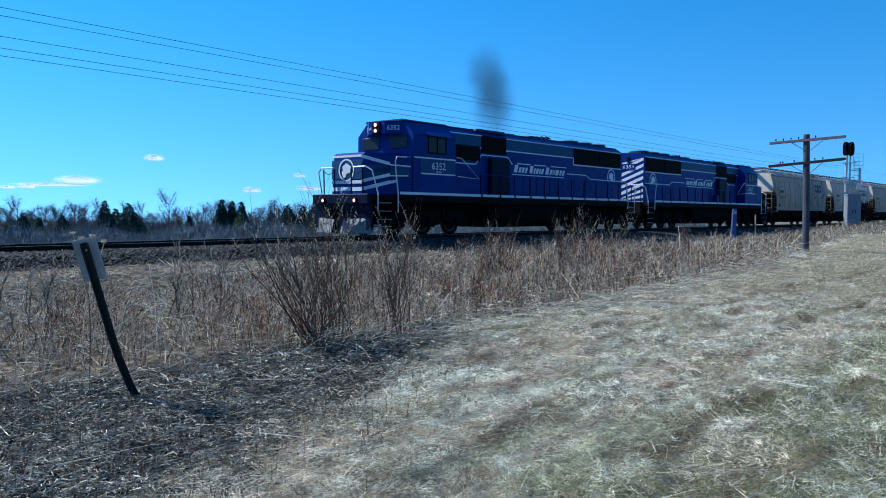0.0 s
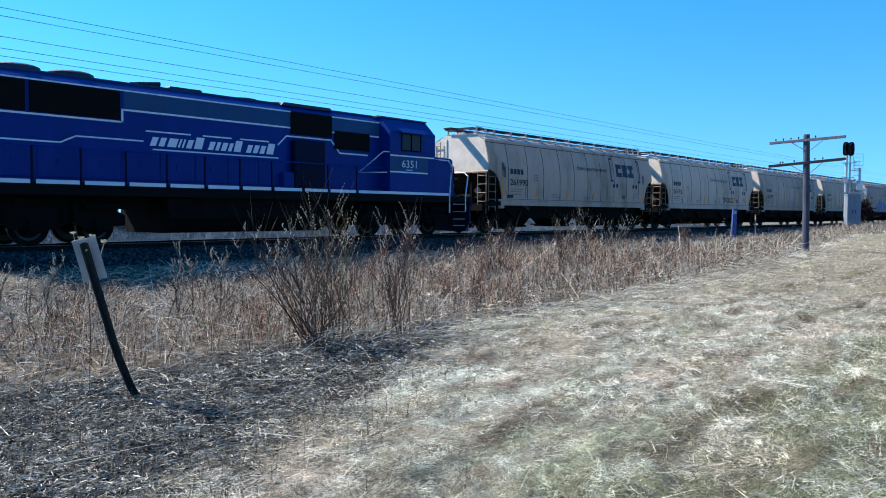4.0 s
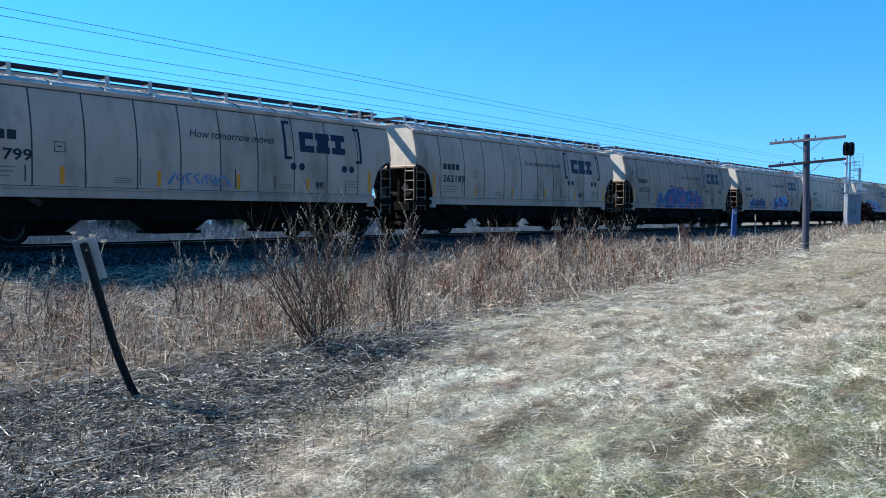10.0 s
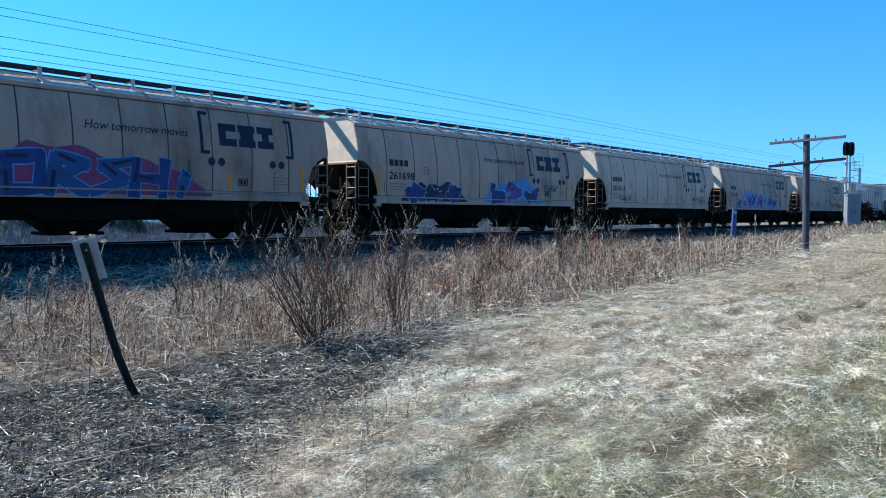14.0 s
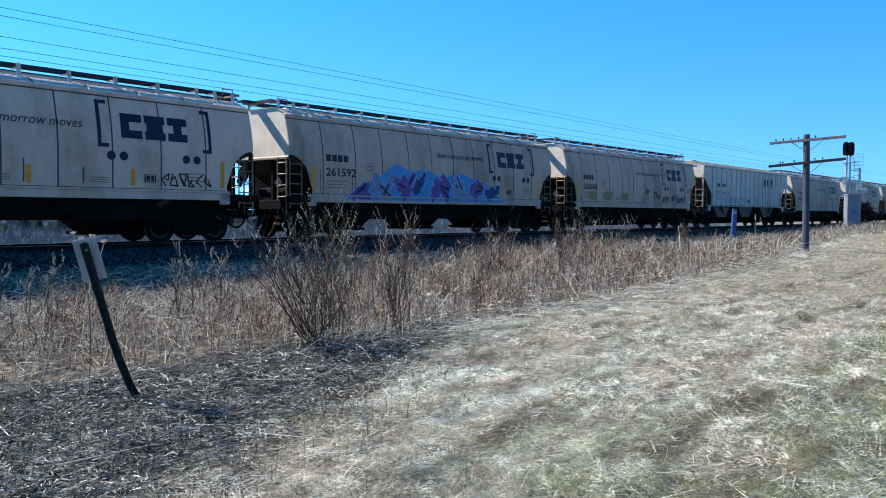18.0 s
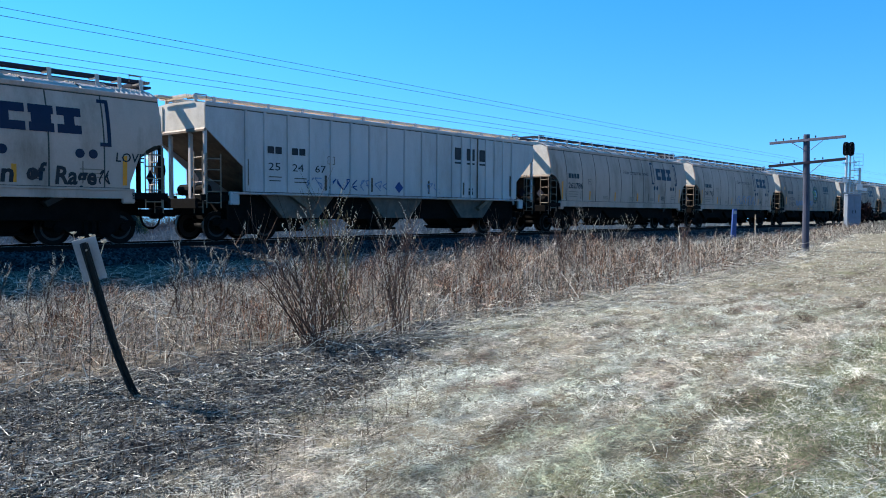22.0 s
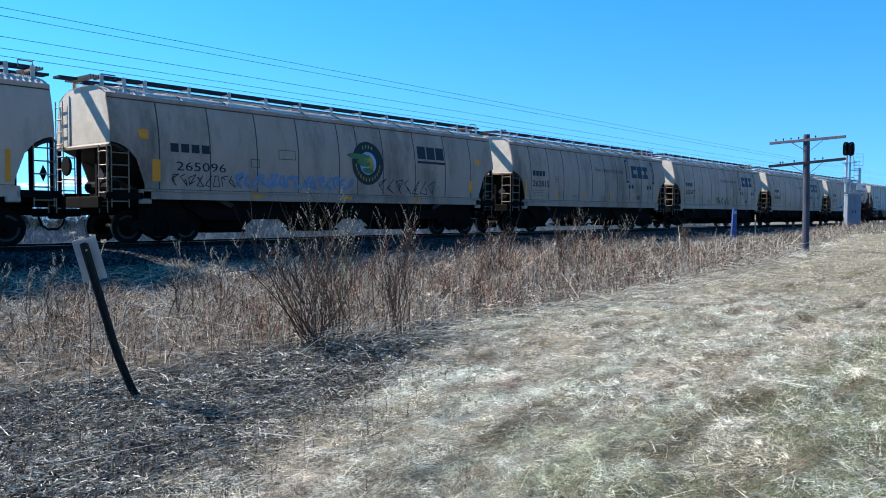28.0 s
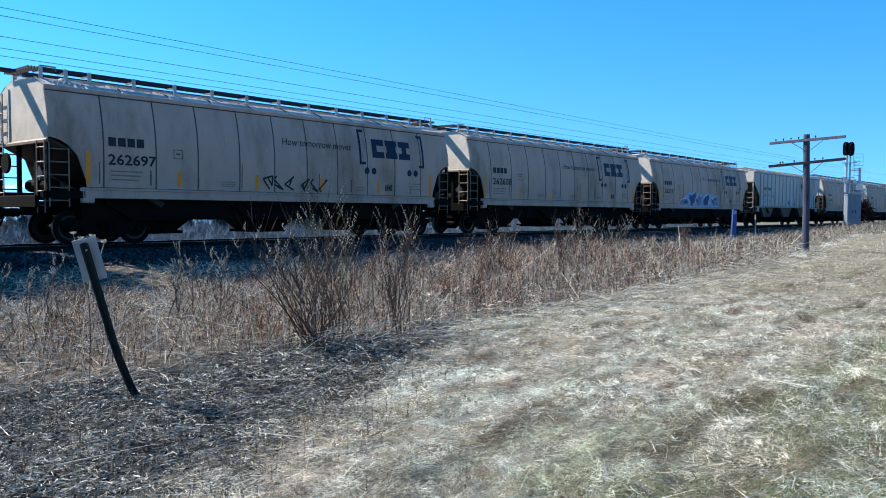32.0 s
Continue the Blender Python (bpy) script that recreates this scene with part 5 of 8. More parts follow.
# ---- sprayed paint on the cars ----
S_CYAN, S_DEEP, S_VIOLET, S_PINK = spray("spray_light_blue", (0.05, 0.22, 0.46)), spray("spray_deep_blue", (0.014, 0.040, 0.15)), spray("spray_violet", (0.10, 0.06, 0.22)), spray("spray_magenta", (0.19, 0.04, 0.10))
S_PALE, S_WHITE, S_FADED, S_OLIVE = spray("spray_pale_blue", (0.22, 0.36, 0.52)), spray("spray_white", (0.55, 0.58, 0.62)), spray("spray_faded_blue", (0.14, 0.19, 0.29)), spray("spray_olive", (0.20, 0.165, 0.085))
S_MID, S_NIGHT = spray("spray_mid_blue", (0.016, 0.065, 0.18)), spray("spray_blue_black", (0.012, 0.016, 0.05))
S_RED = spray("spray_red", (0.30, 0.06, 0.04))


def round_patch(bm, cx, cz, rx, rz, out, rnd, rough=0.18, lean=0.0, n=14):
    """A lobed patch on the curved side, as a fan that follows the curve."""
    rim = []
    ph = rnd.uniform(0, 6.28)
    for k in range(n):
        a = 2 * math.pi * k / n
        r = 1 + rough * math.sin(3 * a + ph) + rough * 0.6 * rnd.uniform(-1, 1)
        sq = 1 / max(abs(math.cos(a)), abs(math.sin(a))) ** 0.55
        dz = rz * r * sq * math.sin(a)
        rim.append((cx + rx * r * sq * math.cos(a) + lean * dz, cz + dz))
    mid = [((cx * 0.5 + x * 0.5), (cz * 0.5 + z * 0.5)) for x, z in rim]
    c = bm.verts.new(on_side(cx, cz, out))
    mv = [bm.verts.new(on_side(x, max(z, 1.34), out)) for x, z in mid]
    rv = [bm.verts.new(on_side(x, max(z, 1.32), out)) for x, z in rim]
    for k in range(n):
        j = (k + 1) % n
        bm.faces.new((c, mv[k], mv[j]))
        bm.faces.new((mv[k], rv[k], rv[j], mv[j]))


def mural(car, x0, x1, z0, z1, cloud, fills, edge, seed, label, block=False):
    """A sprayed mural: a lobed cloud, and on it a row of fat rounded shapes with light edges."""
    rnd = random.Random(seed)
    cols, n = [], 44
    for k in range(n + 1):
        t = k / n
        env = min(1.0, 3.2 * t + 0.12, 3.2 * (1 - t) + 0.12)
        top = z0 + (z1 - z0) * env * (0.86 + 0.10 * math.sin(9 * t + seed) + 0.06 * math.sin(31 * t))
        cols.append((x0 + (x1 - x0) * t, z0, top))
    blob_paint("mural_ground", cols, cloud, car, label, 0.014)
    forms = (((0, 0, 0.05, 1), (0.05, 1, 0.5, 0.35), (0.5, 0.35, 0.95, 1), (0.95, 1, 1, 0)), ((0.1, 0, 0, 0.9), (0, 0.9, 0.8, 1), (0.8, 1, 0.9, 0.1), (0.9, 0.1, 0.1, 0)),
             ((0.05, 0, 0.1, 1), (0.1, 1, 0.85, 0.8), (0.85, 0.8, 0.2, 0.45), (0.2, 0.45, 1, 0)), ((0.9, 0.95, 0.15, 0.8), (0.15, 0.8, 0.85, 0.4), (0.85, 0.4, 0.05, 0.02)),
             ((0.05, 1, 0.1, 0), (0.1, 0.5, 0.9, 0.45), (0.9, 1, 0.95, 0)), ((0.4, 0, 0.45, 0.62), (0.46, 0.88, 0.47, 0.92)))

    def strokes(lines, w, out, mat, name):
        bm = bmesh.new()
        for xa, za, xb, zb in lines:
            d = Vector((xb - xa, zb - za)).normalized() * w / 2
            xa, za, xb, zb = xa - d.x * 0.6, za - d.y * 0.6, xb + d.x * 0.6, zb + d.y * 0.6
            rows = []
            for i in range(5):
                t = i / 4
                x, z = xa + (xb - xa) * t, za + (zb - za) * t
                fat = 1 + 0.18 * math.sin(3.1 * t + 5 * xa)
                rows.append([bm.verts.new(on_side(x + q * d.y * fat, max(1.26, z - q * d.x * fat), out + 0.0004 * len(rows))) for q in (-1, 1)])
            for p, q in zip(rows, rows[1:]):
                bm.faces.new((p[0], p[1], q[1], q[0]))
        part(name, bm, mat, car)

    m = max(3, int((x1 - x0) / 1.15))
    for k in range(m):
        a = x0 + 0.25 + (x1 - x0 - 0.6) * k / m
        wide = (x1 - x0 - 0.6) / m * 0.92
        env = min(1.0, 0.55 + 1.8 * min((k + 0.5) / m, 1 - (k + 0.5) / m))
        lo, tall = z0 + 0.10, (z1 - z0) * 0.66 * env
        lean = rnd.uniform(-0.12, 0.22)
        lines = [(a + wide * p + lean * tall * q, lo + tall * q, a + wide * r + lean * tall * u, lo + tall * u) for p, q, r, u in (forms[k % 6] if block else [tuple(rnd.random() for _ in range(4)) for _ in range(5)])]
        thick = min(0.30, wide * 0.34)
        fill = fills[k % len(fills)]
        strokes(lines, thick + 0.06, 0.018, edge, "mural_edge")
        strokes(lines, thick, 0.021, fill, "mural_shape")
        glint = [(p + 0.04, q + 0.05, r * 0.6 + p * 0.4, u * 0.6 + q * 0.4) for p, q, r, u in lines[:2]]
        strokes(glint, thick * 0.28, 0.025, S_NIGHT if fill is not S_NIGHT else S_DEEP, "mural_shade")


def scrawl(car, x0, x1, z0, z1, mat, seed, w=0.035, label="black sprayed scrawl"):
    """Quick spray-can strokes that cannot be read."""
    rnd = random.Random(seed)
    bm = bmesh.new()
    n = max(2, int((x1 - x0) / ((z1 - z0) * 0.75)))
    for k in range(n):
        a, b = x0 + (x1 - x0) * k / n, x0 + (x1 - x0) * (k + 0.85) / n
        pts = [(rnd.uniform(a, b), rnd.uniform(z0, z1)) for _ in range(2)] + [(b, z0 if k % 2 else z1), (a, rnd.uniform(z0, z1)), (rnd.uniform(a, b), z1 if k % 2 else z0)]
        for (xa, za), (xb, zb) in zip(pts, pts[1:]):
            d = Vector((xb - xa, zb - za))
            if d.length < 0.02:
                continue
            d = d.normalized() * w / 2
            seg = max(1, int(abs(zb - za) / 0.15))
            rows = []
            for i in range(seg + 1):
                t = i / seg
                x, z = xa + (xb - xa) * t, za + (zb - za) * t
                rows.append((bm.verts.new(on_side(x - d.y, z + d.x, 0.017)), bm.verts.new(on_side(x + d.y, z - d.x, 0.017))))
            for p, q in zip(rows, rows[1:]):
                bm.faces.new((p[0], p[1], q[1], q[0]))
    return part("scrawl", bm, mat, car, label)


WORN = {1: "with a black scrawl", 4: "with a blue and magenta mural", 5: "with dark blue murals", 6: "with a small black scrawl", 7: "with a large light blue mural",
        8: "with thick black scrawl", 11: "with a grey scrawl", 14: "with two black scrawls", 16: "with a pale blue mural"}
for _k, _car in CARS.items():
    standard_marks(_car, CAR_NUMBERS[_k])
    reflectors(_car)
    tagged(_car, f"tan covered hopper car {CAR_NUMBERS[_k]} {WORN.get(_k, 'with dark emblem and lettering')}")
    place(_car, CAR_AT[_k])
    for _i, _x in enumerate((-6.40, -4.98, -3.52, -2.03, 0.98, 2.42, 5.42)):
        decal("rust_streak", [(_x, 1.60, _x + 0.025 + 0.012 * (_i % 3), 1.85 + 0.16 * ((_i * 7 + _k) % 4))], M_RUSTY, _car, "", 0.010)
decal("rub_mark", [(-6.72, 2.50, -6.68, 3.10), (-6.64, 2.72, -6.55, 3.06), (-6.52, 2.44, -6.48, 2.92), (-6.60, 2.44, -6.57, 2.7), (-6.36, 1.56, -5.9, 1.70)], M_BLACK, CARS[0], "black rubbed scratches", 0.016)
decal("rub_mark", [(6.42, 2.52, 6.46, 3.0), (6.50, 2.6, 6.56, 3.04), (6.60, 2.5, 6.64, 2.96)], M_BLACK, CARS[0], "black rubbed scratches", 0.016)
_ob = write_side("sprayed_word", "*FOSIL*", 1.55, 1.68, 0.48, 2.40, M_BLACK, CARS[1], bold=0.012)
_ob["label"] = "black sprayed word"
scrawl(CARS[2], -1.2, 0.9, 1.66, 1.98, S_FADED, 4, 0.05, "faded blue scrawl")
mural(CARS[4], -3.85, 3.2, 1.26, 2.62, S_PINK, (S_MID, S_DEEP, S_MID), S_CYAN, 5, "magenta ground of a blue mural", True)
scrawl(CARS[4], -7.2, -6.0, 2.72, 3.42, M_BLACK, 6, 0.035)
mural(CARS[5], -5.5, -1.6, 1.30, 2.15, S_NIGHT, (S_DEEP, S_NIGHT), S_PALE, 7, "dark blue sprayed mural")
mural(CARS[5], -0.4, 3.9, 1.34, 2.45, S_CYAN, (S_DEEP, S_VIOLET, S_DEEP, S_RED), S_PALE, 8, "blue sprayed mural")
scrawl(CARS[5], 4.0, 5.2, 1.9, 2.2, M_BLACK, 9, 0.03)
scrawl(CARS[6], -5.4, -4.0, 1.60, 1.88, M_BLACK, 10, 0.035)
scrawl(CARS[6], 4.6, 6.2, 1.60, 1.95, M_BLACK, 11, 0.04)
mural(CARS[7], -5.3, 3.9, 1.33, 2.66, S_CYAN, (S_VIOLET, S_FADED, S_VIOLET, S_DEEP), S_PALE, 12, "large light blue mural with violet shapes")
for _w, _x, _z, _sz, _wd in (("im", 0.72, 2.02, 0.50, 0.42), ("The", 1.62, 1.76, 0.56, 0.92), ("son", 2.86, 1.60, 0.62, 0.92), ("of", 4.06, 1.66, 0.60, 0.48), ("Rage", 4.74, 1.58, 0.62, 1.05), ("LOVE", 6.30, 2.20, 0.34, 0.80)):
    _ob = write_side("sprayed_word", _w, _x, _z, _sz, _wd, M_BLACK, CARS[8], skew=0.1, bold=0.02 if _w != "LOVE" else 0.004)
    _ob["label"] = "thick black sprayed writing"
scrawl(CARS[8], 5.85, 6.15, 1.60, 1.95, M_BLACK, 14, 0.04)
for _x, _w in ((-3.6, 0.5), (-1.7, 0.35), (-5.2, 0.4)):
    _bm = bmesh.new()
    round_patch(_bm, _x, 1.82, _w, 0.22, 0.015, random.Random(15), 0.06)
    part("overspray", _bm, S_OLIVE, CARS[8], "olive oversprayed blot")
scrawl(CARS[11], -0.6, 3.2, 1.6, 2.2, S_FADED, 16, 0.05, "grey-blue sprayed scrawl")
scrawl(CARS[14], -1.25, 0.0, 1.60, 2.02, M_BLACK, 17, 0.055)
scrawl(CARS[14], 0.25, 1.4, 1.56, 1.98, M_BLACK, 18, 0.055)
mural(CARS[16], -4.2, 2.4, 1.36, 2.4, S_PALE, (S_FADED, S_DEEP), S_WHITE, 19, "pale blue and white mural")
scrawl(CARS[13], 3.6, 4.2, 1.62, 1.9, M_BLACK, 20, 0.02)
scrawl(CARS[15], -1.4, -0.7, 1.6, 2.0, S_FADED, 21, 0.03, "grey sprayed scrawl")
# two grey ribbed cars with open triangular ends
for _k in (9, 17):
    _ribs = [-7.05, -6.35, -5.45, -4.55, -3.65, -2.75, -1.85, -0.95, -0.05, 0.9, 1.8, 2.7, 3.3, 3.9, 4.9, 5.5, 6.1, 6.75]
    _car = hopper_body(8.43, M_GREYCAR, _ribs, True)
    tagged(_car, "light grey ribbed covered hopper car with open ends")
    place(_car, CAR_AT[_k])
    CARS[_k] = _car
    _flat = lambda x, z: Vector((x, -1.585, z))
    decal("reporting_mark", [(-6.25, 2.72, -6.0, 2.94), (-5.95, 2.72, -5.7, 2.94), (-5.3, 2.72, -5.05, 2.94), (-5.0, 2.72, -4.75, 2.94)], M_BLACK, _car, "plain black bars of a reporting mark", face=_flat)
    for _t, _x in (("25", -6.22), ("24", -5.28), ("67", -4.34)):
        lettering("car_number", _t, 0.34, M_BLACK, _car, Matrix.Translation((_x, -1.586, 2.2)) @ pose(0, 0, 0, 90, 0, 0), width=0.46)
    for _i, _x in enumerate((2.86, 3.62, 4.46)):
        decal("emblem_block", [(_x, 3.02, _x + 0.52, 3.5), (_x, 2.86, _x + 0.52, 2.93)], M_BLACK, _car, "plain dark emblem block with a bar below", face=_flat)
    decal("dark_panel", [(4.28, 1.45, 4.38, 3.95)], M_RUSTY, _car, "dark rust stripe", face=_flat)
    for _x in (-7.0, -3.88, -1.74, 1.3, 3.43, 6.65):
        decal("reflector", [(_x - 0.05, 1.62 if _x > -7 else 1.7, _x + 0.05, 2.12 if abs(_x) < 6 else 2.5)], M_RUSTY, _car, "dirty brown reflective strip", face=_flat)
    decal("small_print", [(-6.2, 1.98, -5.7, 2.01), (-6.2, 1.86, -5.75, 1.89), (-5.2, 1.96, -4.7, 1.99), (-5.2, 1.84, -4.7, 1.87), (-3.8, 2.5, -3.78, 2.75), (-3.5, 2.5, -3.48, 2.75), (-3.8, 2.5, -3.48, 2.52), (-3.8, 2.74, -3.48, 2.76)], M_SEAM, _car, face=_flat)
    decal("data_box", [(3.75, 1.62, 4.05, 1.78), (3.75, 1.82, 4.05, 1.9)], M_BLACK, _car, face=_flat)
    _bm = bmesh.new()
    _bm.faces.new([_bm.verts.new((-0.35 + 0.22 * a, -1.586, 1.82 + 0.22 * b)) for a, b in ((-1, 0), (0, -1), (1, 0), (0, 1))])
    part("placard", _bm, S_DEEP, _car, "dark blue diamond placard")
    if _k == 9:
        for _s, (_a, _b) in enumerate(((-4.7, -4.0), (-3.7, -2.4), (-2.3, -1.8), (-1.6, -0.8), (1.2, 2.0))):
            _ob = scrawl(_car, _a, _b, 1.66, 2.02, S_DEEP if _s == 1 else S_FADED, 30 + _s, 0.04, "thin blue scrawl")
            for _v in _ob.data.vertices:
                _v.co.y = -1.587
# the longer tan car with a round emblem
_car = hopper_body(8.32, M_TANDARK, [-6.95, -5.35, -3.7, -2.1, -0.35, 0.5, 1.75, 3.45, 5.2, 6.8])
tagged(_car, "tan covered hopper car 265096 with a round green emblem")
place(_car, CAR_AT[12])
CARS[12] = _car
decal("reporting_mark", [(-6.62 + 0.33 * k, 2.56, -6.37 + 0.33 * k, 2.80) for k in range(4)], M_BLACK, _car, "plain black bars of a reporting mark")
write_side("car_number", "265096", -6.45, 2.05, 0.36, 1.62, M_BLACK, _car)
for _name, _mat, _r0, _r1, _o in (("emblem_ring", M_BLACK, 0.40, 0.76, 0.014), ("emblem_field", S_PALE, 0.0, 0.40, 0.014)):
    _bm = bmesh.new()
    for _i in range(28):
        _a, _b = 2 * math.pi * _i / 28, 2 * math.pi * (_i + 1) / 28
        for _p, _q in zip(np.linspace(_r0, _r1, 4), np.linspace(_r0, _r1, 4)[1:]):
            _bm.faces.new([_bm.verts.new(on_side(0.98 + 1.0 * r * math.cos(t), 2.62 + r * math.sin(t), _o)) for r, t in ((max(_p, 0.001), _a), (_q, _a), (_q, _b), (max(_p, 0.001), _b))])
    part(_name, _bm, _mat, _car, "round dark emblem as plain rings" if _r0 else "")
for _cx, _cz, _rx, _rz, _mt in ((1.08, 2.66, 0.16, 0.26, S_CORN), (0.55, 2.84, 0.52, 0.10, S_LEAF), (0.78, 2.62, 0.30, 0.12, S_LEAF), (0.98, 2.36, 0.26, 0.10, S_LEAF)):
    _bm = bmesh.new()
    round_patch(_bm, _cx, _cz, _rx, _rz, 0.018, random.Random(2), 0.1, -0.4)
    part("emblem_leaf" if _mt is S_LEAF else "emblem_ear", _bm, _mt, _car)
decal("emblem_bars", [(0.98 + 0.58 * math.cos(a) - 0.025, 2.62 + 0.58 * math.sin(a) - 0.06, 0.98 + 0.58 * math.cos(a) + 0.025, 2.62 + 0.58 * math.sin(a) + 0.06) for a in (*np.linspace(3.3, 6.1, 12), 1.2, 1.45, 1.7, 1.95)], S_CORN, _car, "short gold bars round the emblem", 0.018)
for _i in range(3):
    decal("emblem_block", [(3.60 + 0.53 * _i, 2.93, 4.06 + 0.53 * _i, 3.40)], M_BLACK, _car, "plain dark emblem block")
decal("underline", [(3.58, 2.76, 5.2, 2.85)], M_BLACK, _car)
for _x, _z0, _z1, _w in ((-7.4, 2.86, 3.12, 0.14), (-7.05, 1.72, 2.32, 0.12), (7.25, 2.85, 3.1, 0.12), (6.8, 1.72, 2.2, 0.10)):
    decal("reflector", [(_x - _w, _z0, _x + _w, _z1)], M_YELLOW, _car, "yellow reflective patch")
for _x in (-3.7, 0.0, 3.5):
    decal("sill_reflector", [(_x - 0.22, 1.34, _x + 0.22, 1.46)], M_YELLOW, _car, "yellow strip on the sill", 0.02)
scrawl(_car, -6.6, -4.2, 1.62, 1.95, M_BLACK, 41, 0.025)
scrawl(_car, -4.5, 0.3, 1.66, 2.06, S_FADED, 42, 0.10, "smeared blue scrawl")
scrawl(_car, 1.5, 4.6, 1.58, 2.1, M_BLACK, 43, 0.03)
decal("data_square", [(-3.95, 2.25, -3.93, 2.5), (-3.65, 2.25, -3.63, 2.5), (-3.95, 2.48, -3.63, 2.5), (-3.95, 2.25, -3.63, 2.27), (-2.9, 2.55, -2.88, 2.85), (-2.25, 2.55, -2.23, 2.85), (-2.9, 2.83, -2.23, 2.85), (-2.9, 2.55, -2.23, 2.57)], M_SEAM, _car)

# ---- line-side things ----
def ground_at(x, y):
    return float(ground_z(x, y))


def utility_pole():
    x, y = 34.2, 9.55
    z = ground_at(x, y)
    pole = tagged(new("utility_pole"), "weathered grey wooden telegraph pole with two crossarms", "utility pole")
    pole.location = (x, y, z)
    bm = bmesh.new()
    tube(bm, [(0, 0, -0.3), (0, 0.02, 1.5), (0.0, 0.05, 3.2), (0.0, 0.08, 4.72), (0.0, 0.08, 4.80)], 0.138, 12, 0.118)
    part("shaft", bm, M_POLE, pole)
    for h, y0, y1, tilt, pins in ((4.56, -1.42, 1.50, -0.043, (-0.3, 0.35, 0.65, 0.95, 1.25)), (3.64, -1.44, 1.52, -0.070, (-0.6, -0.3, 0.5, 0.95, 1.05))):
        bm = bmesh.new()
        box(bm, -0.2, -0.1, y0, y1, -0.055, 0.055, 0.008)
        arm = part("crossarm", bm, M_ARM if h > 4 else M_DARKARM, pole)
        arm.location = (0.03, 0.0, h)
        arm.rotation_euler = (tilt, 0, 0)
        for py in pins:
            bm = bmesh.new()
            tube(bm, [(-0.15, py, 0.05), (-0.15, py, 0.13)], 0.012, 6)
            lathe(bm, [(0.09, 0.02), (0.10, 0.032), (0.14, 0.03), (0.155, 0.015)], (-0.15, py, 0), 8, "z")
            part("insulator", bm, M_GLASSINS, arm)
        for s in (-1, 1):
            bm = bmesh.new()
            tube(bm, [(-0.2, s * 0.62, -0.05), (-0.17, s * 0.10, -0.42)], 0.014, 5)
            part("brace", bm, M_ARM, arm)


def signal_mast():
    x, y = 70.5, 16.72
    z = ground_at(x, y)
    sig = tagged(new("signal_mast"), "aluminium railway signal mast with two black heads and a ladder", "railway signal")
    sig.location = (x, y, z)
    sig.rotation_euler = (0, 0, radians(-76))
    # two masts side by side: local x runs across the line of sight
    for dx, top in ((0.0, 6.5), (0.28, 6.2)):
        bm = bmesh.new()
        tube(bm, [(dx, 0, 0), (dx, 0, top)], 0.10 if not dx else 0.07, 10)
        part("mast", bm, M_SILVER, sig)
    for dx, h in ((-0.06, 6.50), (0.32, 6.47)):
        bm = bmesh.new()
        out = [(0.24 * math.copysign(abs(math.cos(a)) ** 0.6, math.cos(a)), 0.56 * math.copysign(abs(math.sin(a)) ** 0.6, math.sin(a))) for a in np.linspace(0, 2 * math.pi, 25)[:-1]]
        m = pose(dx, -0.2, h, 0, 0, 12)
        prism(bm, out, -0.05, 0.05)
        bmesh.ops.transform(bm, matrix=m, verts=bm.verts)
        hd = part("signal_head", bm, M_SIGBLACK, sig)
        for hz in (-0.32, 0.0, 0.32):
            bm = bmesh.new()
            lathe(bm, [(-0.03, 0.11), (-0.28, 0.12), (-0.28, 0.10), (-0.05, 0.09)], (0, 0, hz), 10)
            bmesh.ops.transform(bm, matrix=m, verts=bm.verts)
            part("hood", bm, M_SIGBLACK, hd)
        bm = bmesh.new()
        box(bm, dx - 0.05, dx + 0.05, -0.2, 0.0, h - 0.1, h + 0.1)
        part("head_bracket", bm, M_SILVER, sig)
    for h, x0, x1 in ((5.35, -0.3, 0.75), (4.15, -0.35, 0.6), (4.75, 0.35, 1.1), (2.95, -0.2, 1.7)):
        bm = bmesh.new()
        box(bm, x0, x1, -0.28, 0.28, h - 0.02, h + 0.03)
        part("maintenance_platform", bm, M_SILVER, sig)
    bm = bmesh.new()
    for px in (0.5, 1.2):
        tube(bm, [(px, -0.2, 4.75), (px, -0.2, 6.05)], 0.016, 4)
    for h in (5.1, 5.45, 5.8, 6.05):
        tube(bm, [(0.5, -0.2, h), (1.2, -0.2, h)], 0.014, 4)
    part("guard_rail", bm, M_SILVER, sig)
    ladder(sig, "mast_ladder", 0.58, 0.92, -0.1, 1.0, 5.6, 16, M_SILVER)
    bm = bmesh.new()
    tube(bm, [(1.0, 0.1, 0), (1.0, 0.1, 4.95)], 0.09, 8)
    part("second_post", bm, M_SILVER, sig)
    for px, pz, w, h in ((1.0, 3.35, 0.22, 0.5), (-0.02, 3.9, 0.2, 0.3), (1.35, 3.15, 0.2, 0.25)):
        bm = bmesh.new()
        box(bm, px - w, px + w, -0.30, -0.05, pz - h / 2, pz + h / 2, 0.02)
        part("junction_box", bm, M_SILVER, sig)


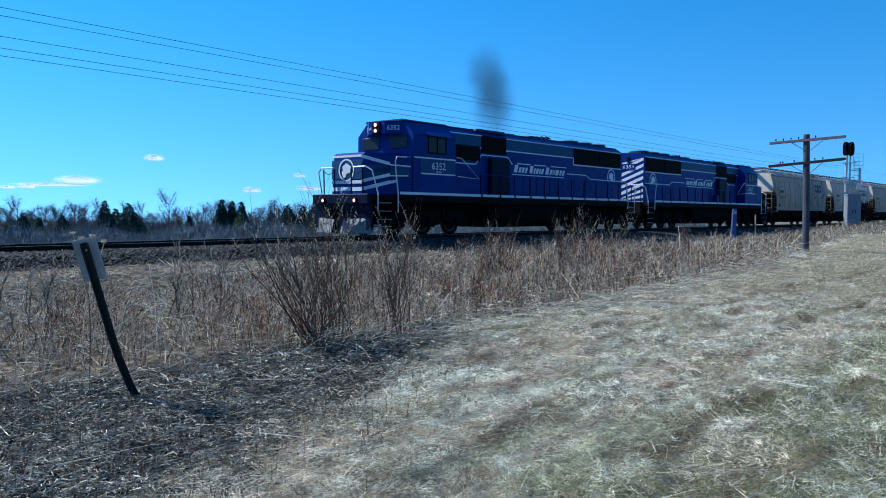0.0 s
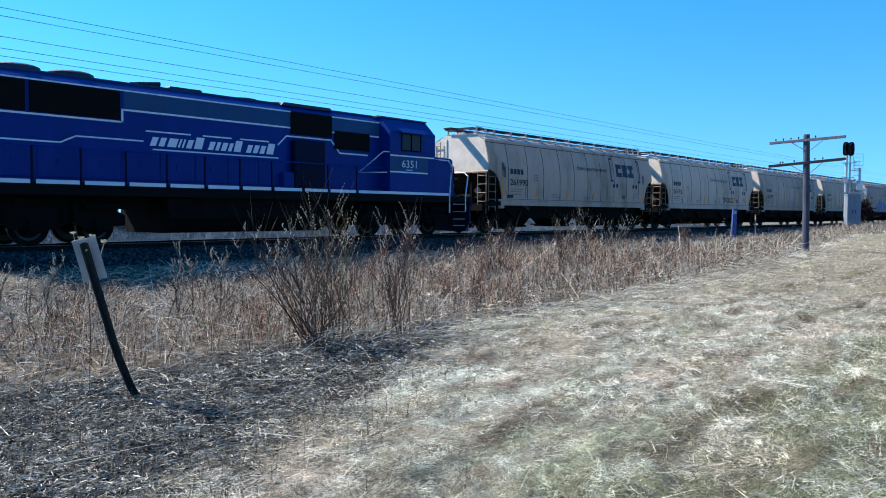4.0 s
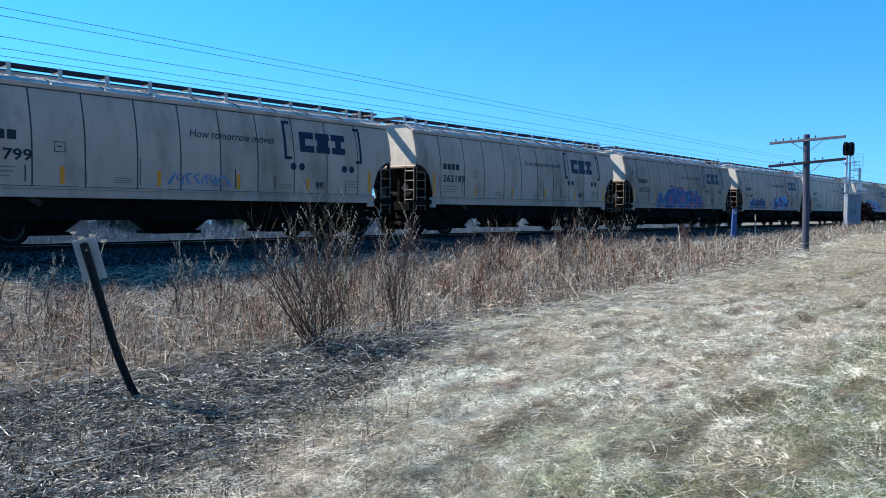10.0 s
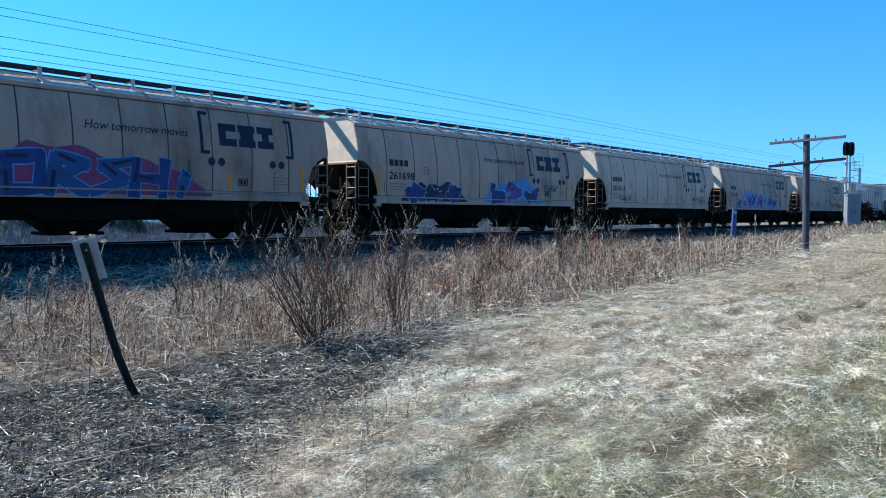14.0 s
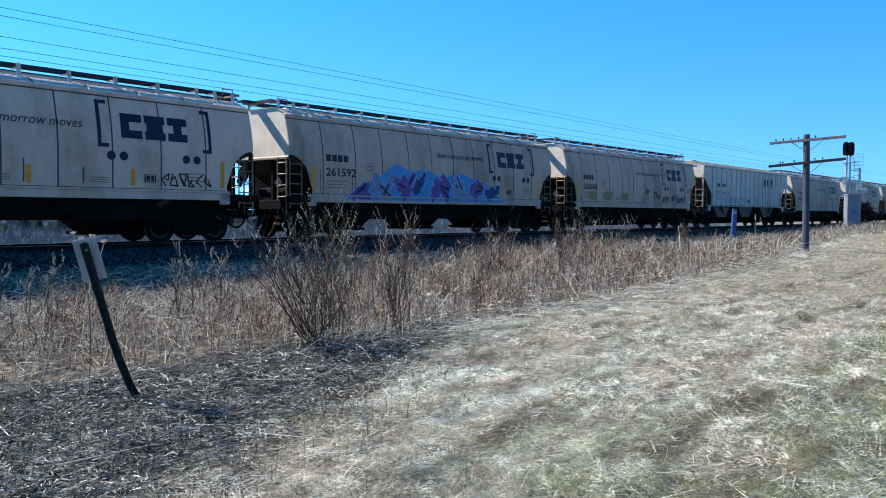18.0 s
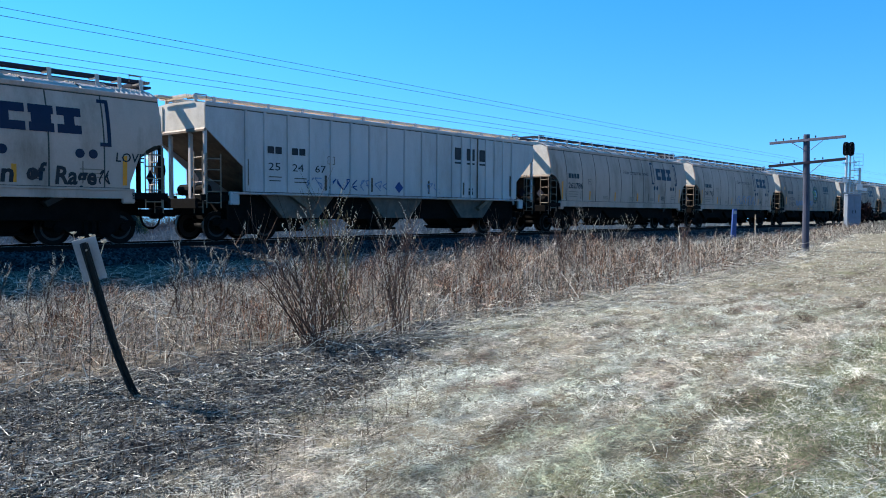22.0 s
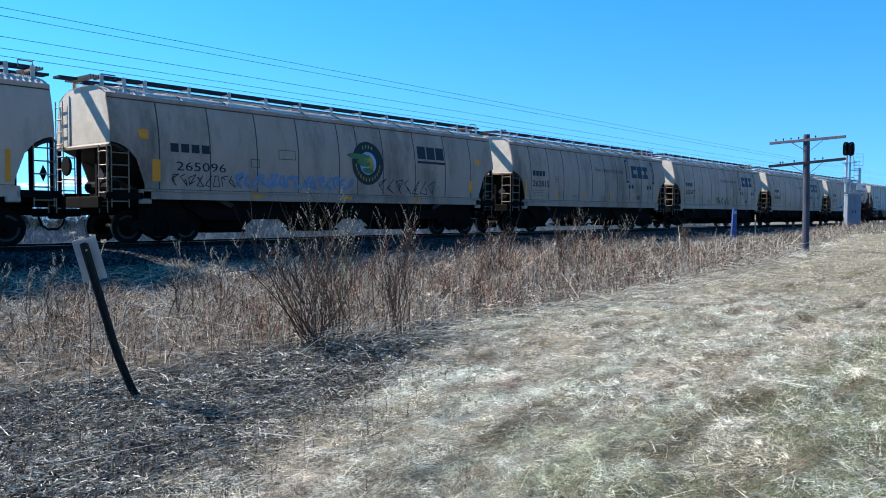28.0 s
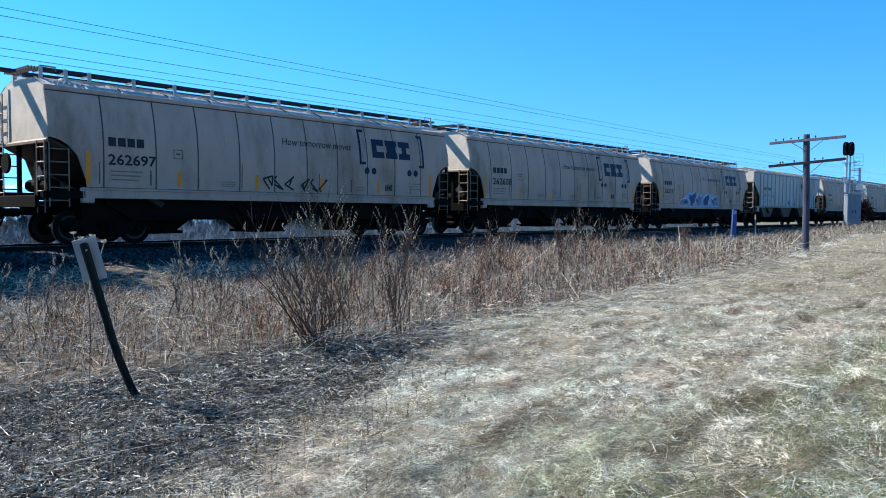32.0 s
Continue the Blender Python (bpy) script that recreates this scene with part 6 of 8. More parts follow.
def relay_cabinet():
    x, y = 68.6, 15.72
    cab = tagged(new("relay_cabinet"), "tall grey metal signal relay cabinet", "cabinet")
    cab.location = (x, y, ground_at(x, y))
    cab.rotation_euler = (0, 0, radians(-62))
    bm = bmesh.new()
    box(bm, -0.50, 0.50, -0.40, 0.40, 0.12, 2.62, 0.02)
    part("body", bm, M_CABINET, cab)
    bm = bmesh.new()
    box(bm, -0.55, 0.55, -0.46, 0.46, 2.62, 2.74, 0.03)
    part("roof", bm, M_CABINET, cab)
    for s in (-1, 1):
        bm = bmesh.new()
        box(bm, min(0.02 * s, 0.46 * s), max(0.02 * s, 0.46 * s), -0.425, -0.402, 0.2, 2.52, 0.008)
        d = part("door", bm, M_CABINET, cab)
        bm = bmesh.new()
        box(bm, 0.1 * s - 0.02, 0.1 * s + 0.02, -0.46, -0.427, 1.2, 1.45)
        part("handle", bm, M_SIGBLACK, d)
    bm = bmesh.new()
    box(bm, -0.64, 0.64, -0.55, 0.55, -0.2, 0.12)
    part("plinth", bm, M_SILVER, cab)


def sign_post():
    x, y = 3.18, 6.04
    z = ground_at(x, y)
    post = tagged(new("sign_post"), "leaning dark steel post with a small weathered sign", "sign post")
    post.location = (x, y, z - 0.05)
    lean = Vector((-0.385, -0.02, 1.325))
    d = lean.normalized()
    turn = Vector((0, 0, 1)).rotation_difference(d).to_matrix().to_4x4()
    bm = bmesh.new()
    prof = [(-0.032, -0.02), (-0.022, -0.02), (-0.014, 0.014), (0.014, 0.014), (0.022, -0.02), (0.032, -0.02), (0.018, 0.022), (-0.018, 0.022)]
    rings = [[bm.verts.new((a + kick, b, h)) for a, b in prof] for h, kick in ((-0.2, 0.08), (0.0, 0.05), (0.2, 0.024), (0.42, 0.005), (0.6, 0.0), (lean.length, 0.0))]
    for u, w in zip(rings, rings[1:]):
        for k in range(8):
            bm.faces.new((u[k], u[(k + 1) % 8], w[(k + 1) % 8], w[k]))
    bm.faces.new(rings[-1])
    bmesh.ops.recalc_face_normals(bm, faces=bm.faces)
    bmesh.ops.transform(bm, matrix=turn @ pose(0, 0, 0, 0, 0, -35), verts=bm.verts)
    part("channel_post", bm, M_POST, post)
    bm = bmesh.new()
    box(bm, -0.088, 0.088, 0.022, 0.026, lean.length - 0.31, lean.length + 0.03, 0.0)
    bmesh.ops.transform(bm, matrix=turn @ pose(0, 0, 0, 0, 0, -35), verts=bm.verts)
    plate = part("sign_plate", bm, M_SIGN, post, "bare grey back of a small sign")
    bm = bmesh.new()
    tube(bm, [(0, -0.004, lean.length - 0.06), (0, 0.032, lean.length - 0.06)], 0.008, 6)
    bmesh.ops.transform(bm, matrix=turn @ pose(0, 0, 0, 0, 0, -35), verts=bm.verts)
    part("bolt", bm, M_SILVER, plate)


def umbel_weed(x, y, top, heads, seed):
    """A dry stalk that forks into flat-topped pale seed heads."""
    rnd = random.Random(seed)
    z = ground_at(x, y)
    weed = tagged(new("dry_umbel_weed"), "dry weed stalk with flat pale seed heads", "weed", "dry umbel weeds")
    weed.location = (x, y, z)
    h = top - z
    bm = bmesh.new()
    tube(bm, [(0, 0, -0.05), (0.02, 0.01, h * 0.4), (0.0, 0.0, h * 0.72)], 0.004, 5, 0.003)
    part("stalk", bm, M_TWIGDARK, weed)
    for k in range(heads):
        a = rnd.uniform(0, 6.28)
        r = rnd.uniform(0.03, 0.15)
        e = Vector((r * math.cos(a), r * math.sin(a), h * rnd.uniform(0.86, 1.0)))
        bm = bmesh.new()
        s = Vector((0, 0, h * rnd.uniform(0.5, 0.72)))
        tube(bm, [s, s.lerp(e, 0.6) + Vector((0, 0, -0.02)), e], 0.0025, 4, 0.002, cap=False)
        for _ in range(16):
            b, q = rnd.uniform(0, 6.28), rnd.uniform(0.005, 0.034)
            p = e + Vector((q * math.cos(b), q * math.sin(b), 0.02 + rnd.uniform(-0.004, 0.006)))
            tube(bm, [e, p], 0.0012, 3, 0.005)
        part("seed_head", bm, M_UMBEL, weed, "flat pale seed head")


def marker_posts():
    x, y = 42.95, 15.75
    mk = tagged(new("marker_post"), "faded blue upright cable marker post", "marker post")
    mk.location = (x, y, ground_at(x, y))
    bm = bmesh.new()
    prism(bm, [(-0.16, -0.1), (-0.12, 1.78), (0.12, 1.80), (0.16, -0.1)], -0.05, 0.05)
    bmesh.ops.transform(bm, matrix=pose(0, 0, 0, 0, 2, -30), verts=bm.verts)
    part("shaft", bm, M_BLUEPOST, mk)
    bm = bmesh.new()
    box(bm, -0.09, 0.09, -0.056, -0.05, 1.50, 1.68)
    bmesh.ops.transform(bm, matrix=pose(0, 0, 0, 0, 2, -30), verts=bm.verts)
    part("label_plate", bm, M_SIGN, mk)
    x, y = 49.0, 16.6
    st = tagged(new("stake"), "thin pale wooden stake", "stake")
    st.location = (x, y, ground_at(x, y))
    bm = bmesh.new()
    tube(bm, [(0, 0, -0.2), (-0.1, 0, 1.35)], 0.05, 5, 0.035)
    part("shaft", bm, M_STAKE, st)


def line_wires():
    for k, (y, h) in enumerate(((30.0, 8.03), (30.15, 7.78), (30.0, 7.02), (30.1, 6.63), (30.0, 6.34))):
        bm = bmesh.new()
        tube(bm, [(-80, y, h + 0.1), (11, y, h), (35, y, h - 0.06), (75, y, h - 0.2), (160, y, h - 0.15), (420, y, h + 0.4)], 0.0095, 4, cap=False)
        tagged(part("line_wire", bm, M_WIRE), "thin dark overhead line wire", "wire", "line wires")


def line_poles():
    for x in (-79.0, 400.0):
        lp = tagged(new("line_pole"), "wooden line pole carrying the overhead wires", "utility pole")
        lp.location = (x, 30.25, ground_at(x, 30.25))
        up = 8.0 - lp.location.z
        bm = bmesh.new()
        tube(bm, [(0, 0, -0.5), (0, 0, up + 0.4)], 0.16, 10, 0.12)
        part("shaft", bm, M_POLE, lp)
        for h in (up, up - 1.0, up - 1.65):
            bm = bmesh.new()
            box(bm, -0.06, 0.06, -0.6, 0.6, h - 0.14, h + 0.02)
            part("crossarm", bm, M_ARM, lp)


M_TWIGDARK = material("dark_dry_stalk", (0.07, 0.055, 0.045), 0.9, vary=0.2)
M_UMBEL = material("pale_seed_heads", (0.50, 0.42, 0.30), 0.85, vary=0.25)
M_STAKE = material("pale_stake_wood", (0.35, 0.29, 0.22), 0.85, vary=0.25)
utility_pole()
signal_mast()
relay_cabinet()
sign_post()
for _x, _y, _t, _n, _s in ((2.95, 6.30, 0.74, 8, 1),):
    umbel_weed(_x, _y, _t, _n, _s)
marker_posts()
line_wires()
line_poles()

# ---- dry grass, weeds and shrubs ----
def ribbons(base, way, length, width, bend, rng, rows=3):
    """Flat tapered stems: arrays of roots, directions, lengths and widths, each bowed over by bend."""
    n = len(base)
    side = np.cross(way, rng.normal(size=(n, 3)))
    side /= np.linalg.norm(side, axis=1)[:, None] + 1e-9
    bow = np.cross(way, side)
    bow[:, 2] = -np.abs(bow[:, 2])
    v = np.empty((n, rows, 2, 3))
    for i in range(rows):
        t = i / (rows - 1)
        c = base + way * (length * t)[:, None] + bow * (length * bend * t * t)[:, None]
        w = side * (width * (1 - 0.75 * t) / 2)[:, None]
        v[:, i, 0], v[:, i, 1] = c - w, c + w
    k = 2 * rows
    quad = np.array([(2 * i, 2 * i + 1, 2 * i + 3, 2 * i + 2) for i in range(rows - 1)])
    f = (quad[None] + k * np.arange(n)[:, None, None]).reshape(-1, 4)
    return v.reshape(-1, 3), f


def joined(lists):
    vs, fs, n = [], [], 0
    for v, f in lists:
        vs.append(v)
        fs.append(f + n)
        n += len(v)
    return np.concatenate(vs), np.concatenate(fs)


def wedge(n, near, far, rng, power=1.0, lo=13.0, hi=84.0):
    """Places on the plan spread over a wedge of the verge, denser near its tip."""
    r = near + (far - near) * rng.random(n) ** power
    a = np.radians(rng.uniform(lo, hi, n))
    return r * np.sin(a), r * np.cos(a)


def weed_edge(x):
    """Where the mown grass gives way to weeds."""
    return np.interp(x, [-5, 2.4, 4.0, 5.7, 7.1, 11.5, 23.8, 30, 34, 42, 60, 120], [7.2, 6.75, 6.55, 6.6, 6.3, 6.5, 7.5, 8.6, 9.2, 10.6, 13.2, 16.0])


def burnt_line(x):
    return 2.55 + 0.47 * x


def patchy(x, y, f, s):
    return (np.sin(f * x + s) * np.sin(1.3 * f * y + 2 * s) + np.sin(2.3 * f * x - f * y + s) * 0.6) / 1.6


M_STRAW = verge_material("straw_blades", (0.715, 0.73, 0.625), (0.71, 0.645, 0.53), (0.34, 0.25, 0.20), (0.40, 0.43, 0.31), 0.72, 1.28)
M_STRAWDARK = blade_material("old_brown_blades", (0.04, 0.030, 0.022), (0.24, 0.185, 0.13), 0.8, 0.15)
M_GREEN = blade_material("green_blades", (0.055, 0.075, 0.04), (0.19, 0.215, 0.12), 0.6, 0.35)
M_CHAR = blade_material("charred_stalks", (0.008, 0.008, 0.008), (0.50, 0.47, 0.40), 0.85, 0.0, 2.6)
M_ASH = blade_material("bleached_stalks", (0.08, 0.08, 0.07), (0.86, 0.82, 0.69), 0.8, 0.1, 1.7)
M_WEED = blade_material("brown_weed_stems", (0.012, 0.007, 0.005), (0.62, 0.46, 0.34), 0.85, 0.12, 1.8)
M_WEEDGREY = blade_material("grey_weed_stems", (0.014, 0.011, 0.009), (0.82, 0.74, 0.60), 0.85, 0.12, 2.1)
M_WEEDRED = blade_material("russet_weed_stems", (0.016, 0.007, 0.005), (0.48, 0.27, 0.17), 0.85, 0.12, 2.1)


def build_grass():
    rng = np.random.default_rng(11)
    zones = ((230000, 2.3, 7.5, 0.75, 1.0), (190000, 6.5, 16, 0.85, 1.6), (90000, 14, 38, 0.9, 3.2), (28000, 34, 110, 1.0, 7.5))
    clump_of = lambda x, y: 0.5 + 0.5 * (0.6 * patchy(x, y, 2.7, 0.9) + 0.6 * patchy(x, y, 7.3, 2.9))
    sets = {"straw": [], "dark": [], "green": [], "char": [], "ash": []}
    for n, near, far, power, grow in zones:
        x, y = wedge(int(n * 1.6), near, far, rng, power)
        keep = (y < weed_edge(x) + rng.normal(0.1, 0.25, len(x))) & (rng.random(len(x)) < 0.22 + 1.0 * clump_of(x, y))
        x, y = x[keep], y[keep]
        burnt = (y > burnt_line(x) + 0.35 * patchy(x, y, 2.1, 0.4) + rng.normal(0, 0.22, len(x))) & (x < 9.2 + 0.5 * patchy(x, y, 1.5, 1)) & (y > 3)
        # swaths left by the mower run along the verge; shorter greener turf near the foot of the picture
        swath = 0.5 + 0.5 * np.sin(3.4 * (y - 0.13 * x) + 1.2 * patchy(x, y, 0.7, 2))
        clump = clump_of(x, y)
        turf = y < 2.05 + 0.5 * patchy(x, y, 1.7, 0.3) + rng.normal(0, 0.3, len(x))
        m = len(x)
        lying = rng.random(m) < np.where(burnt, 0.70, np.where(turf, 0.35, 0.55))
        az = rng.normal(0.25, 1.0, m) + np.pi * (rng.random(m) < 0.5)
        el = np.where(lying, rng.normal(0.12, 0.16, m), rng.uniform(0.45, 1.35, m))
        way = np.stack([np.cos(az) * np.cos(el), np.sin(az) * np.cos(el), np.sin(el)], -1)
        long_one = rng.random(m) < 0.006 + 0.03 * (clump > 0.8)
        length = np.where(lying, rng.uniform(0.02, 0.07, m), rng.uniform(0.018, 0.05, m)) * grow ** 0.5
        length = np.where(long_one, length * 2.3, length)
        length = np.where(burnt & ~lying, rng.uniform(0.04, 0.12, m), length)
        width = rng.uniform(0.0014, 0.0032, m) * grow
        z = ground_z(x, y) + np.where(lying, rng.uniform(0.0, 0.05, m) * (0.3 + clump), 0.0)
        base = np.stack([x, y, z], -1)
        draw = rng.random(m)
        lush = patchy(x, y, 1.1, 3.3) + 0.25 * patchy(x, y, 4.0, 1.0)
        width = np.where(burnt & lying, width * 2.9, width)
        is_green = (~burnt) & (lush > 0.42) & (draw < 0.55) & ~lying
        is_green |= (~burnt) & turf & (draw < 0.58)
        is_green |= (~burnt) & (draw > 0.965)
        rut = np.zeros(m)
        for at in (4.95, 3.15, 2.1):
            rut = np.maximum(rut, np.exp(-((y - at + 0.25 * patchy(x, y, 0.8, at)) / 0.11) ** 2) * (patchy(x, y, 1.9, 2 * at) > -0.1))
        is_dark = (~burnt) & ~is_green & (draw > 0.62 + 0.15 * swath + 0.18 * clump - 0.75 * rut - (0.28 if grow > 3 else 0.0))
        is_straw = (~burnt) & ~is_green & ~is_dark
        is_ash = burnt & (draw < 0.26 + 0.22 * patchy(x, y, 4.3, 1.0)) & lying
        is_char = burnt & ~is_ash & (draw < 0.62)
        for key, sel in (("straw", is_straw), ("dark", is_dark), ("green", is_green), ("char", is_char), ("ash", is_ash)):
            if sel.any():
                sets[key].append(ribbons(base[sel], way[sel], length[sel], width[sel], rng.uniform(0.0, 0.25, sel.sum()), rng, 2))
    # mounded tufts of pale straw left on the turf, with open hollows beside them
    k = 520
    cx, cy = wedge(k, 2.6, 15, rng, 1.0)
    ok = (cy < weed_edge(cx) - 0.2) & ~((cy > burnt_line(cx) - 0.1) & (cx < 9))
    cx, cy = cx[ok], cy[ok]
    per = 85
    sz = rng.uniform(0.05, 0.17, len(cx)) * (1 + 0.05 * np.hypot(cx, cy))
    bx = (cx[:, None] + rng.normal(0, 1, (len(cx), per)) * sz[:, None] * 1.5).ravel()
    by = (cy[:, None] + rng.normal(0, 1, (len(cx), per)) * sz[:, None] * 0.6).ravel()
    m = len(bx)
    grow = np.repeat(0.9 + 0.10 * np.hypot(cx, cy), per)
    az, el = rng.uniform(0, 6.283, m), np.abs(rng.normal(0.3, 0.3, m))
    way = np.stack([np.cos(az) * np.cos(el), np.sin(az) * np.cos(el), np.sin(el)], -1)
    base = np.stack([bx, by, ground_z(bx, by) + rng.uniform(0.0, 0.06, m)], -1)
    sets["straw"].append(ribbons(base, way, rng.uniform(0.04, 0.11, m), rng.uniform(0.0014, 0.003, m) * grow, rng.uniform(0, 0.4, m), rng, 2))
    # combed mats of long straw, each lying one way, heaped a little over the turf
    k = 420
    cx, cy = wedge(k, 2.6, 13, rng, 0.9)
    ok = (cy < weed_edge(cx) - 0.3) & ~((cy > burnt_line(cx) + 0.1) & (cx < 9)) & (cy > 1.2)
    cx, cy = cx[ok], cy[ok]
    per = 75
    sz = rng.uniform(0.05, 0.15, len(cx)) * (1 + 0.05 * np.hypot(cx, cy))
    way_of = rng.normal(0.15, 0.55, len(cx))
    along, across = rng.normal(0, 1, (len(cx), per)) * sz[:, None], rng.normal(0, 1, (len(cx), per)) * sz[:, None] * 0.45
    ca, sa = np.cos(way_of)[:, None], np.sin(way_of)[:, None]
    bx, by = (cx[:, None] + along * ca - across * sa).ravel(), (cy[:, None] + along * sa + across * ca).ravel()
    m = len(bx)
    heap = (0.075 * np.exp(-(across / (sz[:, None] * 0.45)) ** 2)).ravel()
    az = np.repeat(way_of, per) + rng.normal(0, 0.28, m) + np.pi * (rng.random(m) < 0.3)
    el = rng.normal(0.06, 0.14, m)
    way = np.stack([np.cos(az) * np.cos(el), np.sin(az) * np.cos(el), np.sin(el)], -1)
    base = np.stack([bx, by, ground_z(bx, by) + heap * rng.uniform(0.3, 1, m)], -1)
    grow = np.repeat(0.9 + 0.10 * np.hypot(cx, cy), per)
    sets["straw"].append(ribbons(base, way, rng.uniform(0.06, 0.18, m), rng.uniform(0.0011, 0.0024, m) * grow, rng.uniform(0, 0.25, m), rng, 2))
    # brown tussocks and torn dead clumps on the turf
    k = 130
    cx, cy = wedge(k, 3.0, 14, rng, 0.9, 40, 82)
    ok = (cy < weed_edge(cx) - 0.3) & ~((cy > burnt_line(cx) - 0.2) & (cx < 9))
    cx, cy = cx[ok], cy[ok]
    per = 90
    sz = rng.uniform(0.05, 0.16, len(cx))
    bx = (cx[:, None] + rng.normal(0, 1, (len(cx), per)) * sz[:, None] * 1.6).ravel()
    by = (cy[:, None] + rng.normal(0, 1, (len(cx), per)) * sz[:, None] * 0.6).ravel()
    m = len(bx)
    grow = np.repeat(0.8 + 0.10 * np.hypot(cx, cy), per)
    az, el = rng.uniform(0, 6.283, m), np.abs(rng.normal(0.6, 0.4, m))
    way = np.stack([np.cos(az) * np.cos(el), np.sin(az) * np.cos(el), np.sin(el)], -1)
    base = np.stack([bx, by, ground_z(bx, by) + rng.uniform(0.0, 0.03, m)], -1)
    sets["dark"].append(ribbons(base, way, rng.uniform(0.04, 0.11, m), rng.uniform(0.0018, 0.0036, m) * grow, rng.uniform(0, 0.4, m), rng, 2))
    # a few long bleached stalks dropped on the mown grass
    k = 260
    bx, by = wedge(k, 2.8, 14, rng, 1.0)
    ok = by < weed_edge(bx) - 0.2
    bx, by = bx[ok], by[ok]
    m = len(bx)
    az, el = rng.normal(-0.2, 0.8, m), np.abs(rng.normal(0.05, 0.08, m))
    way = np.stack([np.cos(az) * np.cos(el), np.sin(az) * np.cos(el), np.sin(el)], -1)
    sets["ash"].append(ribbons(np.stack([bx, by, ground_z(bx, by) + 0.05], -1), way, rng.uniform(0.2, 0.55, m), 0.003 + 0.0004 * np.hypot(bx, by), rng.uniform(0, 0.15, m), rng, 2))
    # dark dead stalks left standing, over the burnt patch and a little way into the mown grass
    k = 2600
    bx, by = wedge(k, 3.0, 9.5, rng, 1.0, 20, 62)
    ok = (by > burnt_line(bx) - 0.55 + rng.normal(0, 0.3, k)) & (by < weed_edge(bx)) & (bx < 9.5)
    bx, by = bx[ok], by[ok]
    m = len(bx)
    az, el = rng.uniform(0, 6.283, m), rng.normal(1.45, 0.15, m)
    way = np.stack([np.cos(az) * np.cos(el), np.sin(az) * np.cos(el), np.sin(el)], -1)
    sets["dark"].append(ribbons(np.stack([bx, by, ground_z(bx, by)], -1), way, rng.uniform(0.05, 0.17, m), rng.uniform(0.004, 0.008, m), rng.uniform(0, 0.1, m), rng, 2))
    for key, name, mat, label in (("straw", "straw", M_STRAW, "flattened pale straw of the mown verge"), ("dark", "old_grass", M_STRAWDARK, "brown dead grass in the mown verge"),
                                  ("green", "green_grass", M_GREEN, "sparse new green grass tufts"), ("char", "burnt_stubble", M_CHAR, "charred black stubble of the burnt patch"),
                                  ("ash", "bleached_stalks", M_ASH, "bleached broken stalks on the burnt patch")):
        three = [s for s in sets[key]]
        v, f = joined(three)
        tagged(arrays(name, v, f, mat), label, "grass", kind="stuff")


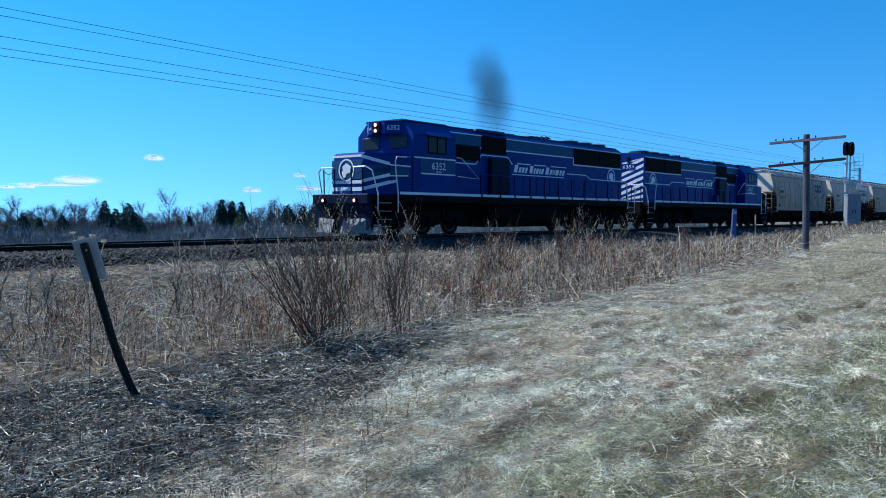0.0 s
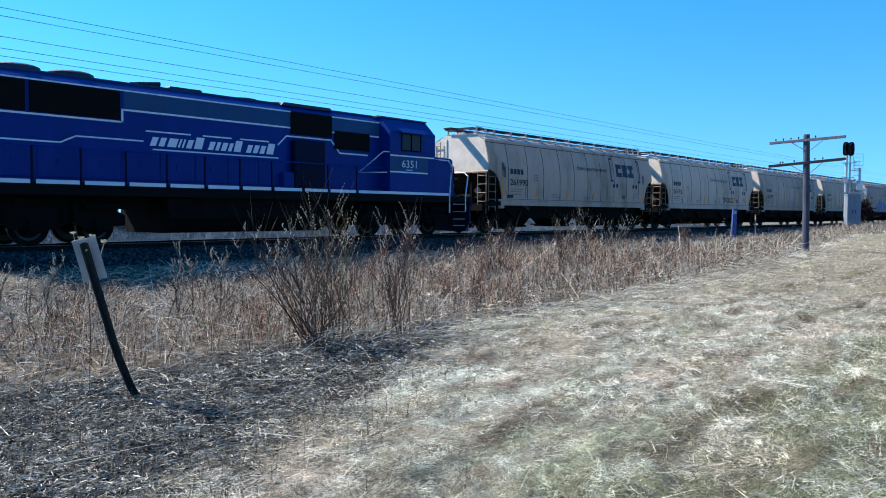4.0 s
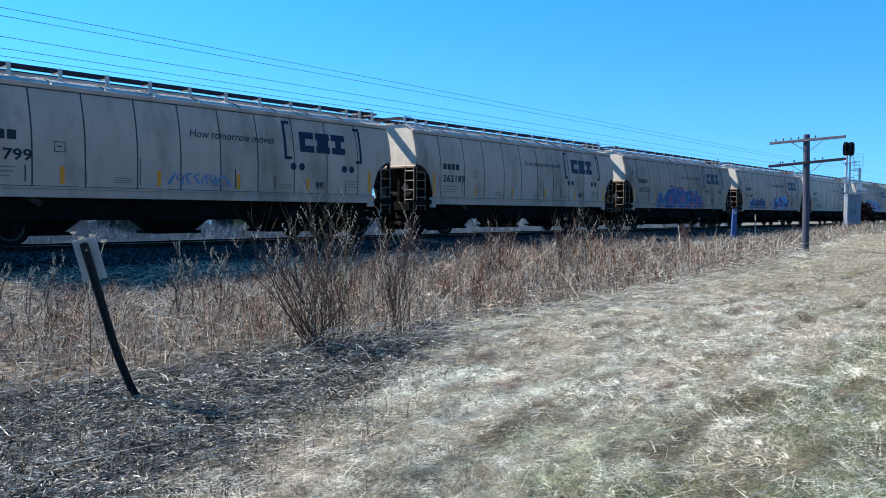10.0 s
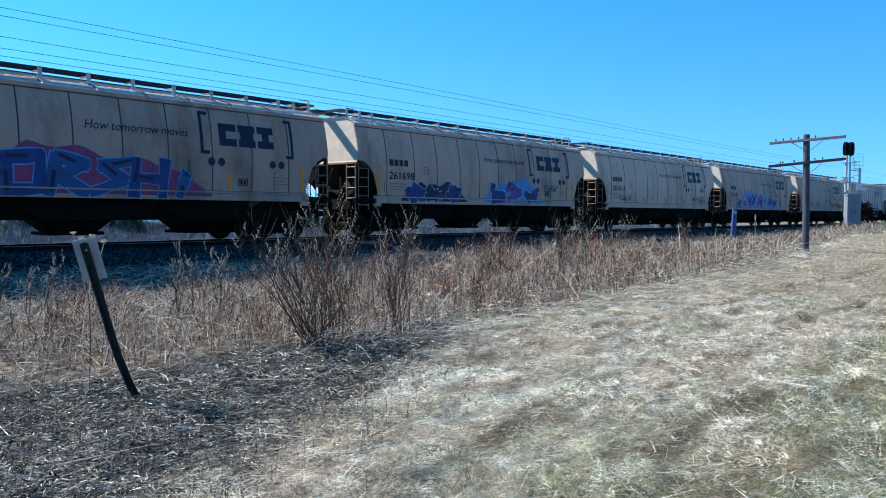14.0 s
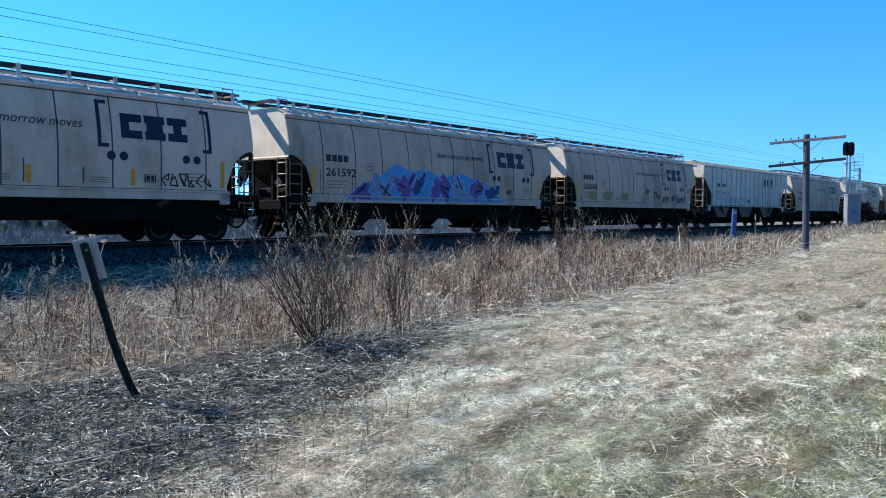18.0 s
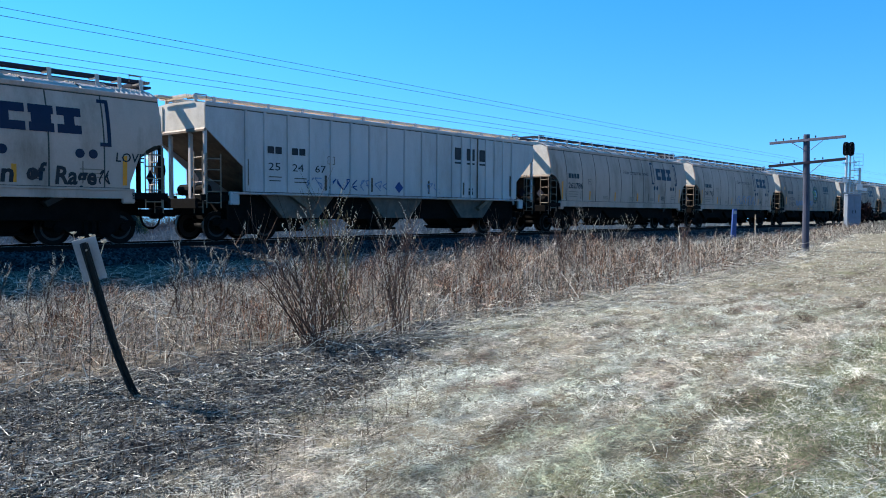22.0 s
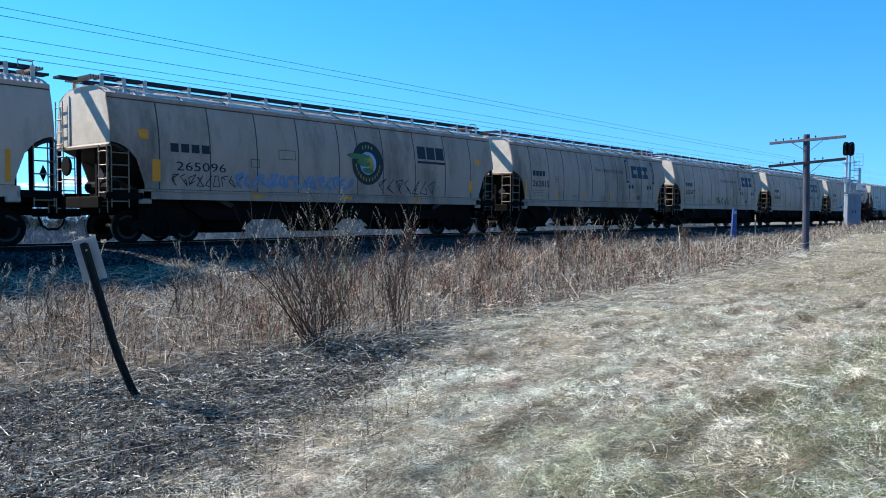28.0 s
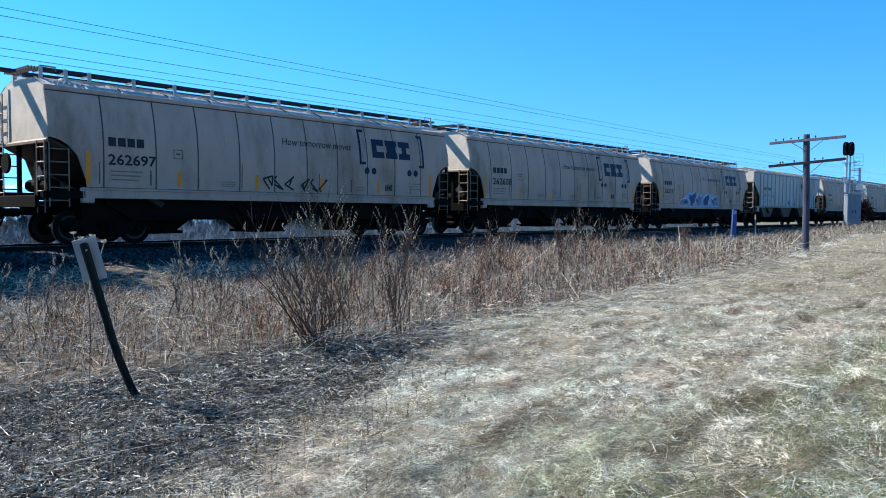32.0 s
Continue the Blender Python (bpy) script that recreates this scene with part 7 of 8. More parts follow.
def build_weeds():
    rng = np.random.default_rng(23)
    bins = {"brown": [], "grey": [], "red": [], "litter": []}

    def sow(n, x, y, h0, h1, w, kind, lean=0.46, twigs=4):
        m = len(x)
        az = rng.uniform(0, 2 * np.pi, m)
        ln = np.abs(rng.normal(0, lean, m))
        way = np.stack([np.cos(az) * np.sin(ln), np.sin(az) * np.sin(ln), np.cos(ln)], -1)
        length = rng.uniform(h0, h1, m)
        base = np.stack([x, y, ground_z(x, y) - 0.02], -1)
        width = w * rng.uniform(0.7, 1.3, m)
        bins[kind].append(ribbons(base, way, length, width, rng.uniform(0, 0.22, m), rng))
        for _ in range(twigs):
            t = rng.uniform(0.35, 0.95, m)
            start = base + way * (length * t)[:, None]
            a2 = rng.uniform(0, 2 * np.pi, m)
            e2 = rng.uniform(0.15, 1.35, m)
            w2 = np.stack([np.cos(a2) * np.cos(e2), np.sin(a2) * np.cos(e2), np.sin(e2)], -1)
            bins[kind].append(ribbons(start, w2, length * rng.uniform(0.10, 0.40, m), width * 0.7, rng.uniform(0, 0.3, m), rng))

    for n, x0, x1, w in ((11500, -2, 12, 0.0085), (10000, 9, 30, 0.0145), (6500, 26, 70, 0.024), (3800, 60, 125, 0.04)):
        x = rng.uniform(x0, x1, n)
        depth = rng.random(n) ** 1.35
        edge = weed_edge(x) + 0.15 + 0.4 * patchy(x, 0 * x, 1.9, 0.3) + np.abs(rng.normal(0, 0.3, n))
        y = edge + depth * np.maximum(np.interp(x, [0, 12, 22, 30], [14.6, 15.2, 16.4, 16.8]) - edge, 1.2)
        tuft = patchy(x, y, 1.3, 0.7) + 0.4 * patchy(x, y, 3.1, 2.0)
        draw = rng.random(n)
        red = (tuft > 0.25) & (draw < np.interp(x, [20, 27], [0.6, 0.25]))
        grey = ~red & (draw > np.interp(x, [20, 27], [0.62, 0.3]))
        brown = ~red & ~grey
        tall = np.clip(0.72 + 0.5 * tuft, 0.25, 1.1) * np.interp(x, [0, 7, 12, 20, 27, 60], [0.72, 0.78, 0.95, 1.0, 0.66, 0.6]) * np.where(x < 14, 1 - 0.35 * depth, 1.0) * np.where(x < 9, 0.85, 0.45 + 0.55 * ease(0.0, 1.6, y - edge))
        for kind, sel in (("red", red), ("grey", grey), ("brown", brown)):
            q = np.flatnonzero(sel)
            for part_of in np.array_split(q[np.argsort(tall[q])], 7):
                if len(part_of):
                    h = float(np.mean(tall[part_of]))
                    sow(len(part_of), x[part_of], y[part_of], 0.22 * h, 1.05 * h, w, kind)
        # fallen stalks and matted grass under the weeds
        k = int(n * 0.8)
        x = rng.uniform(x0, x1, k)
        edge = weed_edge(x) - 0.25 + 0.5 * patchy(x, x, 2.3, 0.5) + rng.normal(0, 0.3, k)
        y = edge + rng.random(k) ** 1.2 * (17.0 - edge)
        az, el = rng.uniform(0, 2 * np.pi, k), np.abs(rng.normal(0.15, 0.25, k))
        way = np.stack([np.cos(az) * np.cos(el), np.sin(az) * np.cos(el), np.sin(el)], -1)
        base = np.stack([x, y, ground_z(x, y) + rng.uniform(0, 0.12, k)], -1)
        bins["litter"].append(ribbons(base, way, rng.uniform(0.15, 0.6, k), np.full(k, w * 0.6), rng.uniform(0, 0.3, k), rng))
    # long pale stalks flopped over the edge of the mown grass
    k = 700
    x = 5.5 + 12 * rng.random(k) ** 1.5
    y = weed_edge(x) + rng.normal(-0.15, 0.35, k)
    az, el = rng.normal(-1.2, 0.9, k), np.abs(rng.normal(0.2, 0.25, k))
    way = np.stack([np.cos(az) * np.cos(el), np.sin(az) * np.cos(el), np.sin(el)], -1)
    base = np.stack([x, y, ground_z(x, y) + rng.uniform(0, 0.15, k)], -1)
    bins["litter"].append(ribbons(base, way, rng.uniform(0.3, 0.9, k), np.full(k, 0.0055), rng.uniform(0.1, 0.5, k), rng))
    # bleached matted grass at the foot of the ballast
    k = 9000
    x = rng.uniform(1, 24, k)
    y = rng.normal(15.0, 0.9, k)
    az, el = rng.uniform(0, 2 * np.pi, k), np.abs(rng.normal(0.3, 0.35, k))
    way = np.stack([np.cos(az) * np.cos(el), np.sin(az) * np.cos(el), np.sin(el)], -1)
    base = np.stack([x, y, ground_z(x, y) + rng.uniform(0, 0.1, k)], -1)
    bins["litter"].append(ribbons(base, way, rng.uniform(0.1, 0.4, k), np.full(k, 0.011), rng.uniform(0.0, 0.5, k), rng))
    # matted pale grass that covers the hollow between the weeds and the stones
    k = 42000
    x = -2.5 + 24 * rng.random(k) ** 1.3
    y = rng.uniform(8.0, 17.1, k)
    ok = patchy(x, y, 0.9, 1.4) + 0.5 * patchy(x, y, 2.6, 0.2) > rng.normal(-0.15, 0.35, k)
    x, y = x[ok], y[ok]
    k = len(x)
    az, el = rng.uniform(0, 2 * np.pi, k), np.abs(rng.normal(0.35, 0.4, k))
    way = np.stack([np.cos(az) * np.cos(el), np.sin(az) * np.cos(el), np.sin(el)], -1)
    base = np.stack([x, y, ground_z(x, y) + rng.uniform(0, 0.08, k)], -1)
    for kind, sel in (("litter", rng.random(k) < 0.55), ("grey", None), ):
        sel = ~taken if sel is None else sel
        taken = sel
        bins[kind].append(ribbons(base[sel], way[sel], rng.uniform(0.10, 0.38, sel.sum()), rng.uniform(0.006, 0.012, sel.sum()), rng.uniform(0.0, 0.5, sel.sum()), rng))
    # long broken stalks that lie across the band
    k = 900
    x = rng.uniform(0, 40, k) ** 1.0
    y = weed_edge(x) + rng.uniform(-0.3, 7.0, k)
    az, el = rng.uniform(0, 2 * np.pi, k), np.abs(rng.normal(0.35, 0.3, k))
    way = np.stack([np.cos(az) * np.cos(el), np.sin(az) * np.cos(el), np.sin(el)], -1)
    base = np.stack([x, y, ground_z(x, y) + rng.uniform(0, 0.2, k)], -1)
    bins["litter"].append(ribbons(base, way, rng.uniform(0.5, 1.2, k), 0.004 + 0.0005 * x, rng.uniform(0.1, 0.5, k), rng))
    for key, name, mat, label in (("brown", "brown_weeds", M_WEED, "tall dry brown weeds below the track"), ("grey", "grey_weeds", M_WEEDGREY, "bleached grey dry weeds below the track"),
                                  ("red", "russet_weeds", M_WEEDRED, "russet dry weed clumps below the track"), ("litter", "weed_litter", M_ASH, "pale fallen stalks among the weeds")):
        v, f = joined(bins[key])
        tagged(arrays(name, v, f, mat), label, "weeds", kind="stuff")


M_TWIG = blade_material("shrub_bark", (0.03, 0.020, 0.016), (0.18, 0.115, 0.085), 0.85, 0.0)
M_TWIGGREEN = blade_material("young_green_bark", (0.06, 0.05, 0.03), (0.15, 0.125, 0.06), 0.8, 0.0)
M_BUD = blade_material("pale_catkins", (0.33, 0.30, 0.24), (0.55, 0.52, 0.42), 0.8, 0.2)


def shrub(x, y, stems, height, spread, seed, label, bark=None, buds=0.32, lean=(0, 0)):
    """Many thin stems fanning from one root crown, with side twigs and catkins."""
    rnd = random.Random(seed)
    sh = tagged(new("shrub"), label, "shrub", "shrubs below the track")
    sh.location = (x, y, ground_at(x, y))
    for _ in range(stems):
        a, out = rnd.uniform(0, 2 * math.pi), abs(rnd.gauss(0, spread))
        h = height * rnd.uniform(0.5, 1.0)
        bx, by = rnd.gauss(0, 0.10), rnd.gauss(0, 0.10)
        dx, dy = out * math.cos(a) + lean[0], out * math.sin(a) + lean[1]
        pts = [Vector((bx + dx * h * t + 0.035 * rnd.gauss(0, 1), by + dy * h * t + 0.035 * rnd.gauss(0, 1), h * (t - 0.16 * out * t * t))) for t in (0, 0.22, 0.45, 0.7, 0.88, 1.0)]
        bm = bmesh.new()
        tube(bm, pts, 0.0075 * rnd.uniform(0.7, 1.3), 4, 0.0022, cap=False)
        bb = bmesh.new()
        for _ in range(rnd.randint(5, 11)):
            k = rnd.randint(1, 4)
            s = pts[k].lerp(pts[k + 1], rnd.random())
            b = rnd.uniform(0, 2 * math.pi)
            ln = h * rnd.uniform(0.10, 0.30)
            e = s + Vector((math.cos(b) * 0.45, math.sin(b) * 0.45, 0.9)) * ln
            tube(bm, [s, s.lerp(e, 0.5) + Vector((0, 0, -0.01)), e], 0.0032, 3, 0.0013, cap=False)
            if rnd.random() < buds:
                for q in range(rnd.randint(3, 7)):
                    c = s.lerp(e, 0.35 + 0.65 * q / 6)
                    d = Vector((rnd.gauss(0, 0.01), rnd.gauss(0, 0.01), rnd.uniform(0.010, 0.022)))
                    tube(bb, [c, c + d * 0.5, c + d], 0.003, 4, 0.0055)
        st = part("stem", bm, bark or M_TWIG, sh)
        if len(bb.verts):
            tagged(part("catkin_fluff", bb, M_BUD, st, "pale fluffy catkins"), kind="stuff")
        else:
            bb.free()


def build_shrubs():
    shrub(5.62, 6.55, 38, 1.64, 0.42, 1, "bare brown shrub with pale catkins beside the burnt patch", lean=(-0.05, 0))
    shrub(6.05, 6.75, 14, 1.6, 0.30, 2, "bare shrub with young greenish stems and catkins", M_TWIGGREEN)
    shrub(6.75, 6.5, 15, 1.5, 0.2, 3, "slender bare shrub with upright stems", lean=(0.04, 0.02))
    shrub(7.7, 7.4, 14, 1.5, 0.25, 4, "small bare brown shrub among weeds")
    shrub(3.0, 8.6, 12, 1.0, 0.3, 6, "low bare shrub with pale catkins", buds=0.9)
    shrub(2.2, 8.0, 8, 0.95, 0.28, 12, "low bare shrub with pale catkins", buds=0.9)
    shrub(4.2, 10.2, 9, 0.95, 0.25, 21, "low bare shrub with pale catkins", buds=1.0)
    shrub(5.6, 9.4, 9, 1.0, 0.28, 22, "low bare shrub with pale catkins", buds=1.0)
    shrub(6.6, 9.9, 9, 1.0, 0.25, 23, "low bare shrub with pale catkins", buds=0.9)
    shrub(8.2, 10.4, 10, 1.1, 0.3, 24, "low bare shrub with pale catkins", buds=0.8)
    shrub(2.9, 10.6, 7, 0.95, 0.25, 25, "low bare shrub with pale catkins", buds=1.0)
    shrub(12.6, 9.4, 26, 1.55, 0.3, 7, "russet bare shrub in the weed band", M_TWIG, buds=0.1)
    shrub(17.0, 10.5, 22, 1.5, 0.34, 8, "russet bare shrub in the weed band", M_TWIG, buds=0.1)
    shrub(22.0, 13.0, 20, 1.7, 0.4, 9, "bleached grey bare shrub in the weed band", M_WEEDGREY, buds=0.2)
    shrub(30.5, 13.2, 16, 1.3, 0.35, 10, "russet bare shrub near the telegraph pole", M_TWIG, buds=0.0)
    shrub(26.0, 14.0, 18, 1.5, 0.4, 11, "bleached grey bare shrub in the weed band", M_WEEDGREY, buds=0.2)


build_grass()
build_weeds()
build_shrubs()


# ---- distance ----
def bare_tree(height, seed):
    rnd = random.Random(seed)
    tree = tagged(new("bare_tree"), "leafless grey deciduous tree beyond the track", "tree", "far trees")
    bm = bmesh.new()
    tube(bm, [(0, 0, -0.5), (0.05, 0, height * 0.3), (rnd.uniform(-0.2, 0.2), 0.1, height * 0.62), (rnd.uniform(-0.3, 0.3), 0, height * 0.85)], height * 0.022, 6, 0.02)
    part("trunk", bm, M_BARK, tree)
    bm = bmesh.new()
    tips = []
    for _ in range(20):
        s = Vector((0, 0, height * rnd.uniform(0.22, 0.75)))
        a = rnd.uniform(0, 2 * math.pi)
        e = s + Vector((math.cos(a) * 0.62, math.sin(a) * 0.62, rnd.uniform(0.5, 1.1))) * height * rnd.uniform(0.2, 0.36)
        tube(bm, [s, s.lerp(e, 0.5) + Vector((0, 0, -0.15)), e], 0.05, 4, 0.02, cap=False)
        tips += [s.lerp(e, q) for q in (0.4, 0.6, 0.8, 1.0)]
    part("branchwork", bm, M_BARK, tree)
    rng = np.random.default_rng(seed)
    base = np.repeat(np.array([tuple(t) for t in tips]), 16, 0)
    m = len(base)
    az, el = rng.uniform(0, 6.283, m), rng.uniform(0.0, 1.4, m)
    way = np.stack([np.cos(az) * np.cos(el), np.sin(az) * np.cos(el), np.sin(el)], -1)
    v, f = ribbons(base, way, height * rng.uniform(0.06, 0.17, m), np.full(m, 0.03), rng.uniform(0, 0.2, m), rng)
    tagged(arrays("crown", v, f, M_FARTWIG, tree), "fine bare twigs with haze in their colour")
    return tree


def conifer(height, seed, mat, broad):
    rng = np.random.default_rng(seed)
    tree = tagged(new("conifer"), "dark evergreen conifer beyond the track", "tree", "far trees")
    bm = bmesh.new()
    tube(bm, [(0, 0, -0.5), (0, 0, height * 0.97)], height * 0.02, 6, 0.02)
    part("trunk", bm, M_BARK, tree)
    n = 2600
    az = rng.uniform(0, 6.283, n)
    t = 1 - rng.random(n) ** 0.6
    z = height * (0.03 + 0.97 * t)
    rad = broad * height * (1 - t) * (0.8 + 0.25 * np.sin(5 * az + 9 * t + seed)) + 0.05
    rr = rad * np.sqrt(rng.uniform(0.15, 1, n))
    base = np.stack([rr * np.cos(az), rr * np.sin(az), z], -1)
    el = rng.normal(-0.15, 0.35, n)
    a2 = az + rng.normal(0, 0.5, n)
    way = np.stack([np.cos(a2) * np.cos(el), np.sin(a2) * np.cos(el), np.sin(el)], -1)
    v, f = ribbons(base, way, rng.uniform(0.25, 0.7, n) * height / 8, rng.uniform(0.12, 0.3, n) * height / 8, np.full(n, 0.25), rng)
    arrays("crown", v, f, mat, tree)
    return tree


# distance haze is mixed into these twigs as a blue-grey tint
M_FARTWIG = blade_material("haze_tinted_twigs", (0.05, 0.065, 0.088), (0.15, 0.155, 0.175), 0.9, 0.0)
M_NEEDLE = blade_material("dark_needles", (0.008, 0.028, 0.034), (0.024, 0.060, 0.058), 0.7, 0.15)
M_NEEDLELIGHT = blade_material("light_needles", (0.03, 0.06, 0.03), (0.07, 0.11, 0.05), 0.7, 0.15)


def far_place(px, dist):
    """Plan place at a bearing given by its share across the view and a distance."""
    a = radians(49.54) + math.atan((px - 784) / 1386.5)
    return dist * math.sin(a), dist * math.cos(a)


def build_far():
    rnd = random.Random(9)
    bare = [bare_tree(9.0, 100), bare_tree(10.5, 101), bare_tree(8.0, 102)]
    firs = [conifer(8.5, 110, M_NEEDLE, 0.30), conifer(9.0, 111, M_NEEDLE, 0.42), conifer(6.0, 112, M_NEEDLELIGHT, 0.60), conifer(8.0, 113, M_NEEDLE, 0.55)]
    used = set()

    def put(src, px, dist, scale):
        x, y = far_place(px, dist)
        m = pose(x, y, ground_at(x, y) - 0.1, 0, 0, rnd.uniform(0, 360))
        if src not in used:
            used.add(src)
            src.matrix_basis = m
            src.scale = (scale,) * 3
            return
        ob = copy_thing(src, m)
        ob.scale = (scale,) * 3

    for px, dist, k, sc in ((40, 150, 3, 0.85), (60, 165, 2, 0.9), (186, 150, 1, 1.0), (205, 158, 3, 0.95), (228, 150, 3, 1.05), (245, 156, 2, 1.0), (110, 150, 3, 0.8), (335, 165, 0, 0.7),
                            (392, 150, 0, 1.05), (410, 150, 0, 1.0), (428, 152, 0, 1.0), (426, 120, 2, 0.85), (480, 165, 3, 0.85), (510, 150, 3, 0.95), (535, 155, 3, 0.95), (555, 150, 1, 0.85),
                            (575, 120, 2, 0.7), (640, 160, 3, 0.9), (700, 160, 1, 0.9), (780, 165, 3, 0.9), (860, 170, 1, 0.8), (10, 160, 2, 0.8), (70, 150, 0, 0.7)):
        put(firs[k], px, dist, sc * 0.86)
    for k in range(130):
        px = -30 + 1060 * (k + rnd.random()) / 130
        put(bare[rnd.randrange(3)], px, rnd.uniform(160, 215), rnd.uniform(0.65, 0.95))
    # wood edge far behind, with haze in its twig colour
    rng = np.random.default_rng(77)
    n = 22000
    px = rng.uniform(-60, 1150, n)
    dist = rng.uniform(215, 300, n)
    a = radians(49.54) + np.arctan((px - 784) / 1386.5)
    x, y = dist * np.sin(a), dist * np.cos(a)
    hgt = 4.6 + 2.2 * np.sin(px * 0.02) * np.sin(px * 0.047 + 1)
    base = np.stack([x, y, ground_z(x, y) + hgt * rng.uniform(-0.05, 0.8, n)], -1)
    az, el = rng.uniform(0, 6.283, n), rng.uniform(0.3, 1.5, n)
    way = np.stack([np.cos(az) * np.cos(el), np.sin(az) * np.cos(el), np.sin(el)], -1)
    v, f = ribbons(base, way, rng.uniform(1.0, 3.2, n), np.full(n, 0.22), rng.uniform(0, 0.2, n), rng)
    tagged(arrays("far_wood", v, f, M_FARTWIG), "grey leafless wood on the far side of the field, haze in its colour", "woods", kind="stuff")
    # brush along the far foot of the embankment
    n = 34000
    px = rng.uniform(-80, 1300, n)
    dist = rng.uniform(75, 140, n)
    a = radians(49.54) + np.arctan((px - 784) / 1386.5)
    x, y = dist * np.sin(a), dist * np.cos(a)
    hgt = 2.4 + 1.0 * np.sin(px * 0.031) * np.sin(px * 0.011 + 2)
    base = np.stack([x, y, ground_z(x, y) + hgt * rng.uniform(-0.05, 0.7, n)], -1)
    az, el = rng.uniform(0, 6.283, n), rng.uniform(0.3, 1.5, n)
    way = np.stack([np.cos(az) * np.cos(el), np.sin(az) * np.cos(el), np.sin(el)], -1)
    v, f = ribbons(base, way, rng.uniform(0.4, 1.5, n), np.full(n, 0.055), rng.uniform(0, 0.2, n), rng)
    tagged(arrays("far_brush", v, f, M_FARBRUSH), "grey leafless brush beyond the track, haze in its colour", "brush", kind="stuff")
    # dark bush beside the signal cabinet and pale brush round it
    n = 2600
    d = rng.normal(size=(n, 3)) * np.array([1.1, 1.0, 0.75])
    base = np.array([75.5, 16.85, ground_at(75.5, 16.85) + 1.25]) + d * 0.42
    base[:, 2] = np.maximum(base[:, 2], ground_at(75.5, 16.85))
    az, el = rng.uniform(0, 6.283, n), rng.uniform(-0.5, 1.5, n)
    way = np.stack([np.cos(az) * np.cos(el), np.sin(az) * np.cos(el), np.sin(el)], -1)
    v, f = ribbons(base, way, rng.uniform(0.2, 0.6, n), np.full(n, 0.10), rng.uniform(0, 0.3, n), rng)
    bush = tagged(new("bush"), "dense dark reddish bush beside the signal cabinet", "bush")
    arrays("crown", v, f, M_DARKBUSH, bush)
    bm = bmesh.new()
    tube(bm, [(75.5, 16.85, ground_at(75.5, 16.85) - 0.1), (75.5, 16.85, ground_at(75.5, 16.85) + 1.2)], 0.12, 6, 0.05)
    part("trunk", bm, M_BARK, bush)
    n = 4200
    x = rng.uniform(60, 100, n)
    y = 12.9 + 0.055 * (x - 60) + rng.normal(0.6, 0.7, n)
    base = np.stack([x, y, ground_z(x, y)], -1)
    az, el = rng.uniform(0, 6.283, n), rng.uniform(0.5, 1.5, n)
    way = np.stack([np.cos(az) * np.cos(el), np.sin(az) * np.cos(el), np.sin(el)], -1)
    v, f = ribbons(base, way, rng.uniform(0.2, 0.6, n), np.full(n, 0.035), rng.uniform(0, 0.5, n), rng)
    tagged(arrays("pale_brush", v, f, M_WEEDGREY), "pale bleached brush beside the signal cabinet", "brush", kind="stuff")
    # small far sheds seen under the cars
    for px, dist, w, h, tone in ((985, 230, 5.0, 3.2, M_FARWALL), (1040, 235, 4.0, 2.6, M_FARROOF), (1205, 210, 7.0, 2.6, M_FARWALL), (905, 240, 6.0, 3.0, M_FARROOF), (740, 200, 2.4, 2.4, M_FARWALL)):
        x, y = far_place(px, dist)
        z = 0.92 - 0.0125 * dist - h * 0.55
        shed = tagged(new("shed"), "small far shed with a pale gabled end", "shed")
        shed.matrix_basis = pose(x, y, z, 0, 0, 30)
        bm = bmesh.new()
        prism(bm, [(-w / 2, -6.0), (w / 2, -6.0), (w / 2, h * 0.65), (0, h), (-w / 2, h * 0.65)], -w * 0.6, w * 0.6)
        part("wall", bm, tone, shed)
        for s in (-1, 1):
            bm = bmesh.new()
            prism(bm, [(s * w * 0.55, h * 0.62), (0, h + 0.05), (0, h + 0.2), (s * w * 0.55, h * 0.62 + 0.15)], -w * 0.65, w * 0.65)
            bmesh.ops.recalc_face_normals(bm, faces=bm.faces)
            part("roof", bm, M_FARROOF, shed)


# brush lightened and blued to paint the haze beyond the track
M_FARBRUSH = blade_material("haze_tinted_brush", (0.04, 0.062, 0.08), (0.16, 0.20, 0.235), 0.9, 0.0)
M_DARKBUSH = blade_material("dark_bush_leaves", (0.004, 0.003, 0.004), (0.022, 0.011, 0.012), 0.85, 0.1)
build_far()


# ---- clouds and exhaust smoke, as clouds of thin flakes ----
def haze_material(name, base, cover):
    m = bpy.data.materials.new(name)
    m.use_nodes = True
    nd, ln = m.node_tree.nodes, m.node_tree.links
    bs = nd["Principled BSDF"]
    bs.inputs["Base Color"].default_value = (*base, 1)
    bs.inputs["Roughness"].default_value = 1.0
    bs.inputs["Specular IOR Level"].default_value = 0.0
    tr = nd.new("ShaderNodeBsdfTransparent")
    tl = nd.new("ShaderNodeBsdfTranslucent")
    tl.inputs["Color"].default_value = (*base, 1)
    both = nd.new("ShaderNodeMixShader")
    both.inputs[0].default_value = 0.5
    ln.new(bs.outputs[0], both.inputs[1])
    ln.new(tl.outputs[0], both.inputs[2])
    ms = nd.new("ShaderNodeMixShader")
    ms.inputs[0].default_value = cover
    ln.new(tr.outputs[0], ms.inputs[1])
    ln.new(both.outputs[0], ms.inputs[2])
    ln.new(ms.outputs[0], nd["Material Output"].inputs["Surface"])
    return m


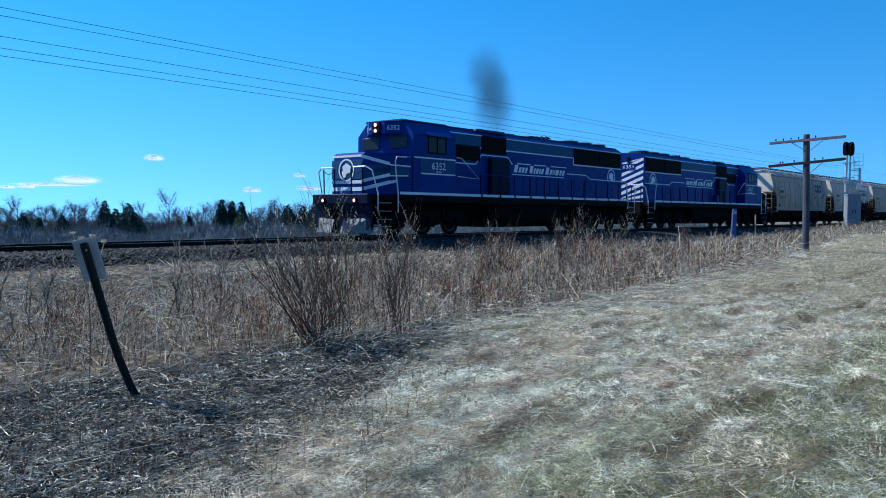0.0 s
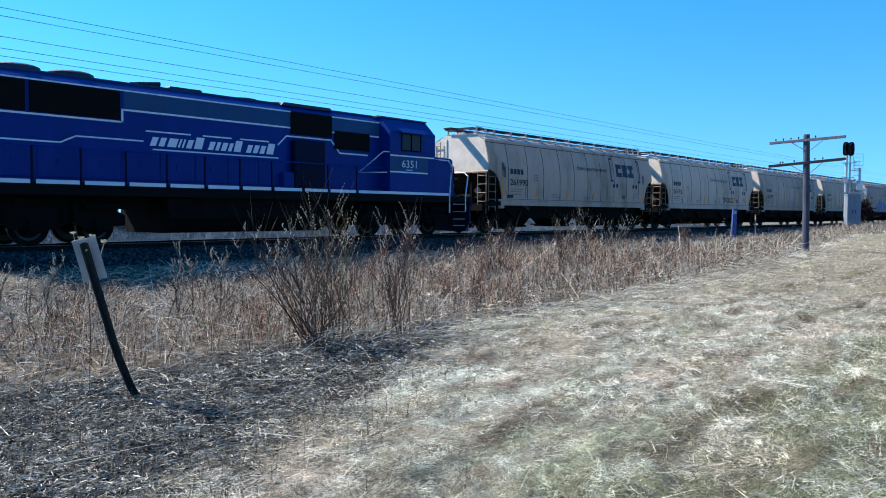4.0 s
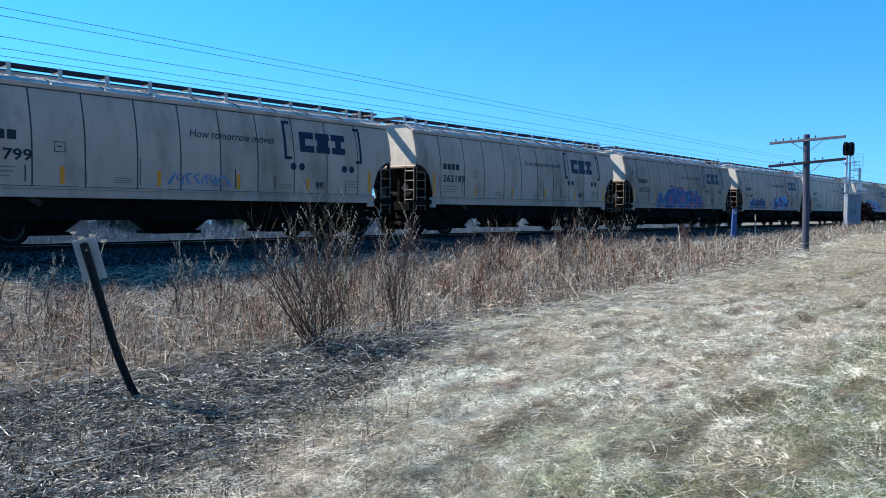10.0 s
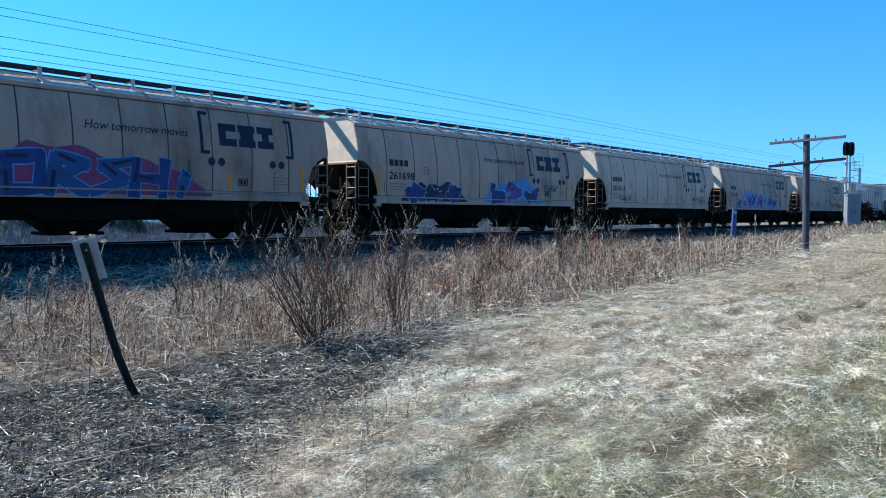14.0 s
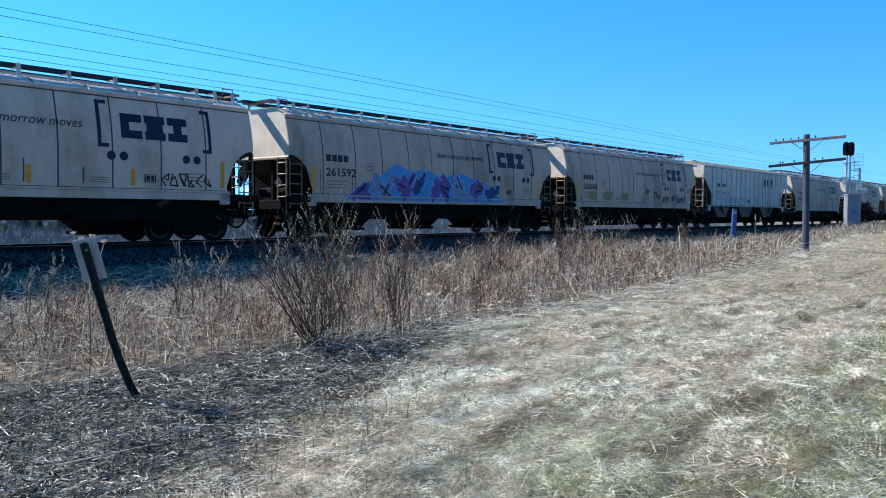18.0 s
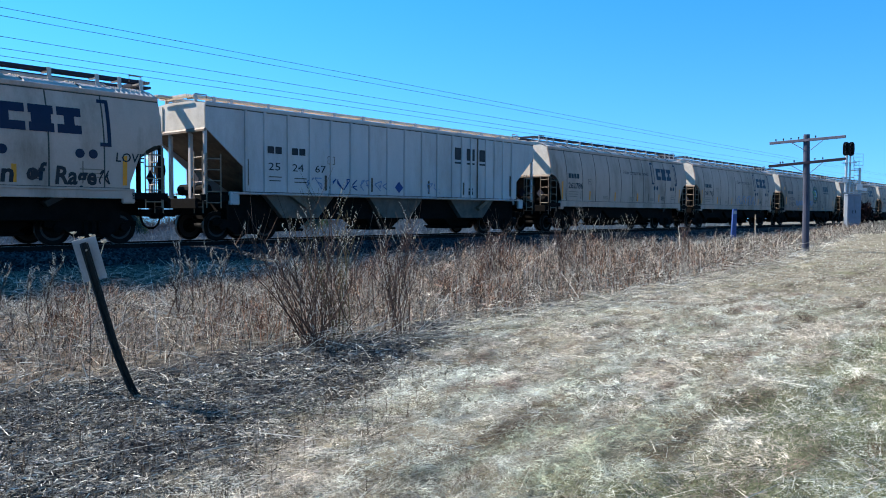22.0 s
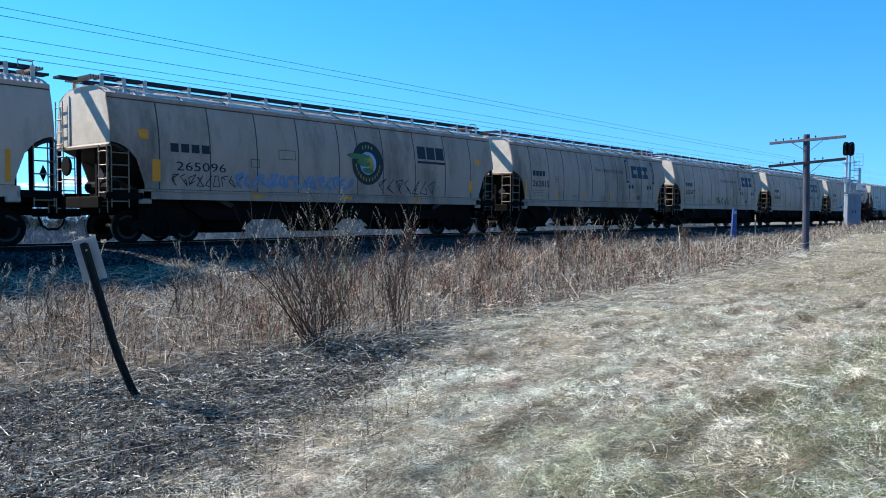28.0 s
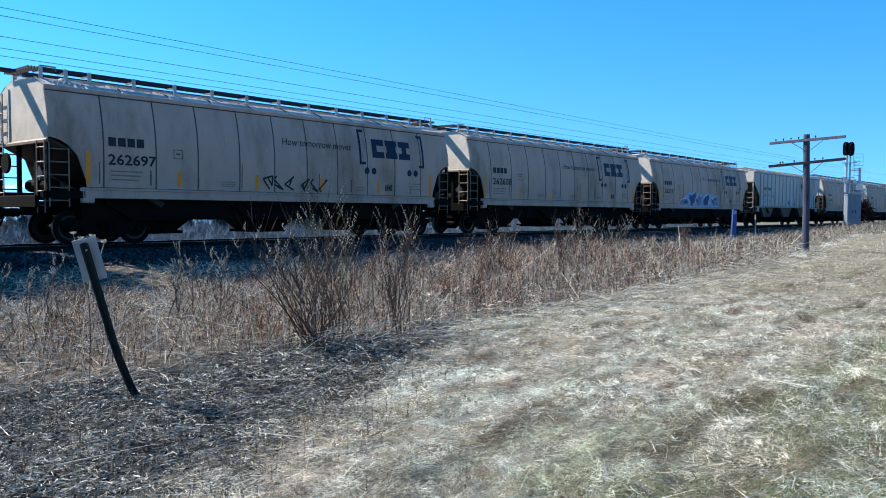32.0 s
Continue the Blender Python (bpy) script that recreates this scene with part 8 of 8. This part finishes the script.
def soft_haze(name, base, cover, ragged, detail, flatten=(1, 1, 1)):
    """Haze that thins towards the rim of its thing, with a ragged edge."""
    m = haze_material(name, base, cover)
    nd, ln = m.node_tree.nodes, m.node_tree.links
    co = nd.new("ShaderNodeTexCoord")
    le = nd.new("ShaderNodeVectorMath")
    le.operation = "LENGTH"
    fl = nd.new("ShaderNodeVectorMath")
    fl.operation = "MULTIPLY"
    fl.inputs[1].default_value = flatten
    ln.new(co.outputs["Object"], fl.inputs[0])
    ln.new(fl.outputs[0], le.inputs[0])
    no = nd.new("ShaderNodeTexNoise")
    no.inputs["Scale"].default_value, no.inputs["Detail"].default_value = detail, 5
    ln.new(co.outputs["Object"], no.inputs["Vector"])
    ad = nd.new("ShaderNodeMath")
    ad.operation = "MULTIPLY_ADD"
    ln.new(no.outputs["Fac"], ad.inputs[0])
    ad.inputs[1].default_value = ragged
    ln.new(le.outputs["Value"], ad.inputs[2])
    rg = nd.new("ShaderNodeMapRange")
    rg.interpolation_type = "SMOOTHSTEP"
    rg.inputs["From Min"].default_value, rg.inputs["From Max"].default_value = 1.0 + 0.45 * ragged, 0.25 + 0.45 * ragged
    rg.inputs["To Max"].default_value = cover
    ln.new(ad.outputs[0], rg.inputs["Value"])
    for n in nd:
        if n.bl_idname == "ShaderNodeMixShader" and n.outputs[0].links and n.outputs[0].links[0].to_node.bl_idname == "ShaderNodeOutputMaterial":
            ln.new(rg.outputs[0], n.inputs[0])
    return m


M_CLOUD = soft_haze("cloud_white", (0.95, 0.95, 0.97), 0.6, 0.9, 1.6, (1, 0, 1))
M_SMOKE = soft_haze("diesel_smoke", (0.05, 0.052, 0.055), 0.26, 0.45, 1.1, (0.80, 0.80, 0.66))


def build_clouds():
    rnd = random.Random(5)
    for px, py, wide, tall in ((140, 318, 52, 10), (50, 329, 22, 6), (275, 279, 24, 8), (446, 330, 24, 7), (530, 304, 16, 5), (548, 326, 34, 6), (95, 326, 80, 4), (15, 331, 18, 4)):
        dist = 2600.0
        x, y = far_place(px, dist)
        k = dist / 1386.5
        bm = bmesh.new()
        bmesh.ops.create_icosphere(bm, subdivisions=3, radius=1.0)
        for v in bm.verts:
            v.co = v.co * (1 + 0.12 * math.sin(5 * v.co.x + rnd.random()))
        cl = part("cloud", bm, M_CLOUD)
        cl.matrix_basis = pose(x, y, 0.92 + (366 - py) / 1386.5 * dist, 0, 0, -49.54 + (784 - px) * 0.03)
        cl.scale = (wide * k * 0.92, 12.0, tall * k * 0.9)
        tagged(cl, "small white fair-weather cloud low in the sky", "cloud", kind="structure")


build_clouds()


SMOKE = []


def build_smoke():
    """A puff of exhaust that drifts with the train, thins and parts."""
    rng = np.random.default_rng(41)
    for k in range(3):
        v, f = [], []
        for i in range(2):
            n = Vector((-0.75 + 0.4 * (i - 0.5), -0.66 - 0.4 * (i - 0.5), 0.25 * (i - 0.5))).normalized()
            a = n.orthogonal().normalized() * 1.55
            b = n.cross(a)
            c = Vector(rng.normal(size=3) * 0.18)
            f.append([4 * i + q for q in range(4)])
            v += [tuple(c + p) for p in (a + b, a - b, -a - b, b - a)]
        ob = arrays("smoke_puff", np.array(v), np.array(f), M_SMOKE)
        tagged(ob, "thin dark grey diesel exhaust puff over the locomotive", "smoke", "exhaust smoke")
        q = rng.normal(size=3)
        at = Vector((28.35 + 0.25 * q[0], TRACK_Y + 0.2 * q[1], 5.4 + 0.85 * k))
        go = Vector((-7.6 - 0.12 * k, 0.4 * rng.normal(), -0.05 - 0.4 * k))
        SMOKE.append((ob, at, go))


build_smoke()


def motions():
    """The train rolls by at an even pace; wheels turn while they are near; the exhaust puffs drift apart."""
    for thing, x0, turned in MOVERS:
        rows = [(t, pose(x0 - TRAIN_SPEED * t, TRACK_Y, 0, 0, 0, 180 if turned else 0)) for t in (0.0, 8.0, 16.0, 24.0, CLIP)]
        walk(thing, rows)
        # time at which the thing comes within 45 m, and at which it has left the view
        first = min(CLIP - 0.1, max(0.0, (x0 - 45.0) / TRAIN_SPEED))
        last = min(CLIP, max(0.2, (x0 + 8.0) / TRAIN_SPEED))
        times = [first + k / 15 for k in range(int((last - first) * 15) + 1)]
        for wheel in thing.children:
            if not wheel.name.startswith("wheelset"):
                continue
            x, _, r = wheel.location
            sign = 1 if turned else -1
            turn = [(t, pose(x, 0, r, 0, sign * math.degrees(TRAIN_SPEED * (t - first) / r), 0)) for t in times]
            if first > 0.1:
                turn = [(0.0, pose(x, 0, r))] + turn
            if last < CLIP - 0.1:
                turn.append((CLIP, turn[-1][1]))
            walk(wheel, turn)
    for puff, at, go in SMOKE:
        rows = []
        for t in (0.0, 0.7, 1.5, 2.5, 4.0, 8.0, CLIP):
            p = at + go * t
            rows.append((t, pose(p.x, p.y, p.z + 0.12 * min(t, 8.0) ** 1.5)))
        walk(puff, rows)


motions()
